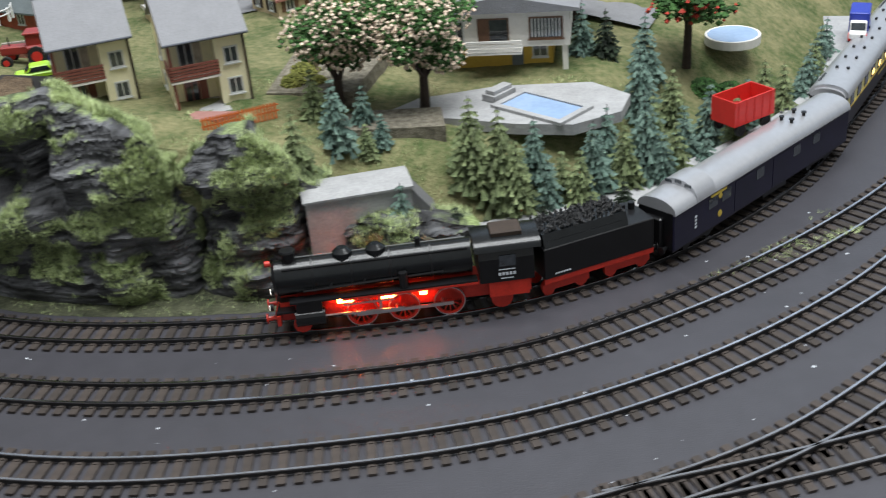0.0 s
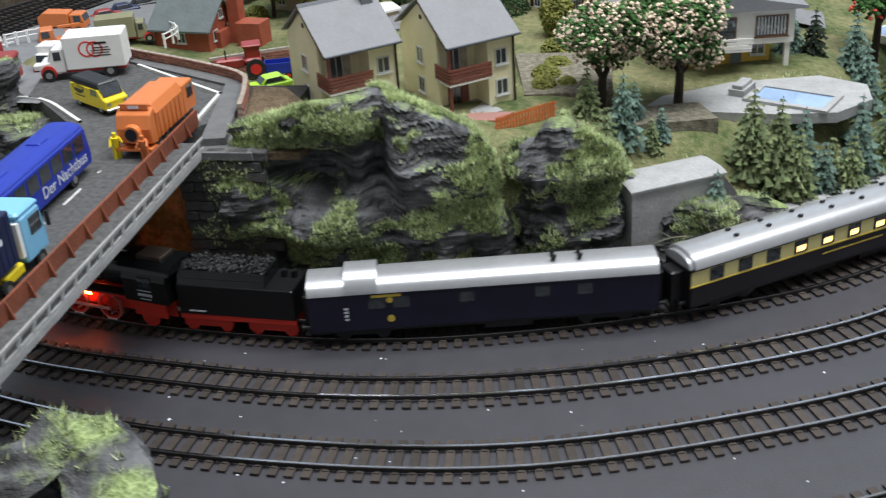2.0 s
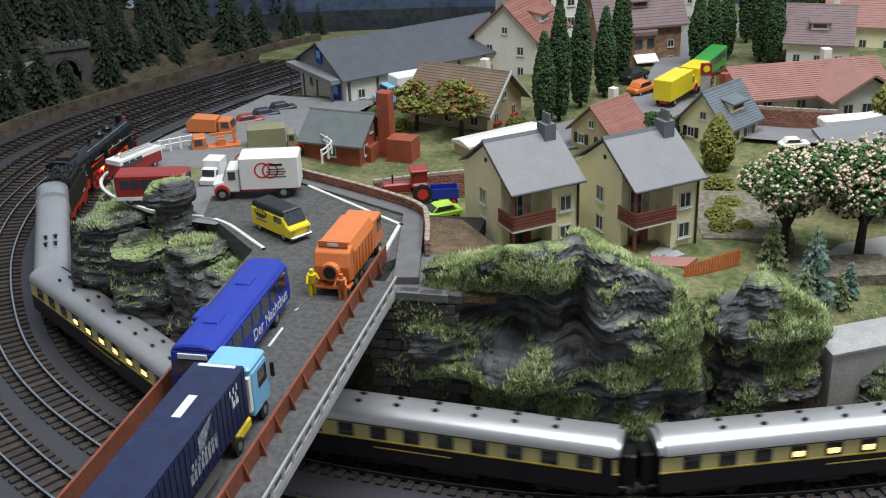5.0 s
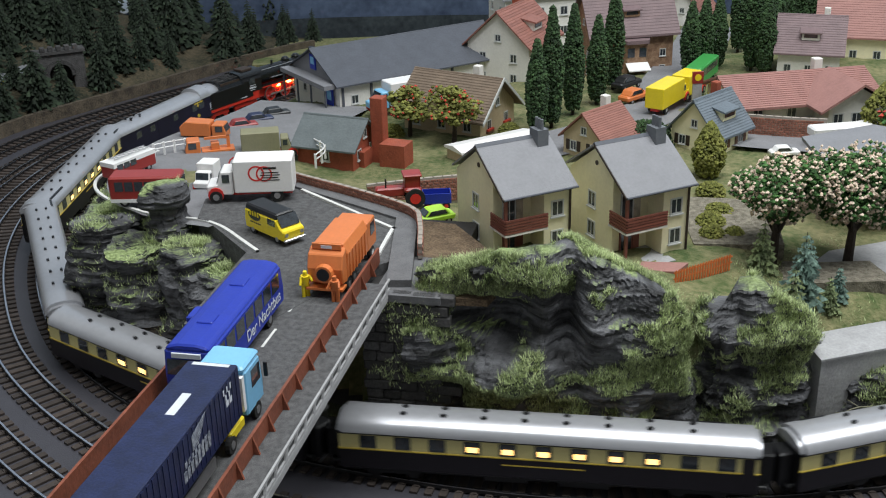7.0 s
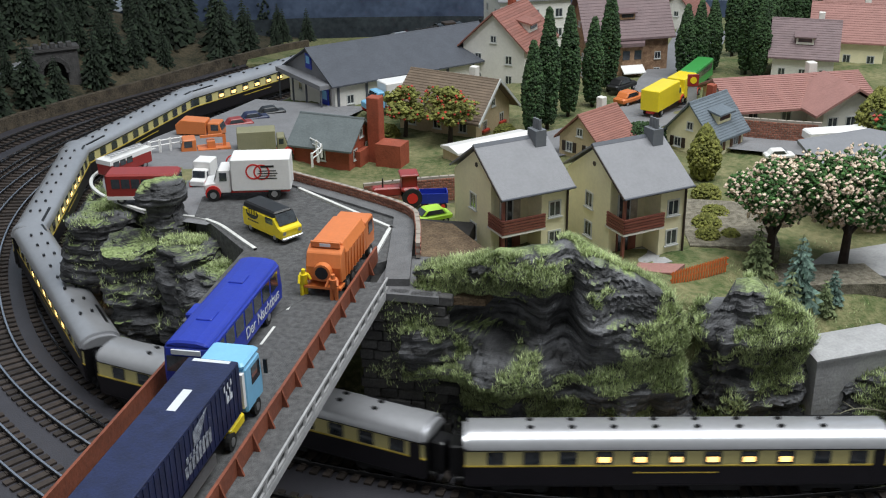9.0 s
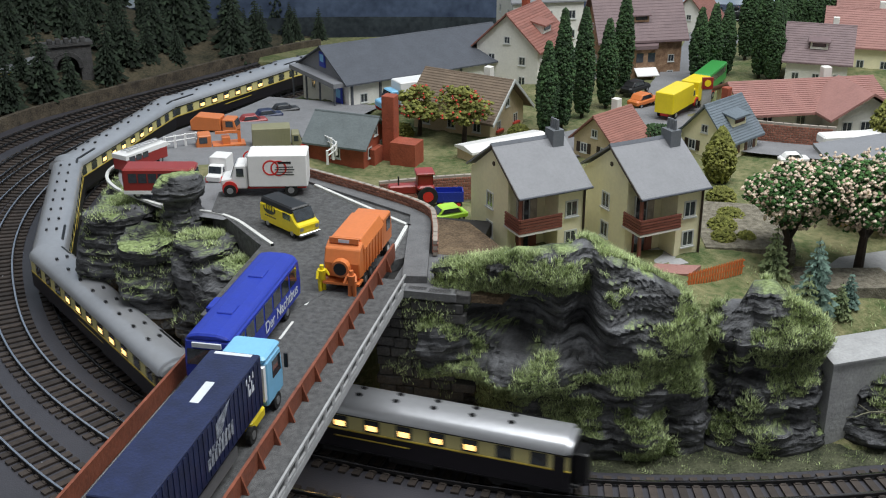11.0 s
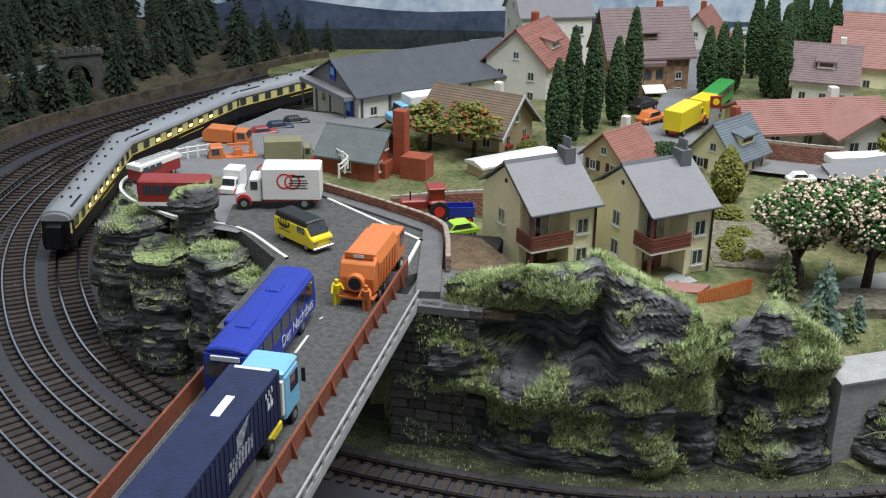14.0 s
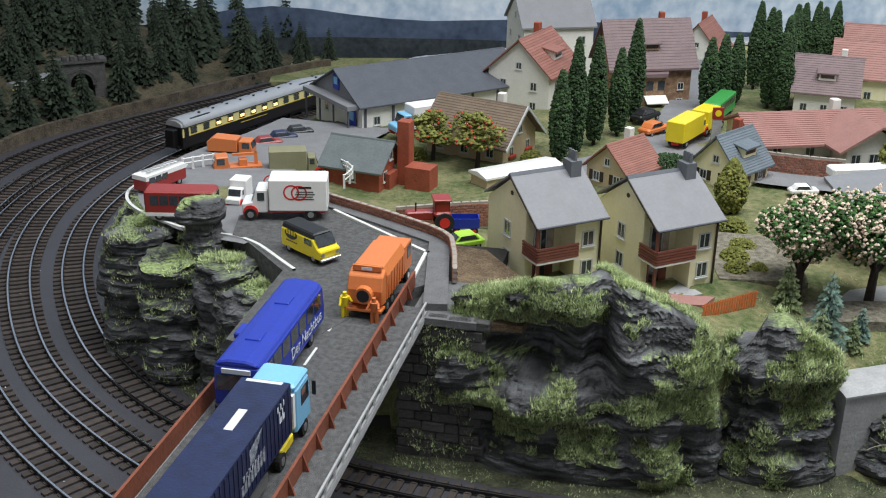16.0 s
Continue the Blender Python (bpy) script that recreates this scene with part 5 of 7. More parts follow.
def fire_engine(m):
    root = thing("fire_engine", m, "red and white fire engine with a roof ladder", "truck")
    part("body", Bag().soft(-3.4, 3.4, -1.15, 1.15, .5, 2.4, .12), "paint_red", root)
    part("white_band", Bag().box(-3.42, 3.42, -1.17, 1.17, 1.9, 2.45), "paint_white", root)
    glazing(root, -.2, 3.0, 1.18, 1.5, 2.2, 3)
    ld = part("ladder", Bag().box(-3.2, 2.6, -.5, -.4, 2.6, 2.72).box(-3.2, 2.6, .4, .5, 2.6, 2.72), "steel", root)
    for i in range(10):
        part("rung", Bag().box(-3.0 + .58 * i, -2.92 + .58 * i, -.4, .4, 2.62, 2.7), "steel", ld)
    wheels(root, (2.1, -2.1), 1.12)


def car(m, mat, label):
    root = thing("car", m, label, "car", "parked cars")
    part("body", Bag().soft(-1.9, 1.9, -.78, .78, .3, .9, .16), mat, root)
    part("cabin", Bag().prism([(-1.5, .86), (1.0, .86), (.5, 1.42), (-1.0, 1.42)], -.68, .68, "y"), mat, root, bevel=.1)
    for sg in (-1, 1):
        part("side_window", Bag().prism([(-1.15, .95), (.7, .95), (.38, 1.34), (-.88, 1.34)], sg * .69 - .015, sg * .69 + .015, "y"), "glass", root)
    part("windscreen", Bag().prism([(.98, .95), (.58, 1.36), (.62, 1.38), (1.03, .96)], -.6, .6, "y"), "glass", root)
    wheels(root, (1.2, -1.2), .76, .3, .18)


def works_truck(m, mat, tank=False, label="orange sweeper lorry"):
    root = thing("works_truck", m, label, "truck", "orange works lorries")
    part("cab", Bag().prism([(1.2, .6), (3.1, .6), (3.1, 1.5), (2.8, 2.5), (1.2, 2.5)], -1.1, 1.1, "y"), mat, root, bevel=.1)
    part("windscreen", Bag().prism([(3.12, 1.55), (2.86, 2.3), (2.9, 2.3), (3.16, 1.55)], -.95, .95, "y"), "glass", root)
    for sg in (-1, 1):
        part("cab_window", Bag().box(1.7, 2.7, sg * 1.11 - .02, sg * 1.11 + .02, 1.5, 2.3), "glass", root)
    if tank:
        part("body", Bag().prism([(-3.1, .9), (1.0, .9), (1.0, 2.7), (-2.3, 2.9), (-3.2, 2.2)], -1.15, 1.15, "y"), mat, root, bevel=.1)
    else:
        part("bed", Bag().box(-3.1, 1.0, -1.1, 1.1, .8, 1.05), mat, root)
        part("crane", Bag().box(-2.6, -2.2, -.2, .2, 1.0, 2.6).box(-2.6, .6, -.18, .18, 2.3, 2.6).box(-1.2, -.2, -.7, .7, 1.05, 1.9), mat, root)
    wheels(root, (2.2, -1.6, -2.5), 1.1)


def tractor(m):
    root = thing("tractor", m, "red farm tractor with large rear wheels", "tractor")
    part("bonnet", Bag().soft(-.2, 2.3, -.45, .45, .9, 1.7, .12), "paint_red", root)
    part("fender", Bag().soft(-1.6, -.1, -1.0, 1.0, 1.3, 1.75, .15), "paint_red", root)
    part("cab", Bag().box(-1.5, -1.4, -.7, .7, 1.7, 2.7).box(-.3, -.2, -.7, .7, 1.7, 2.7).box(-1.5, -.2, -.7, -.62, 1.7, 2.7).box(-1.5, -.2, .62, .7, 1.7, 2.7), "paint_red", root)
    part("roof", Bag().soft(-1.65, -.05, -.85, .85, 2.65, 2.85, .06), "paint_red", root)
    part("exhaust", Bag().tube((1.4, .2, 1.7), (1.4, .2, 2.5), .07, n=6), "paint_black", root)
    for x, r in ((-1.0, .85), (1.7, .5)):
        for sg in (-1, 1):
            t = part("wheel", Bag().tube((0, -.2, 0), (0, .2, 0), r, n=16), "tyre", root, m=at(x, sg * .95, r))
            part("rim", Bag().tube((0, -.23, 0), (0, .23, 0), r * .55, n=12), "paint_crimson", t)


def farm_cart(m, mat, label, w=1.9, l=3.4, h=1.1, wheel="paint_crimson"):
    root = thing("cart", m, label, "trailer")
    b = Bag().box(-l / 2, l / 2, -w / 2, w / 2, .85, 1.0)
    b.box(-l / 2, l / 2, -w / 2, -w / 2 + .1, 1.0, 1.0 + h).box(-l / 2, l / 2, w / 2 - .1, w / 2, 1.0, 1.0 + h).box(-l / 2, -l / 2 + .1, -w / 2 + .1, w / 2 - .1, 1.0, 1.0 + h).box(l / 2 - .1, l / 2, -w / 2 + .1, w / 2 - .1, 1.0, 1.0 + h)
    tub = part("tub", b, mat, root)
    for i in range(5):
        for sg in (-1, 1):
            part("rib", Bag().box(-l / 2 + l * (i + .4) / 5, -l / 2 + l * (i + .6) / 5, sg * w / 2 - .05, sg * w / 2 + .05, 1.0, 1.0 + h), mat, tub)
    for x in (-l * .32, l * .32):
        for sg in (-1, 1):
            t = part("wheel", Bag().tube((0, -.12, 0), (0, .12, 0), .48, n=14), "tyre", root, m=at(x, sg * (w / 2 - .15), .48))
            part("rim", Bag().tube((0, -.14, 0), (0, .14, 0), .26, n=10), wheel, t)


# ---- the train: x forward, z = 0 on the rail heads ----
def bogie(root, x, mat="train_black", r=.46):
    fr = part("bogie", Bag().box(x - 1.7, x + 1.7, -1.05, -.92, .35, .75).box(x - 1.7, x + 1.7, .92, 1.05, .35, .75).box(x - .4, x + .4, -.9, .9, .4, .8), mat, root)
    for dx in (-1.2, 1.2):
        part("wheelset", Bag().tube((x + dx, -.95, r), (x + dx, -.75, r), r, n=14).tube((x + dx, .75, r), (x + dx, .95, r), r, n=14), "train_black" if mat == "train_black" else "train_red", fr)


def buffers(root, x, sg):
    for y in (-.85, .85):
        part("buffer", Bag().tube((x, y, 1.0), (x + sg * .5, y, 1.0), .12, n=8).tube((x + sg * .5, y, 1.0), (x + sg * .58, y, 1.0), .26, n=12), "train_black", root)


def roof_shape(half, z0, z1, n=10):
    pts = [(half * math.cos(math.pi * i / n), z0 + (z1 - z0) * math.sin(math.pi * i / n) ** .8) for i in range(n + 1)]
    return pts


def passenger_coach(lit):
    root = thing("pullman_coach", Matrix(), "cream and dark saloon coach with silver roof and lit windows", "train coach", "saloon coaches of the train")
    L, H = 25.4, 1.42
    part("lower_body", Bag().soft(-L / 2, L / 2, -H, H, .85, 2.25, .05), "coach_umber", root)
    part("upper_body", Bag().box(-L / 2 + .06, L / 2 - .06, -H + .05, H - .05, 2.25, 3.35), "coach_cream", root)
    part("waist_line", Bag().box(-L / 2, L / 2, -H - .01, H + .01, 2.20, 2.27), "gold", root)
    part("cornice", Bag().box(-L / 2, L / 2, -H - .02, H + .02, 3.3, 3.42), "train_black", root)
    rf = part("roof", Bag().prism(roof_shape(1.5, 3.42, 4.35), -L / 2 + .25, L / 2 - .25, "x").prism(roof_shape(1.3, 3.42, 4.1), -L / 2 - .05, L / 2 + .05, "x"), "silver", root, "rounded silver roof", smooth=True)
    for i in range(8):
        x = -L / 2 + 3.9 + 2.5 * i
        for y in (-.42, .42):
            part("roof_vent", Bag().box(x - .12, x + .12, y - .10, y + .10, 4.2, 4.46).box(x - .2, x + .2, y - .04, y + .04, 4.36, 4.44), "train_black", rf)
    part("roof_duct", Bag().soft(-L / 2 + 1.8, -L / 2 + 5.2, -1.1, -.85, 3.98, 4.2, .04), "train_black", rf)
    part("roof_duct", Bag().soft(L / 2 - 3.0, L / 2 - 1.2, -1.1, -.85, 3.98, 4.2, .04), "train_black", rf)
    for sg in (-1, 1):
        for i in range(11):
            x = -L / 2 + 1.9 + 2.16 * i
            wd = part("window", Bag().box(x - .52, x + .52, sg * (H - .03) - .03, sg * (H - .03) + .03, 2.36, 3.22), "glass", root)
            if lit and 2 <= i <= 7:
                part("table_light", Bag().box(x - .34, x + .34, sg * H - .012, sg * H + .012, 2.5, 2.86), "window_lit", wd, "warm lit window")
        part("door", Bag().box(-L / 2 + .3, -L / 2 + 1.0, sg * H - .03, sg * H + .03, 1.0, 3.25), "coach_umber", root)
        part("name_print", Bag().box(-2.5, 2.5, sg * H - .015, sg * H + .015, 1.72, 1.80), "gold", root)
        part("end_wall", Bag().box(sg * L / 2 - .04, sg * L / 2 + .04, -1.3, 1.3, .95, 3.4), "train_black", root)
        part("gangway", Bag().soft(sg * (L / 2 + .45) - .45, sg * (L / 2 + .45) + .45, -.7, .7, .9, 3.2, .1), "train_black", root)
        buffers(root, sg * L / 2, sg)
        bogie(root, sg * (L / 2 - 3.4))
    part("underframe", Bag().box(-L / 2 + .2, L / 2 - .2, -1.2, 1.2, .62, .86).box(-4, -1, -1.1, 1.1, .25, .65).box(1, 3.6, -1.1, 1.1, .3, .65), "train_black", root)
    return root


def luggage_van():
    root = thing("luggage_van", Matrix(), "dark blue luggage van with a silver roof and raised lookout", "train coach")
    L, H = 21.4, 1.42
    part("body", Bag().soft(-L / 2, L / 2, -H, H, .85, 3.4, .06), "coach_blue", root)
    rf = part("roof", Bag().prism(roof_shape(1.5, 3.42, 4.3), -L / 2, L / 2, "x"), "silver", root, "rounded silver roof", smooth=True)
    part("lookout", Bag().prism(roof_shape(1.52, 3.45, 4.72), L / 2 - 4.3, L / 2 - 2.3, "x"), "silver", rf, smooth=True)
    for y in (-.75, 0, .75):
        part("lookout_window", Bag().box(L / 2 - 2.31, L / 2 - 2.27, y - .25, y + .25, 4.32 if y else 4.42, 4.52 if y else 4.64), "glass", rf)
    for x in (-6.0, -4.4, L / 2 - 2.6):
        for y in (-.4, .4):
            part("roof_vent", Bag().tube((x, y, 4.2), (x, y, 4.5), .12, n=8).tube((x, y, 4.5), (x, y, 4.58), .2, n=8), "train_black", rf)
    for sg in (-1, 1):
        for x, w in ((6.5, .5), (5.0, .5), (1.0, .45), (-3.6, .45), (-6.2, .45)):
            part("window", Bag().box(x - w, x + w, sg * H - .02, sg * H + .025, 2.35, 3.1), "glass", root)
        for x in (3.0, -1.6):
            part("sliding_door", Bag().box(x - 1.0, x + 1.0, sg * H - .02, sg * H + .03, 1.0, 3.2), "coach_blue", root)
        part("gold_line", Bag().box(5.0, 6.8, sg * H - .012, sg * H + .03, 3.12, 3.3), "gold", root)
        part("crest", Bag().tube((5.7, sg * H, 2.9), (5.7, sg * (H + .03), 2.9), .2, n=10).tube((5.7, sg * H, 1.6), (5.7, sg * (H + .03), 1.6), .24, n=10), "gold", root)
        bars(root, [(0, .25 * k, .25, .14) for k in range(4)], side_m(8.4, sg * (H + .005), 1.7, sg), "print_white")
        part("end_wall", Bag().box(sg * L / 2 - .04, sg * L / 2 + .04, -1.3, 1.3, .95, 3.5), "train_black", root)
        part("gangway", Bag().soft(sg * (L / 2 + .2) - .2, sg * (L / 2 + .2) + .2, -.65, .65, .9, 3.1, .08), "train_black", root)
        buffers(root, sg * L / 2, sg)
        bogie(root, sg * (L / 2 - 3.2))
    part("underframe", Bag().box(-L / 2 + .2, L / 2 - .2, -1.2, 1.2, .62, .86).box(-3, 0, -1.1, 1.1, .25, .65), "train_black", root)
    return root


def drive_wheel(root, x, y, r, spokes=12):
    tall, TALL[0] = TALL[0], 1.0
    x, far, LONG[0] = x * LONG[0], LONG[0], 1.0
    w = part("driving_wheel", Bag().ring(r, r * .84, -.09, .09, 26), "train_red", root, m=at(x, y, r))
    b = Bag().tube((0, -.1, 0), (0, .1, 0), r * .2, n=12)
    for k in range(spokes):
        a = 6.283 * k / spokes
        b.tube((0, 0, 0), (r * .88 * math.cos(a), 0, r * .88 * math.sin(a)), .045, n=5)
    part("spokes", b, "train_red", w)
    part("crank_pin", Bag().tube((r * .5, -.25, 0), (r * .5, .25, 0), .08, n=8), "steel", w)
    part("tyre", Bag().ring(r + .04, r - .01, -.1, .1, 26), "steel", w)
    TALL[0], LONG[0] = tall, far
    return w


def locomotive():
    TALL[0], LONG[0] = 1.14, 1.11
    root = thing("steam_locomotive", Matrix(), "black steam locomotive with glowing red wheels", "locomotive")
    b = Bag().tube((-3.6, 0, 3.0), (7.0, 0, 3.0), .98, n=28)
    bl = part("boiler", b, "boiler_black", root, "glossy black boiler", smooth=True)
    part("smokebox_door", Bag().tube((7.0, 0, 3.0), (7.18, 0, 3.0), .95, .75, 24).tube((7.18, 0, 3.0), (7.3, 0, 3.0), .3, .1, 12), "train_black", bl)
    for x in (5.0, 2.9, .8, -1.4):
        part("boiler_band", Bag().tube((x - .06, 0, 3.0), (x + .06, 0, 3.0), 1.0, n=28), "train_black", bl)
    part("chimney", Bag().tube((6.2, 0, 3.8), (6.2, 0, 4.5), .34, .36, 16).tube((6.2, 0, 4.5), (6.2, 0, 4.6), .46, .42, 16), "train_black", bl)
    for x in (3.3, 1.5):
        part("dome", Bag().tube((x, 0, 3.8), (x, 0, 4.15), .56, .54, 18).tube((x, 0, 4.15), (x, 0, 4.38), .54, .28, 18), "boiler_black", bl, smooth=True)
    part("safety_valve", Bag().tube((-.8, 0, 3.9), (-.8, 0, 4.4), .16, n=8), "train_black", bl)
    for y in (-1, 1):
        b = Bag()
        b.tube((-3.4, y * .72, 3.75), (6.6, y * .72, 3.75), .05, n=6).tube((-2, y * 1.0, 2.7), (5.6, y * 1.0, 2.5), .06, n=6).tube((1.5, y * .5, 3.9), (2.4, y * 1.02, 2.5), .06, n=6).tube((3.3, y * .5, 3.9), (4.2, y * 1.02, 2.5), .06, n=6)
        part("pipe", b, "steel" if y < 0 else "train_black", bl)
        part("running_board", Bag().box(-3.8, 6.4, y * 1.05 - .38, y * 1.05 + .38, 1.98, 2.08), "train_black", root)
        part("board_edge", Bag().box(-3.8, 3.6, y * 1.43 - .02, y * 1.43 + .02, 1.86, 1.98), "train_red", root)
        part("air_pump", Bag().tube((.2, y * 1.15, 2.1), (.2, y * 1.15, 3.0), .24, n=10), "train_black", root)
        part("cylinder", Bag().tube((4.6, y * 1.12, 1.0), (6.2, y * 1.12, 1.0), .48, n=16).box(4.7, 6.1, y * 1.1 - .3, y * 1.1 + .3, 1.3, 2.0), "train_black", root)
        part("piston_rod", Bag().tube((3.2, y * 1.2, 1.0), (4.6, y * 1.2, 1.0), .06, n=8), "steel", root)
        part("coupling_rod", Bag().box(-2.4, 2.9, y * 1.22 - .04, y * 1.22 + .04, .72, .90), "steel", root)
        part("connecting_rod", Bag().prism([(.3, .82), (.3, 1.0), (3.6, 1.1), (3.6, .96)], y * 1.32 - .04, y * 1.32 + .04, "y"), "steel", root)
        part("valve_gear", Bag().box(.8, 3.6, y * 1.22 - .04, y * 1.22 + .04, 1.45, 1.55).box(1.5, 1.65, y * 1.22 - .05, y * 1.22 + .05, .95, 1.75), "steel", root)
        part("lead_wheel", Bag().tube((5.9, y * .82, .5), (5.9, y * .98, .5), .5, n=16), "train_red", root)
        part("lead_wheel", Bag().tube((-5.1, y * .82, .6), (-5.1, y * .98, .6), .6, n=16), "train_red", root)
        part("fire_lamp", Bag().box(2.7, 3.9, y * .76 - .06, y * .76 + .06, 1.42, 1.6).box(.8, 1.5, y * .76 - .06, y * .76 + .06, 1.38, 1.62).box(-1.0, -.6, y * 1.02 - .05, y * 1.02 + .05, 1.45, 1.68), "fire_glow", root, "bright orange-red glow behind the wheels")
        part("lantern", Bag().tube((7.3, y * .95, 1.75), (7.5, y * .95, 1.75), .2, n=12), "train_black", root)
        part("lantern_lens", Bag().tube((7.5, y * .95, 1.75), (7.53, y * .95, 1.75), .15, n=12), "lamp_white", root)
        part("buffer", Bag().tube((7.2, y * .85, 1.05), (7.7, y * .85, 1.05), .13, n=8).tube((7.7, y * .85, 1.05), (7.78, y * .85, 1.05), .28, n=12), "train_red", root)
        part("handrail", Bag().tube((7.0, y * 1.0, 2.05), (7.3, y * .95, 1.2), .04, n=5), "train_red", root)
    part("red_lamp", Bag().tube((7.2, 0, 3.9), (7.5, 0, 3.9), .17, n=10), "train_red", bl)
    part("buffer_beam", Bag().box(7.0, 7.2, -1.35, 1.35, .75, 1.35), "train_red", root)
    part("front_step", Bag().box(6.2, 7.2, -1.3, 1.3, 1.42, 1.52), "train_black", root)
    part("main_frame", Bag().box(-6.8, 7.0, -.62, -.52, .7, 1.75).box(-6.8, 7.0, .52, .62, .7, 1.75).box(-6, 6, -.5, .5, 1.3, 2.0), "train_red", root)
    cb = part("cab", Bag().prism([(-1.4, 1.8), (1.4, 1.8), (1.45, 3.2), (1.2, 3.75), (-1.2, 3.75), (-1.45, 3.2)], -6.9, -3.9, "x"), "train_black", root)
    part("cab_roof", Bag().prism(roof_shape(1.55, 3.7, 4.25), -7.3, -3.7, "x"), "boiler_black", cb, smooth=True)
    part("roof_hatch", Bag().soft(-6.4, -4.7, -.75, .75, 4.15, 4.45, .05), "wood_dark", cb, "brown roof ventilator")
    for sg in (-1, 1):
        part("cab_window", Bag().box(-5.9, -5.0, sg * 1.44 - .03, sg * 1.44 + .03, 2.75, 3.4), "glass", cb)
        bars(cb, [(-.4 + .2 * k, 0, .14, .2) for k in range(5)] + [(0, .3, .9, .06), (0, -.3, .7, .06)], side_m(-5.4, sg * 1.46, 2.3, sg), "print_white")
        part("cab_step", Bag().box(-6.6, -4.4, sg * 1.3 - .06, sg * 1.3 + .06, .9, 1.8), "train_red", cb)
    ws = []
    for y in (-.9, .9):
        for x in (2.6, .3, -2.2):
            ws.append(drive_wheel(root, x, y, .92))
    TALL[0] = LONG[0] = 1.0
    return root, ws


def tender():
    TALL[0], LONG[0] = 1.14, .96
    root = thing("locomotive_tender", Matrix(), "black coal tender on red bogies", "tender")
    part("tank", Bag().soft(-4.1, 4.0, -1.42, 1.42, 1.25, 3.1, .05), "train_black", root)
    part("coal_bunker", Bag().prism([(-1.35, 3.1), (1.35, 3.1), (1.05, 3.85), (-1.05, 3.85)], -2.2, 3.9, "x"), "boiler_black", root)
    part("plank", Bag().box(-1.9, 2.6, -1.2, -1.08, 3.5, 3.75), "wood_dark", root, "brown bunker plank")
    rng = random.Random(2)
    b = Bag()
    for _ in range(420):
        b.blob((rng.uniform(-2.1, 3.8), rng.uniform(-1.0, 1.0), 3.88 + rng.uniform(-.05, .14)), rng.uniform(.08, .17), rng)
    part("coal", b, "coal", root, "heap of black coal")
    for y in (-1, 1):
        part("tool_box", Bag().box(-1.8, 3.6, y * 1.12 - .1, y * 1.12 + .1, 3.2, 3.45), "train_black", root)
        part("red_sill", Bag().box(-4.1, 4.0, y * 1.3 - .08, y * 1.3 + .08, .95, 1.25), "train_red", root)
        bars(root, [(-.8 + .2 * k, 0, .15, .1) for k in range(6)], side_m(2.4, y * 1.43, 1.5, y), "print_white")
    for x in (-3.6, -2.9):
        part("filler", Bag().tube((x, -.5, 3.1), (x, -.5, 3.5), .22, n=10), "train_black", root)
    bogie(root, 2.3, "train_red", .5)
    bogie(root, -2.3, "train_red", .5)
    buffers(root, -4.1, -1)
    TALL[0] = LONG[0] = 1.0
    return root


# ---- build: the ground first ----
make_board()
make_track(TRACK_1, 20, 580, "railway_track", "rail_top")
for line in (TRACK_2, TRACK_3, TRACK_4, TRACK_5, TRACK_6, TRACK_7):
    make_track(line, 0, line.s[-1], "railway_track", "rail_top")
ground_mesh()
make_rocks()
make_bridge()
make_roads()
verge(212, 264, 2.3, 6.4)
verge(266, 345, 2.5, 7.0)


def make_backdrop():
    """Painted sky and a far ridge behind the layout."""
    b = Bag()
    for i in range(61):
        a = math.radians(200 - 220 * i / 60)
        for z in (-5, 110):
            b.v.append((-20 + 300 * math.cos(a), 120 + 72 * math.sin(a), z))
    b.f = [(2 * i, 2 * i + 2, 2 * i + 3, 2 * i + 1) for i in range(60)]
    tagged(part("backdrop", b, "sky_board"), "painted sky backdrop", "backdrop", kind="structure")
    for k, (r, base, amp) in enumerate(((296, 5.4, 4.2), (290, 2.4, 2.0))):
        b = Bag()
        for i in range(161):
            a = math.radians(190 - 200 * i / 160)
            h = base + amp * noise.noise(Vector((i * .06, 2 + 3 * k, 0))) + 2.2 * noise.noise(Vector((i * .25, 5, k)))
            for z in (-5, h):
                b.v.append((-20 + r * math.cos(a), 120 + (r * .235) * math.sin(a), z))
        b.f = [(2 * i, 2 * i + 2, 2 * i + 3, 2 * i + 1) for i in range(160)]
        tagged(part("backdrop_hills", b, "hill_far" if k == 0 else "hill_near"), "painted blue-grey mountains on the backdrop", "backdrop", kind="structure")


make_backdrop()
patch("far_meadow", [(-58, 170), (-20, 166), (40, 160), (70, 165), (70, 186), (-58, 186)], "grass_ground", .6, "green meadow in front of the backdrop", .6)

def small(m, k):
    """The same pose for a model of a smaller scale."""
    return m @ Matrix.Diagonal((k, k, k, 1))


HILL_FOOT = Line([(-106, 96), (-97, 112), (-91, 127), (-86, 141), (-79, 150), (-71, 159), (-65, 166), (-59, 172.5), (-53, 178), (-47, 182)])


def hill_z(d, u=0.0):
    """Height of the wooded slope d metres behind its foot; it runs out towards its far end (u to 1)."""
    return (9.5 * min(1.0, max(0.0, d / 26.0)) ** .85 + .05 * max(0.0, d - 26)) * min(1.0, .18 + (1 - u) * 2.6)


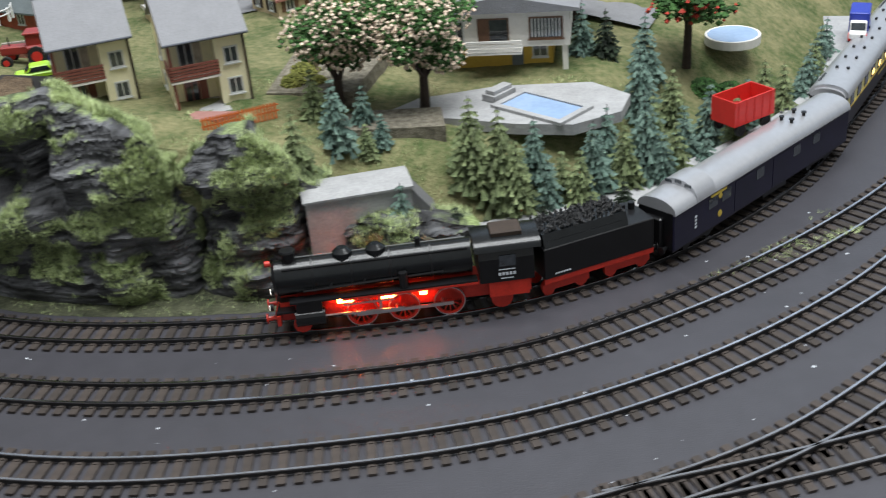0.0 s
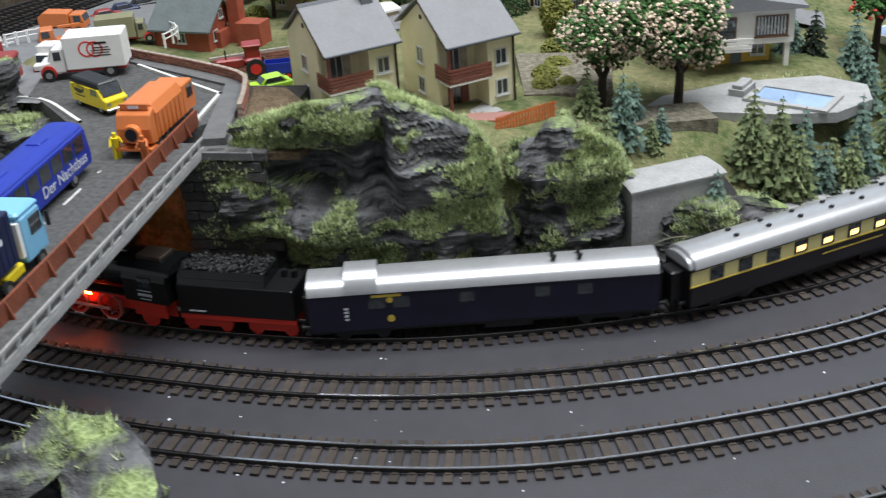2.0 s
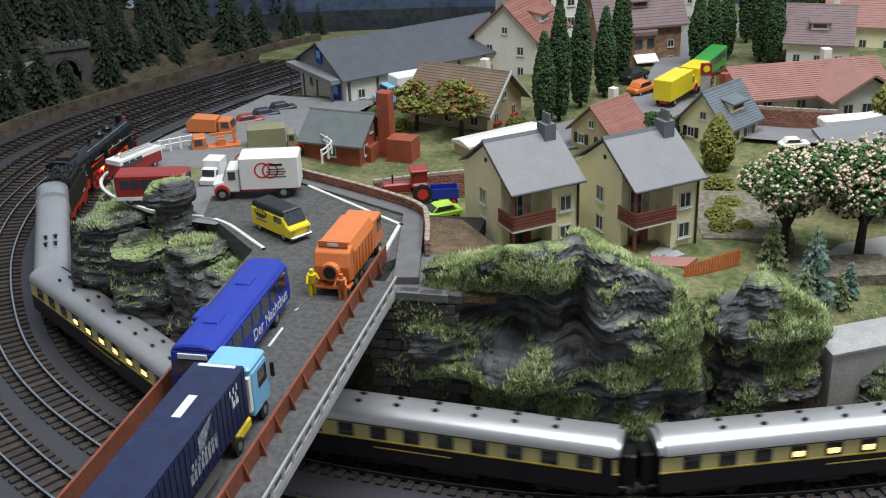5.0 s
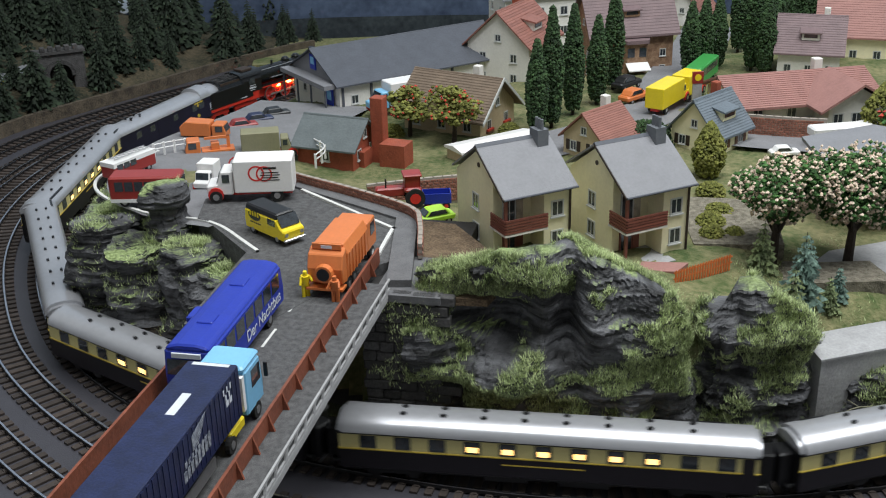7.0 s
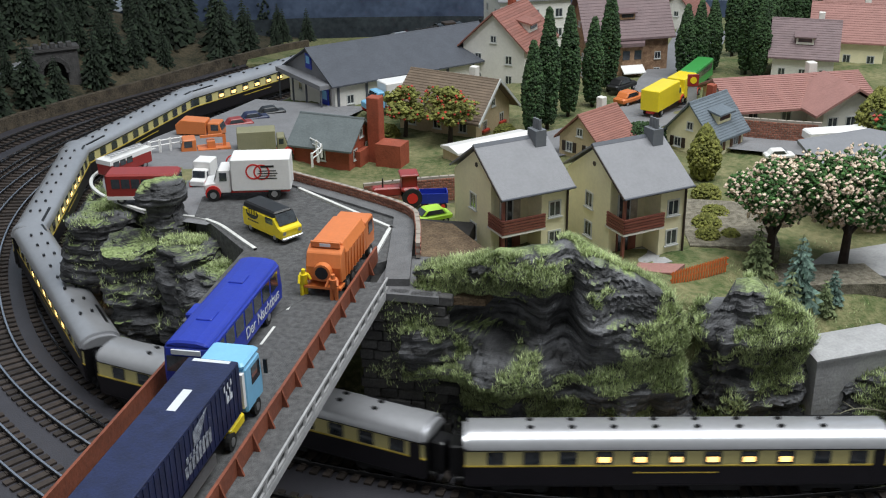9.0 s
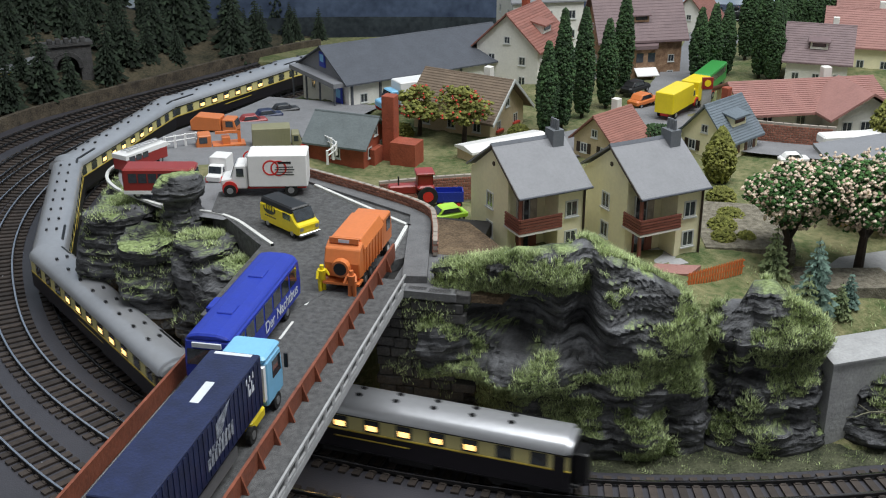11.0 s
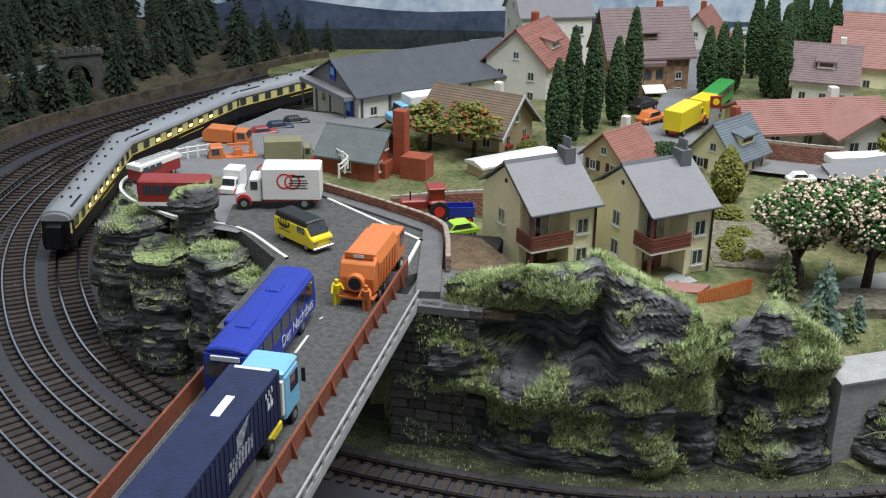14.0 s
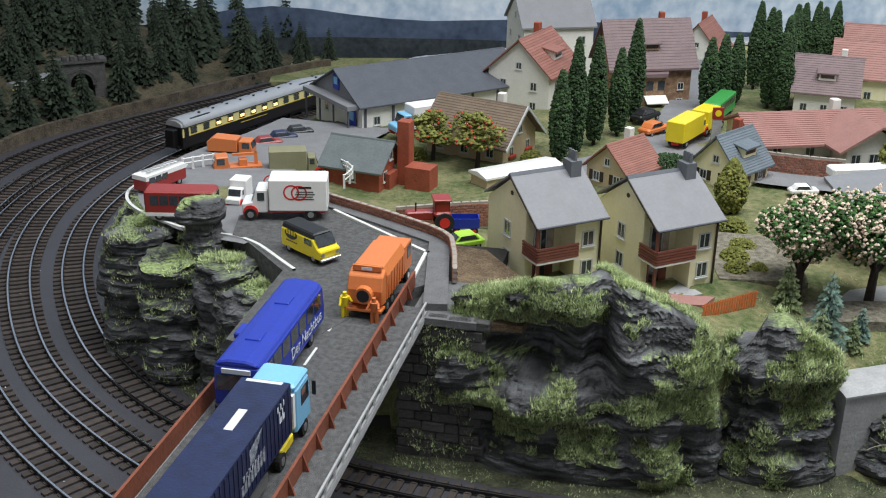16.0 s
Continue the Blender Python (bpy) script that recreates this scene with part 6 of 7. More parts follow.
def make_forest():
    """The wooded slope outside the curve, with its tunnel mouth."""
    b = Bag()
    n, rows = 0, 14
    ss = np.arange(0, HILL_FOOT.s[-1], 2.0)
    for s in ss:
        p, d = HILL_FOOT.at(s), HILL_FOOT.way(s)
        nn = np.array([-d[1], d[0]])
        for j in range(rows):
            q = p + nn * j * 4.5
            b.v.append((q[0], q[1], hill_z(j * 4.5, s / HILL_FOOT.s[-1]) + (noise.noise(Vector((q[0] * .12, q[1] * .12, 0))) * 1.6 if j else 0) - .1))
    for i in range(len(ss) - 1):
        for j in range(rows - 1):
            a = i * rows + j
            b.f.append((a, a + rows, a + rows + 1, a + 1))
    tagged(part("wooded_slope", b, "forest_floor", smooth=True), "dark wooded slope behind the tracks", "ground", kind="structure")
    b = Bag()
    for s in np.arange(34, HILL_FOOT.s[-1] - 2, 1.5):
        p, d = HILL_FOOT.at(s), HILL_FOOT.way(s)
        b.box(-.8, .8, -.3, .4, 0, 1.6, Matrix.Translation((p[0], p[1], 0)) @ pose(0, 0, 0, 0, 0, math.degrees(math.atan2(d[1], d[0]))))
    tagged(part("retaining_wall", b, "retaining"), "brown retaining wall at the foot of the slope", "wall", kind="structure")
    rng = random.Random(17)
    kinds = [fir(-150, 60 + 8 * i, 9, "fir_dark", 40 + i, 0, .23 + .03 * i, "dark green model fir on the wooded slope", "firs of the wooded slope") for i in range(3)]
    placed = []
    tries = 0
    while len(placed) < 135 and tries < 4000:
        tries += 1
        s, o = rng.uniform(18, HILL_FOOT.s[-1]), 1.5 + 34 * rng.random() ** 1.2
        p, d = HILL_FOOT.at(s), HILL_FOOT.way(s)
        q = p + np.array([-d[1], d[0]]) * o
        if min([99] + [(q[0] - a) ** 2 + (q[1] - c) ** 2 for a, c in placed]) < 6 or (q[0] + 83) ** 2 + (q[1] - 156) ** 2 < 22:
            continue
        placed.append((q[0], q[1]))
        sc = rng.uniform(.6, 1.3)
        copy_thing(kinds[rng.randrange(3)], at(q[0], q[1], hill_z(o, s / HILL_FOOT.s[-1]) - .2, rng.uniform(0, 360)) @ Matrix.Diagonal((sc, sc, sc, 1)))
    for k in kinds:
        for o in (*k.children_recursive, k):
            bpy.data.objects.remove(o)
    # tunnel mouth
    root = thing("tunnel_portal", small(at(-82.0, 155.0, 1.6, 22), .66), "dark stone tunnel mouth with a moulded crown", "tunnel portal", kind="structure")
    b = Bag()
    for i in range(11):
        a = math.pi * i / 10
        x, z = 2.6 * math.cos(a), 3.8 + 2.6 * math.sin(a)
        b.soft(-.42, .42, -.5, .5, -.45, .45, .06, Matrix.Translation((x, -.3, z)) @ pose(0, 0, 0, 0, 90 - math.degrees(a), 0))
    part("arch_ring", b, "stone", root)
    part("face", Bag().box(-5, -2.6, 0, 3, 0, 8).box(2.6, 5, 0, 3, 0, 8).prism([(-2.6, 8)] + [(2.6 * math.cos(math.pi * i / 12), 3.8 + 2.6 * math.sin(math.pi * i / 12)) for i in range(12, -1, -1)] + [(2.6, 8)], 0, 3, "y"), "stone", root)
    # near-black plate closing the arch: its colour stands in for the shade inside
    part("bore", Bag().box(-2.6, 2.6, 2.6, 2.9, 0, 6.6), "sleeper_dark", root)
    part("cornice", Bag().box(-5.4, 5.4, -.5, 3.2, 8, 8.6), "stone", root)
    for i in range(5):
        part("battlement", Bag().soft(-3.4 + 1.6 * i, -2.4 + 1.6 * i, -.4, .8, 8.6, 9.6, .1), "stone", root)
    # a yellow railcar waiting at the tunnel
    root = thing("railcar", at(-88.5, 156.5, .6, 62), "small yellow and grey railcar beside the tunnel", "railcar")
    part("body", Bag().soft(-5, 5, -1.4, 1.4, .8, 3.6, .2), "paint_yellow", root)
    part("roof", Bag().prism(roof_shape(1.45, 3.5, 4.2), -4.8, 4.8, "x"), "silver", root)
    glazing(root, -4, 4, 1.41, 2.2, 3.1, 5)
    bogie(root, 3)
    bogie(root, -3)


make_forest()

# ---- train ----
loco, loco_wheels = locomotive()
tend = tender()
van = luggage_van()
coaches = [passenger_coach(i % 3 != 1) for i in range(7)]


# ---- vehicles on the bridge and the road ----
container_truck(on_bridge(3.9, 4.2))
coach_bus(on_bridge(6.8, 12.7, 0, 1))
refuse_truck(on_bridge(3.5, 23.6, 0, -1))
p = BRIDGE @ Vector((4.85, 20.3, 0))
figure(at(p.x, p.y, p.z, 200), "paint_yellow", "toy workman in yellow behind the refuse lorry")
p = BRIDGE @ Vector((2.75, 19.9, 0))
figure(at(p.x, p.y, p.z, 160), "figure_orange", "toy workman in orange behind the refuse lorry")
delivery_van(at(-47.6, 77.4, 10.93, -50))
box_truck(at(-49.8, 85.3, 10.93, 178), "paint_white", "paint_white")
city_bus(small(at(-58.1, 87.0, 10.3, -4), .84), "paint_red", "red city bus with cream skirt", 6.6)
fire_engine(small(at(-61.6, 97.2, 9.2, 235), .72))
works_truck(small(at(-55.8, 105.6, 7.75, 192), .74), "paint_orange", False, "orange recovery lorry with a crane")
works_truck(small(at(-57.0, 112.0, 7.35, 350), .74), "paint_orange", True, "orange refuse lorry parked on the road")
box_truck(small(at(-50.2, 106.0, 7.35, 5), .8), "paint_olive", "paint_olive", label="olive drab box trailer with a white disc", logo=False)
box_truck(small(at(-54.2, 91.6, 9.7, -105), .62), "paint_white", "paint_white", length=4.6, label="small white lorry on the road", logo=False)
car(small(at(-54.0, 117.5, 6.6, 20), .85), "paint_red", "dark red car in the car park")
car(small(at(-52.6, 120.5, 6.3, 20), .85), "paint_navy", "dark blue car in the car park")
car(small(at(-51.0, 123.5, 6.0, 20), .85), "paint_black", "black car in the car park")
tractor(small(at(-38.2, 88.4, ground_z(-38.2, 88.4) + .1, 185), .95))
farm_cart(small(at(-35.4, 88.6, ground_z(-35.4, 88.6), 180), .68), "paint_blue", "blue farm cart loaded with sacks")
car(small(at(-36.0, 84.0, ground_z(-36.0, 84.0) + .15, 200), .9), "paint_lime", "lime green small car beside the house")
farm_cart(at(17.5, 77.0, 3.6, 35), "paint_crimson", "bright red tipper cart on black wheels", 2.3, 4.0, 1.7, "paint_black")
car(small(at(28.0, 86.4, 3.5, 70), .7), "paint_lime", "pale green car on the railway road")
box_truck(small(at(30.6, 93.4, 4.1, 250), .66), "paint_white", "paint_blue", label="blue and white lorry on the road", logo=False)
car(at(-12.4, 118.2, ground_z(-12.4, 118.2) + .3, 40), "paint_orange", "orange estate car in the street")
car(at(-12.0, 123.5, ground_z(-12, 123.5) + .3, 40), "paint_black", "dark car at the kerb")
t = box_truck(small(at(-9.8, 114.0, ground_z(-9.4, 114) + .3, 52), .84), "paint_yellow", "paint_yellow", length=8.4, label="yellow box lorry in the street", logo=False)
t = box_truck(small(at(-6.2, 119.0, ground_z(-5.6, 119.5) + .3, 52), .84), "paint_yellow", "paint_yellow", length=6.0, label="yellow box trailer in the street", logo=False)
city_bus(small(at(-3.0, 125.6, ground_z(-2.2, 126) + .1, 58), .8), "paint_green", "plain green town bus in the street", 9.0, "paint_green")
box_truck(at(-37.0, 124.0, ground_z(-37, 124) + .2, 205), "paint_sky", "paint_white", length=8.0, label="blue lorry with a white box beside the market", logo=False)
car(at(12.0, 109.0, ground_z(12, 109) + .2, 10), "paint_yellow", "yellow car beside the bungalow")
car(small(at(-3.0, 98.4, ground_z(-3, 98.4) + .2, 0), .72), "paint_white", "white car behind the houses")

# ---- houses ----
semi_house(-31.4, 76.0, 8.2, 22.0)
semi_house(-22.9, 75.3, 8.2, 22.0)
mk = gable_house("market_hall", -36.6, 137.6, 5.2, 29, 27, 13.5, 3.9, 7.3, "plaster_white", "slate_dark", "long white market hall with a dark grey roof", 6, None, .7, scale=0.86)
part("entrance_canopy", Bag().box(-15.6, -13.4, -6.6, 6.6, 3.3, 3.9), "slate", mk)
for y in (-6.2, -2, 2, 6.2):
    part("canopy_post", Bag().box(-15.4, -15.2, y - .1, y + .1, -.6, 3.3), "slate_dark", mk)
part("gable_board", Bag().prism([(-6.9, 3.9), (6.9, 3.9), (0, 7.2)], -13.75, -13.6, "x"), "slate", mk)
for y, z, s in ((-.2, 4.7, 1.0), (-4.6, .6, 1.2)):
    sg = part("sign_board", Bag().box(-13.95, -13.78, y - s * .8, y + s * .8, z, z + 2 * s), "paint_blue", mk)
    part("sign_field", Bag().box(-13.98, -13.95, y - s * .5, y + s * .5, z + .7 * s, z + 1.7 * s), "paint_sky", sg)
for i in range(7):
    part("wall_post", Bag().box(-13.2 + 4.3 * i, -12.9 + 4.3 * i, -6.95, -6.7, 0, 3.9), "slate_dark", mk)
sh = gable_house("brick_shed", -43.8, 106.8, 6.4, -26, 6.8, 6.2, 2.7, 5.0, "brick_red", "slate_green", "red brick shed with a green-grey roof", 1, None, .6, scale=0.86)
part("chimney", Bag().soft(3.9, 5.4, .6, 2.0, -.8, 7.4, .08), "brick_red", sh)
part("yard_wall", Bag().box(5.4, 8.4, -.6, 1.8, -.8, 2.6).box(3.4, 4.0, -1.6, .6, -.8, 1.8), "brick_red", sh)
ch = gable_house("chalet", -31.2, 117.4, 6.0, -36, 10.5, 8.0, 3.0, 6.4, "plaster_beige", "roof_brown", "beige chalet with a brown roof and flower boxes", 3, "plaster_white", .9, scale=0.88)
part("cross_gable", Bag().prism([(-1.8, 3.0), (1.8, 3.0), (0, 4.8)], -5.4, -1.0, "y"), "plaster_beige", ch)
for sg in (-1, 1):
    part("cross_roof", Bag().prism([(sg * 2.3, 2.7), (0, 5.1), (0, 4.85), (sg * 2.1, 2.6)], -5.6, -.6, "y"), "window_frame", ch)
for y in (-2, 2):
    fb = part("flower_box", Bag().box(5.28, 5.6, y - .7, y + .7, .55, .85), "wood_brown", ch)
    part("flowers", Bag().box(5.3, 5.62, y - .68, y + .68, .85, 1.05), "fruit", fb)
for sg in (-1, 1):
    part("barge_board", Bag().prism([(sg * 4.95, 2.1), (0, 6.35), (0, 6.75), (sg * 4.95, 2.5)], 6.15, 6.3, "x"), "window_frame", ch)
gable_house("town_house", -22.6, 139.4, 5.0, 58, 10, 9, 6.0, 10.2, "plaster_white", "roof_red", "tall white town house with a red roof", 2, "brick_red", .6, 2, True, scale=0.9)
gable_house("town_house", -17.5, 160, 3.0, 8, 10, 9, 9, 12.8, "plaster_white", "slate", "tall pale town house with a grey roof", 3, "brick_red", .4, 3)
vl = gable_house("brick_villa", -9.6, 136.5, 6.0, 8, 14, 9, 8.4, 14.6, "brick_tan", "roof_maroon", "large brick villa under a maroon hipped roof", 4, "brick_red", .9, 2, True, roof_t=.3, scale=0.72)
bv = part("bay", Bag().prism([(-2.6, -4.5), (-1.6, -6.4), (1.6, -6.4), (2.6, -4.5)], -.5, 6.4, "z"), "brick_tan", vl)
part("bay_roof", Bag().prism([(-3.0, -4.4), (-1.9, -6.9), (1.9, -6.9), (3.0, -4.4)], 6.4, 7.0, "z"), "roof_maroon", vl)
for x in (-1.0, 1.0):
    part("bay_window", Bag().box(x - .6, x + .6, -6.47, -6.4, 4.2, 5.7), "glass", bv)
part("awning", Bag().prism([(-6.4, 3.3), (-8.2, 2.4), (-8.2, 2.25), (-6.4, 3.1)], -1.9, 1.9, "x"), "paint_white", vl)
tr = part("terrace_rail", Bag().box(-4.5, 4.5, -8.7, -8.5, 1.3, 1.5).box(-4.5, 4.5, -8.7, -8.5, -.3, .2), "plaster_beige", vl)
for i in range(16):
    part("baluster", Bag().tube((-4.3 + .57 * i, -8.6, .2), (-4.3 + .57 * i, -8.6, 1.3), .13, n=6), "plaster_beige", tr)
gable_house("cottage", -19.0, 103.2, 7.1, 40, 6.2, 6.0, 2.7, 5.5, "plaster_beige", "roof_red", "small beige cottage with a red tiled roof", 2, "plaster_white", .5, shutters=True, scale=0.8)
gable_house("cottage", -8.6, 103.0, 7.3, 40, 6.6, 6.2, 2.9, 6.4, "plaster_yellow", "slate_blue", "cream cottage with a blue-grey roof and dormer", 2, "brick_red", .6, dormer=True, shutters=True, scale=0.8)
bg = gable_house("bungalow", 2.0, 111.5, 7.6, 6, 14, 8.5, 2.6, 4.3, "plaster_white", "roof_pink", "white bungalow with a wide pink tiled roof", 4, "plaster_white", .9)
part("front_wing", Bag().box(.5, 6.5, -7.4, -4.2, -1, 2.7).prism([(.5, 2.7), (6.5, 2.7), (3.5, 4.5)], -7.4, -3, "y"), "plaster_white", bg)
for sg in (-1, 1):
    part("wing_roof", Bag().prism([(3.5 + sg * 4.2, 2.3), (3.5, 4.75), (3.5, 5.0), (3.5 + sg * 4.2, 2.55)], -8.2, -1, "y"), "roof_pink", bg)
for x in (1.5, 3.4, 5.2):
    window(bg, 1.1, 1.3, at(x, -7.4, .8))
gable_house("villa", 10.0, 127.4, 7.6, -22, 9, 8, 4.4, 8.8, "plaster_white", "roof_maroon", "white house with a dark red roof and wide dormer", 3, "plaster_white", .7, 1, True, scale=0.74)
gable_house("villa", 17.5, 133, 7.6, -22, 10, 8, 4.6, 8.8, "plaster_yellow", "roof_pink", "cream house with a pink roof", 3, "plaster_white", .7, 1, scale=0.8)
gable_house("villa", 25, 148, 6.4, -20, 10, 8, 4.6, 9, "plaster_yellow", "roof_pink", "cream house with a pale red roof", 3, "plaster_white", .7, 1, scale=0.8)
gable_house("villa", 6, 164, 3.6, 60, 9, 8, 5, 9.5, "plaster_white", "roof_red", "white house behind the poplars", 2, "brick_red", .6, 2, scale=0.8)
make_brick_wall([(-5.2, 105.0), (-1.0, 103.2), (2.4, 102.0)], lambda u: 7.9, 2.0, "brick walls")
make_brick_wall([(-37.5, 72.5), (-37.3, 76.5), (-37.8, 79.6), (-41.7, 83.8), (-46.8, 88.4), (-48.6, 91)], lambda u: 10.9, 0.9, "brick walls")
make_brick_wall([(-41.0, 90.2), (-36, 91.2), (-32.5, 91.6)], lambda u: 7.6, 2.2, "brick walls")


def pool_villa():
    root = thing("modern_villa", at(1.2, 86.6, 6.4, -6), "white and ochre split-level villa with a grey flat roof", "house")
    part("lower_wall", Bag().box(-4.6, 3.4, -1.6, 3, -1.5, 2.3), "wall_ochre", root)
    part("upper_wall", Bag().box(-5, 4.8, -3.2, 3.2, 2.3, 5.2), "plaster_white", root)
    part("roof", Bag().prism([(-6, 5.2), (5.6, 5.2), (5.6, 5.4), (-.2, 6.5), (-6, 5.5)], -4.0, 4.0, "y"), "slate", root)
    part("pillar", Bag().box(4.2, 4.6, -3.0, -2.6, -.5, 2.3), "plaster_white", root)
    part("door", Bag().box(.2, 1.1, -1.68, -1.6, 0, 2.1), "slate_green", root)
    window(root, 1.2, 1.1, at(2.4, -1.6, .9))
    w = window(root, 2.6, 1.7, at(3.0, -3.2, 2.9), "wood_brown", False)
    for i in range(9):
        part("grille", Bag().box(-1.1 + .26 * i, -1.0 + .26 * i, -.06, 0, .15, 1.6), "window_frame", w)
    w = window(root, 2.4, 1.9, at(-1.0, -3.2, 2.7), "wood_brown", False)
    part("shutter", Bag().box(-1.1, -.3, -.1, 0, .1, 1.8), "wood_brown", w)
    window(root, 1.1, 1.9, at(-3.8, -3.2, 2.6))
    part("balcony", Bag().box(-3.0, 1.2, -4.4, -3.2, 2.1, 2.3), "plaster_white", root)
    for k in range(3):
        part("balcony_board", Bag().box(-3.0, 1.2, -4.45, -4.35, 2.4 + .3 * k, 2.6 + .3 * k), "plaster_white", root)


pool_villa()
patch("pool_terrace", [(-9, 76.5), (-6, 79.5), (0, 81), (7, 80.5), (9.5, 77.5), (8.5, 74.4), (5, 72.6), (1, 73.4), (-3.5, 75.2)], "concrete", 6.55, "pale paved pool terrace", .8)
pl = thing("swimming_pool", at(3.0, 76.0, 6.56, -42), "blue swimming pool with a pale stone rim", "pool")
part("rim", Bag().box(-3.2, 3.2, -1.9, -1.4, 0, .22).box(-3.2, 3.2, 1.4, 1.9, 0, .22).box(-3.2, -2.7, -1.4, 1.4, 0, .22).box(2.7, 3.2, -1.4, 1.4, 0, .22), "concrete", pl)
part("water", Bag().box(-2.7, 2.7, -1.4, 1.4, 0, .1), "pool_water", pl)
part("step_block", Bag().box(-4.6, -3.4, -1.2, 1.2, 0, .5).box(-4.4, -3.6, -1.0, 1.0, .5, .8), "concrete", pl)
pl = thing("round_pool", small(at(19.9, 92.6, 4.6), .72), "round above-ground pool with pale blue water", "pool")
part("rim", Bag().tube((0, 0, 0), (0, 0, 1.0), 3.2, n=24), "plaster_white", pl)
part("water", Bag().tube((0, 0, 1.0), (0, 0, 1.02), 2.9, n=24), "pool_water", pl)
bk = thing("concrete_shelter", at(-9.6, 65.9, 0, 13), "plain grey concrete box at the foot of the rock", "building")
part("wall", Bag().box(-3.4, 3.4, -1.5, 1.5, 0, 6.1), "concrete", bk)
part("roof_slab", Bag().prism([(-1.65, 6.1), (1.65, 6.1), (1.65, 6.25), (.9, 6.42), (-.9, 6.42), (-1.65, 6.25)], -3.55, 3.55, "x"), "concrete", bk)
part("end_slope", Bag().prism([(3.4, 0), (5.6, 0), (5.2, 3.6), (3.4, 6.0)], -1.4, 1.4, "y"), "paving", bk)
tb = thing("long_shed", at(-28.8, 106.2, 5.3, 27), "long low shed with a white roof", "building")
part("roof", Bag().prism([(-1.6, 2.4), (1.6, 2.4), (1.6, 2.6), (0, 2.9), (-1.6, 2.6)], -4.6, 4.6, "x"), "paint_white", tb)
part("wall", Bag().box(-4.4, 4.4, -1.4, 1.4, -.5, 2.4), "plaster_beige", tb)
bt = thing("boat", at(2.6, 100.4, 8.2, 5), "white motor boat on a trailer", "boat")
part("hull", Bag().prism([(-2.6, 1.6), (2.2, 1.6), (3.2, 1.75), (2.4, .8), (-2.6, .7)], -.85, .85, "y"), "paint_white", bt, bevel=.15)
part("trailer", Bag().box(-2.4, 2.6, -.5, .5, .4, .6), "steel", bt)
wheels(bt, (-.6,), .9, .35)
sg = thing("petrol_sign", small(at(-7.0, 113.4, ground_z(-7, 113.4)), .7), "red and yellow petrol station sign on a post", "sign")
part("post", Bag().box(-.7, .7, -.15, .15, 0, 4.0), "concrete", sg)
part("panel", Bag().box(-.8, .8, -.22, .22, 4.0, 5.7), "paint_red", sg)
part("emblem", Bag().tube((0, -.28, 4.9), (0, -.2, 4.9), .5, n=14), "paint_yellow", sg)


def fence(x0, y0, x1, y1, z0, z1):
    l, a = math.hypot(x1 - x0, y1 - y0), math.degrees(math.atan2(y1 - y0, x1 - x0))
    root = thing("picket_fence", at(x0, y0, z0, a), "orange wooden picket fence on the slope", "fence", "orange fences")
    dz = (z1 - z0) / l
    part("rail", Bag().prism([(0, .3), (l, .3 + dz * l), (l, .4 + dz * l), (0, .4)], -.04, .04, "y").prism([(0, .75), (l, .75 + dz * l), (l, .85 + dz * l), (0, .85)], -.04, .04, "y"), "fence_orange", root)
    for i in range(int(l / .26)):
        x = .13 + .26 * i
        part("picket", Bag().prism([(x - .08, -.2 + dz * x), (x + .08, -.2 + dz * x), (x + .08, .95 + dz * x), (x, 1.05 + dz * x), (x - .08, .95 + dz * x)], -.08, -.04, "y"), "fence_orange", root)


fence(-20.3, 71.2, -15.4, 74.0, 8.4, 8.2)
fence(-34.8, 76.6, -33.0, 75.9, 9.0, 9.0)
patch("garden_path", [(-22.4, 73.4), (-19.6, 73.0), (-18.4, 74.4), (-21.6, 75.0)], "roof_pink", 8.5, "pink paved garden path", .3)
patch("gravel_bed", [(-17.0, 78), (-10.5, 77.0), (-8.5, 86), (-16, 88)], "gravel", 8.35, "gravel slope beside the houses", 1.4)
patch("gravel_bed", [(-11.8, 73.2), (-3.8, 72.8), (-4.2, 76.4), (-8.5, 76.6), (-11.6, 77.4)], "gravel", 7.0, "gravel ground under the blossom trees", 1.2)

# ---- trees ----
leafy(-11.5, 76.6, 8.8, 3, "blossoming tree with pale pink flowers", "foliage", "blossom", 2900, (3.1, 3.1, 3.2), .30, .19, 1500, 7.0, 7, .145)
leafy(-5.4, 77.4, 8.8, 4, "blossoming tree with pale pink flowers", "foliage", "blossom", 3300, (3.4, 3.4, 3.2), .32, .19, 1600, 6.6, 7, .145)
leafy(-32.3, 110.2, 6.0, 6, "small fruit tree with red fruits", "foliage_olive", "fruit", 700, (2.4, 2.4, 1.7), .36, .25, 110, None, 7, .14)
leafy(-36.6, 113.6, 5.4, 7, "small fruit tree with red fruits", "foliage_olive", "fruit", 600, (2.2, 2.2, 1.6), .36, .25, 80, None, 7, .14)
leafy(15.4, 88.6, 8.6, 8, "green tree with red and white blossoms", "foliage", "fruit", 1400, (3.4, 3.4, 2.4), .48, .27, 220, 4.2, 8, .2)
leafy(6.5, 92, 8.0, 9, "green tree with red blossoms behind the villa", "foliage", "fruit", 900, (3.0, 3.0, 2.2), .48, .27, 120, None, 8, .2)
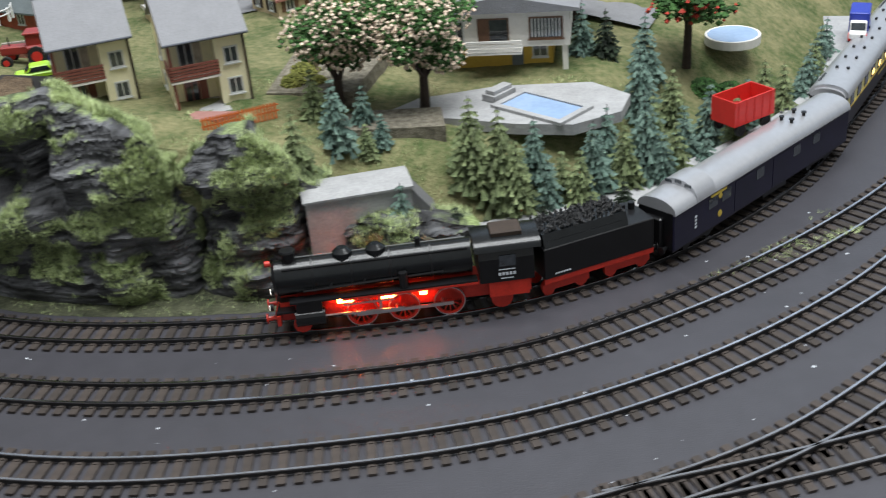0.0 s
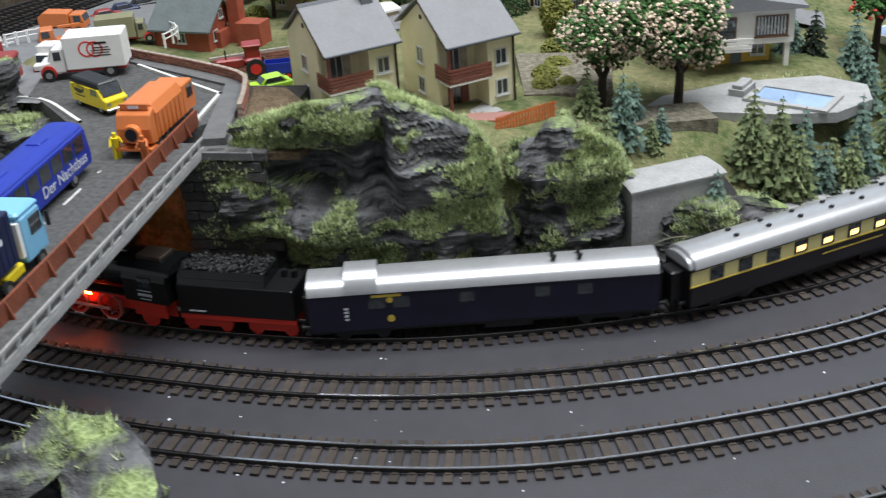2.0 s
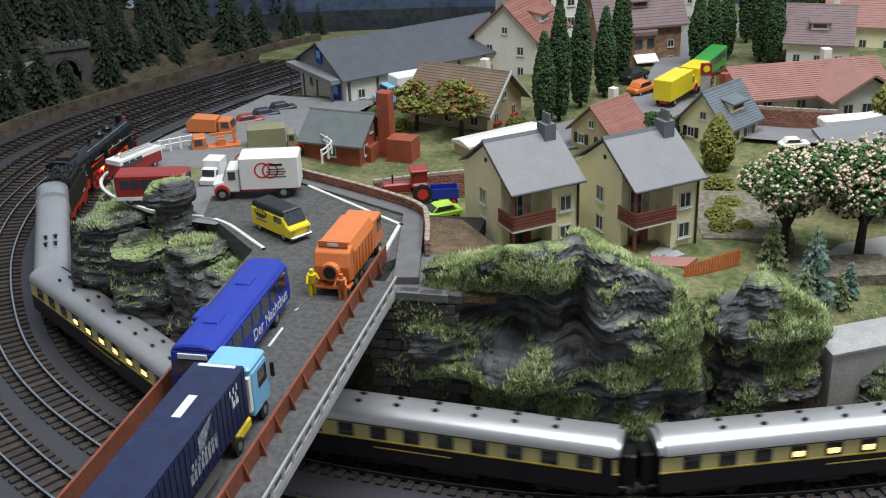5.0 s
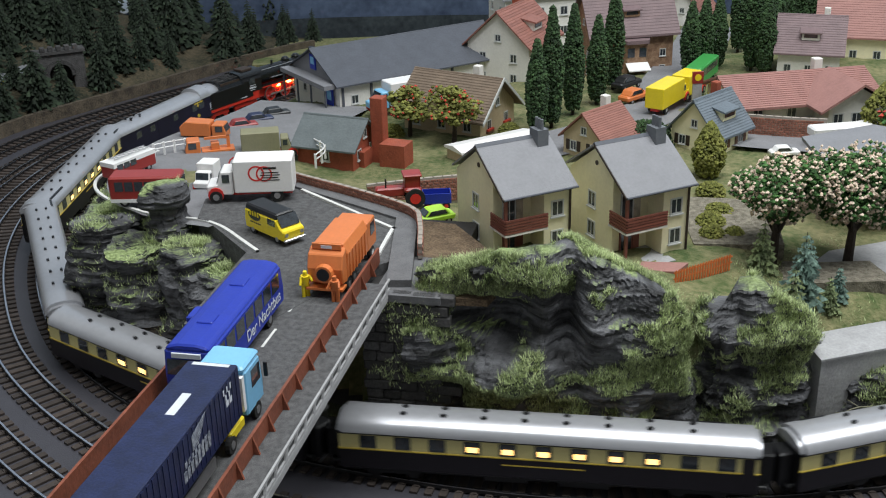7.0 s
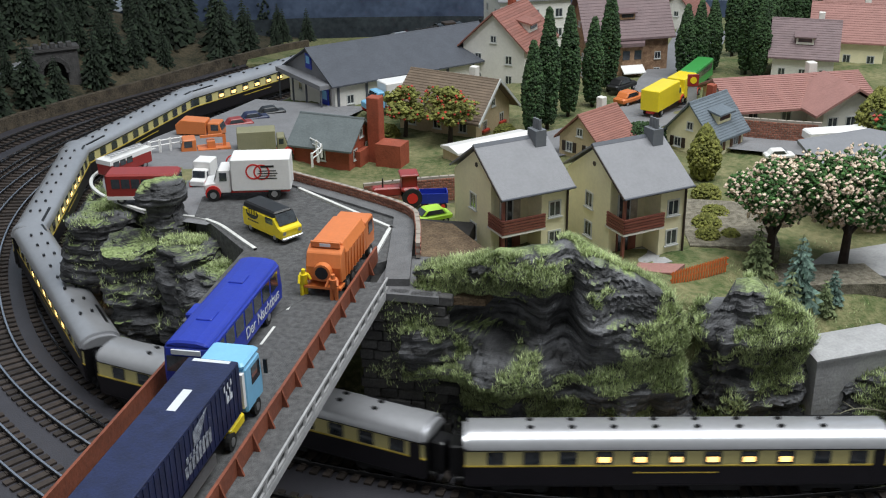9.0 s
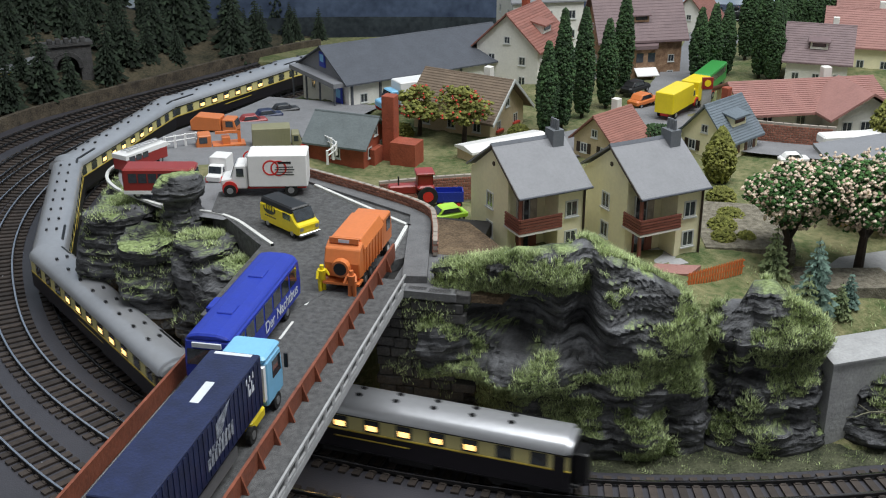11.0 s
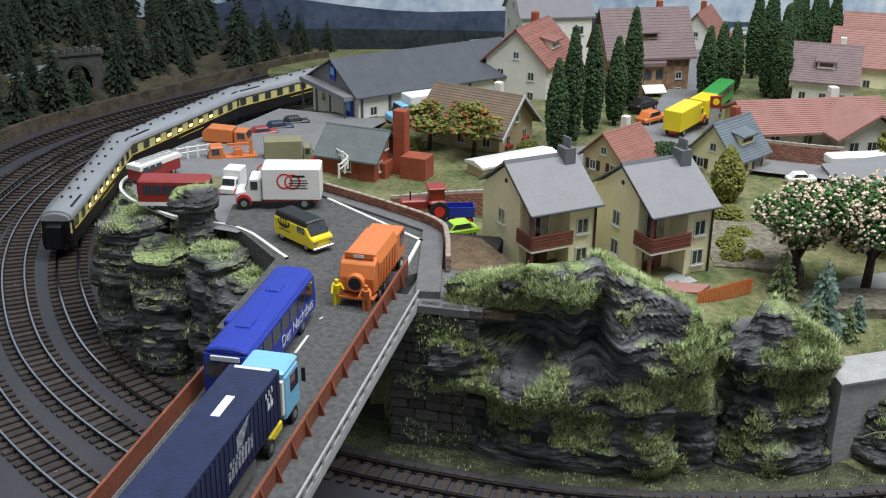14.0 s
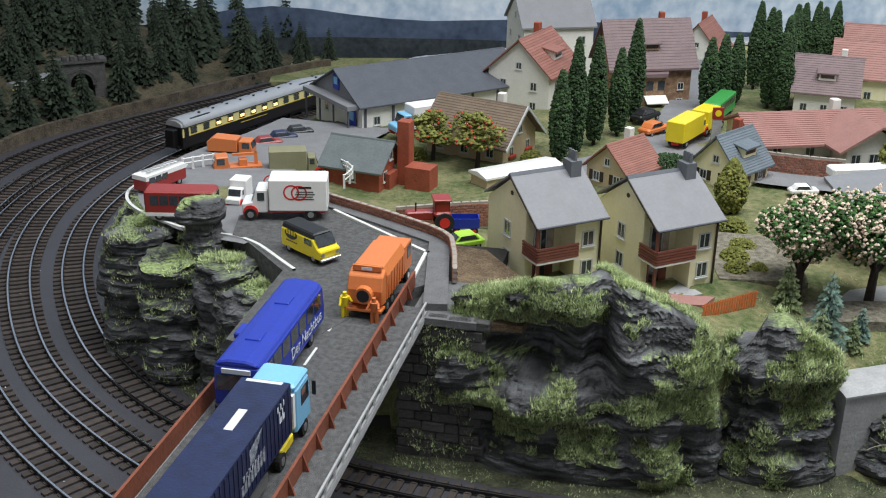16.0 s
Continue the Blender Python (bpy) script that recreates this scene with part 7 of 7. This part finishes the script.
for i, (x, y, h, m) in enumerate([(-13.4, 67.3, 6.2, "g"), (-11.2, 71.4, 5.5, "b"), (-9.2, 71.3, 2.8, "g"), (-2.1, 70.5, 6.9, "g"), (-.2, 70.1, 7.1, "g"), (4, 70.6, 4.6, "g"), (6.2, 71, 6.9, "b"), (8.4, 71.6, 6.7, "g"), (9.9, 72.7, 8.3, "b"), (12, 72.5, 6.8, "g"), (14.4, 74.1, 5.2, "b"), (20.7, 84.2, 6.2, "g"), (22.2, 84.4, 6, "g"), (24.5, 85.5, 6.5, "b"), (6.8, 86.5, 4.6, "b"), (8.6, 85.7, 4.2, "d"), (2.2, 71.6, 4.8, "b"), (7.4, 73.6, 5.6, "b"), (10.8, 75.2, 6.6, "g"), (13.2, 76.4, 5.6, "b"), (15.6, 79.2, 6.0, "b"), (19, 82.4, 5.4, "b"), (11.4, 84, 5.6, "b"), (10.5, 80, 6.0, "b"), (13, 80.5, 5.2, "g"), (26.5, 90, 7, "b"), (17.5, 81.5, 5, "g"), (-13, 74.6, 4.2, "g"), (-9.6, 74.4, 3.8, "b"), (-8.2, 72.2, 2.8, "b"), (0.9, 69.2, 6.2, "g"), (3.0, 69.6, 5.2, "b"), (5.2, 69.9, 5.8, "g"), (11.0, 71.4, 6.4, "b"), (17.2, 77.2, 6.4, "g"), (21.6, 81.6, 6.6, "g"), (23.4, 83.6, 6.0, "b"), (25.4, 87.4, 6.8, "g"), (27.4, 91.6, 7.0, "b")]):
    fir(x, y, h, {"g": "fir_green", "b": "fir_blue", "d": "fir_dark"}[m], 100 + i, label={"g": "light green bristly model fir", "b": "blue-green bristly model fir", "d": "dark green bristly model fir"}[m])
for i, (x, y, h, m) in enumerate([(2.4, 66.0, 3.6, "d"), (5.6, 67.0, 3.2, "d"), (7.9, 67.8, 3.8, "d"), (-6.6, 64.6, 6.2, "b"), (-3.2, 64.8, 4.2, "d")]):
    fir(x, y, h, {"b": "fir_blue", "d": "fir_dark"}[m], 140 + i, 1.0, .34, "dark bushy fir beside the railway")
for i, (x, y, h) in enumerate([(-23.9, 111.0, 9.6), (-22.2, 112.2, 12.4), (-19.4, 115.8, 11.6), (-16.3, 118.7, 9.6), (-13.4, 124.2, 11.6), (3.8, 128.8, 11.4), (5.8, 130, 10.4), (5.6, 139.5, 11), (7.6, 141, 10), (13.2, 147, 10), (15, 149, 10), (17.2, 150, 10), (19, 152, 9), (21.5, 154, 9.5), (-3.5, 128.8, 8.6), (-1.6, 129.9, 8.8), (.4, 131.2, 8.6), (4.6, 126.9, 9.2), (9.4, 139, 9), (11.4, 143, 9)]):
    column_tree(x, y, h, 1.05, "cypress", 200 + i, "tall dark green columnar poplar")
column_tree(-11.2, 94.4, 5.0, 1.35, "foliage_olive", 250, "rounded olive-green garden conifer")
column_tree(7.2, 101.2, 5.6, 1.8, "foliage_olive", 251, "rounded olive-green garden conifer")
bush(-14.4, 103.6, 2.5, "cypress", 260)
for i, (x, y, r, m) in enumerate([(-14.6, 82.0, 1.2, "foliage_olive"), (-13.2, 84.5, 1.3, "foliage_olive"), (-15.2, 79.6, .9, "foliage_olive"), (-13.4, 79.8, .8, "foliage_olive"), (-38.4, 114, 1.2, "foliage_olive"), (10, 104, 1.5, "foliage"), (12.4, 101.5, 1.5, "foliage"), (18.8, 87.6, 1.4, "foliage"), (16.6, 87.0, 1.2, "foliage"), (-26.5, 112.5, 1.1, "foliage_olive"), (-12.2, 90.0, 1.2, "foliage_olive")]):
    bush(x, y, r, m, 270 + i, None, "rounded olive-green garden bush" if m == "foliage_olive" else "rounded leafy green garden bush")

make_grass()


def make_specks():
    """Crumbs and flakes lying about on the baseboard."""
    rng = random.Random(23)
    b = Bag()
    for _ in range(260):
        s, o = rng.uniform(190, 330), rng.uniform(-24, -2.5)
        p, w = TRACK_1.at(s), TRACK_1.way(s)
        x, y, r = p[0] + w[1] * o, p[1] - w[0] * o, rng.uniform(.04, .13)
        b.blob((x, y, .02), r, rng, .5)
    tagged(part("crumbs", b, "print_white"), "pale crumbs scattered on the baseboard", "crumbs", kind="stuff")


make_specks()


def brushwood(x, y, z, seed):
    """A heap of bare forked twigs."""
    rng = random.Random(seed)
    root = thing("brushwood", at(x, y, z), "bare grey-olive dry branches lying on the rock", "branches")
    for _ in range(7):
        b = Bag()
        q = Vector((rng.uniform(-1, 1), rng.uniform(-.4, .4), rng.uniform(0, .5)))
        d = Vector((rng.choice((-1, 1)) * rng.uniform(.5, .9), rng.uniform(-.25, .25), rng.uniform(.05, .35)))
        r = .10
        for k in range(6):
            e = q + d * .8
            b.tube(q, e, r, r * .82, 6)
            if k % 2:
                b.tube(e, e + Vector((d.x * .7, rng.uniform(-.5, .5), rng.uniform(-.1, .7))), r * .6, .02, 5)
            d = (d + Vector((rng.uniform(-.2, .2), rng.uniform(-.2, .2), rng.uniform(-.25, .2)))).normalized() * d.length
            q, r = e, r * .82
        part("branch", b, "twig", root)


brushwood(-6.5, 62.6, 2.4, 3)
brushwood(-3.0, 63.2, 2.6, 5)


def guard_rail(pts, z0, z1):
    """A white road barrier of two rails on posts."""
    ln = Line(pts)
    L = ln.s[-1]
    root = thing("road_barrier", Matrix(), "white two-rail road barrier on short posts", "barrier", "white road barriers")
    for h in (.45, .9):
        b = Bag()
        ss = np.arange(0, L + .01, L / 12)
        for k in range(12):
            a, c = ln.at(ss[k]), ln.at(ss[k + 1])
            b.tube((a[0], a[1], z0 + (z1 - z0) * k / 12 + h), (c[0], c[1], z0 + (z1 - z0) * (k + 1) / 12 + h), .065, n=6)
        part("rail", b, "paint_white", root)
    for k in range(5):
        a = ln.at(L * k / 4)
        z = z0 + (z1 - z0) * k / 4
        part("post", Bag().box(a[0] - .1, a[0] + .1, a[1] - .1, a[1] + .1, z - .3, z + 1.0), "paint_white", root)


guard_rail([(-60.6, 103.5), (-58.5, 105.5), (-57.0, 106.2)], 8.9, 8.5)
guard_rail([(-45.5, 97.5), (-44.8, 101.5), (-46.0, 105.5)], 9.2, 8.2)


# ---- what moves ----
# the luggage van's rear end along the inner track, in prototype metres
RUN = [(0, 180.5), (1, 202.2), (2, 224.6), (3, 247.0), (4.5, 281.4), (8, 361.7), (11, 431.8), (13, 478.0), (15.5, 530.6), (16, 541.3)]
# the far side of the loop is built closer than the near one
WAY_U = np.arange(0, 700, .5)
WAY_S = np.r_[0, np.cumsum(.5 * np.interp(WAY_U[1:], [0, 270, 313, 700], [1, 1, .83, .83]))]


def run_at(t):
    """A smooth reading of RUN."""
    T, S = np.array([r[0] for r in RUN], float), np.array([r[1] for r in RUN], float)
    m = np.gradient(S, T)
    i = int(np.clip(np.searchsorted(T, t) - 1, 0, len(T) - 2))
    h = T[i + 1] - T[i]
    u = (t - T[i]) / h
    return float((2 * u ** 3 - 3 * u ** 2 + 1) * S[i] + (u ** 3 - 2 * u ** 2 + u) * h * m[i] + (-2 * u ** 3 + 3 * u ** 2) * S[i + 1] + (u ** 3 - u ** 2) * h * m[i + 1])


def on_track(s, half):
    s = float(np.interp(s, WAY_U, WAY_S))
    a, c = TRACK_1.at(s + half), TRACK_1.at(s - half)
    mid = (a + c) / 2
    return at(mid[0], mid[1], .45, math.degrees(math.atan2(a[1] - c[1], a[0] - c[0])))


def motions():
    steps = [i * .2 for i in range(81)]
    stock = [(van, 11.1, 7.4), (tend, 22.2 + 4.2, 2.3), (loco, 22.2 + 8.2 + 7.8, 3.9)] + [(c, -13.6 - 27.2 * i, 9.3) for i, c in enumerate(coaches)]
    for ob, off, half in stock:
        walk(ob, [(t, on_track(run_at(t) + off, half)) for t in steps])
    # the driving wheels roll
    for w in loco_wheels:
        p = w.matrix_basis.translation / K
        walk(w, [(i / 30, at(p.x, p.y, p.z, 0, 0, math.degrees((run_at(i / 30) - run_at(0)) / .96))) for i in range(481)])


motions()
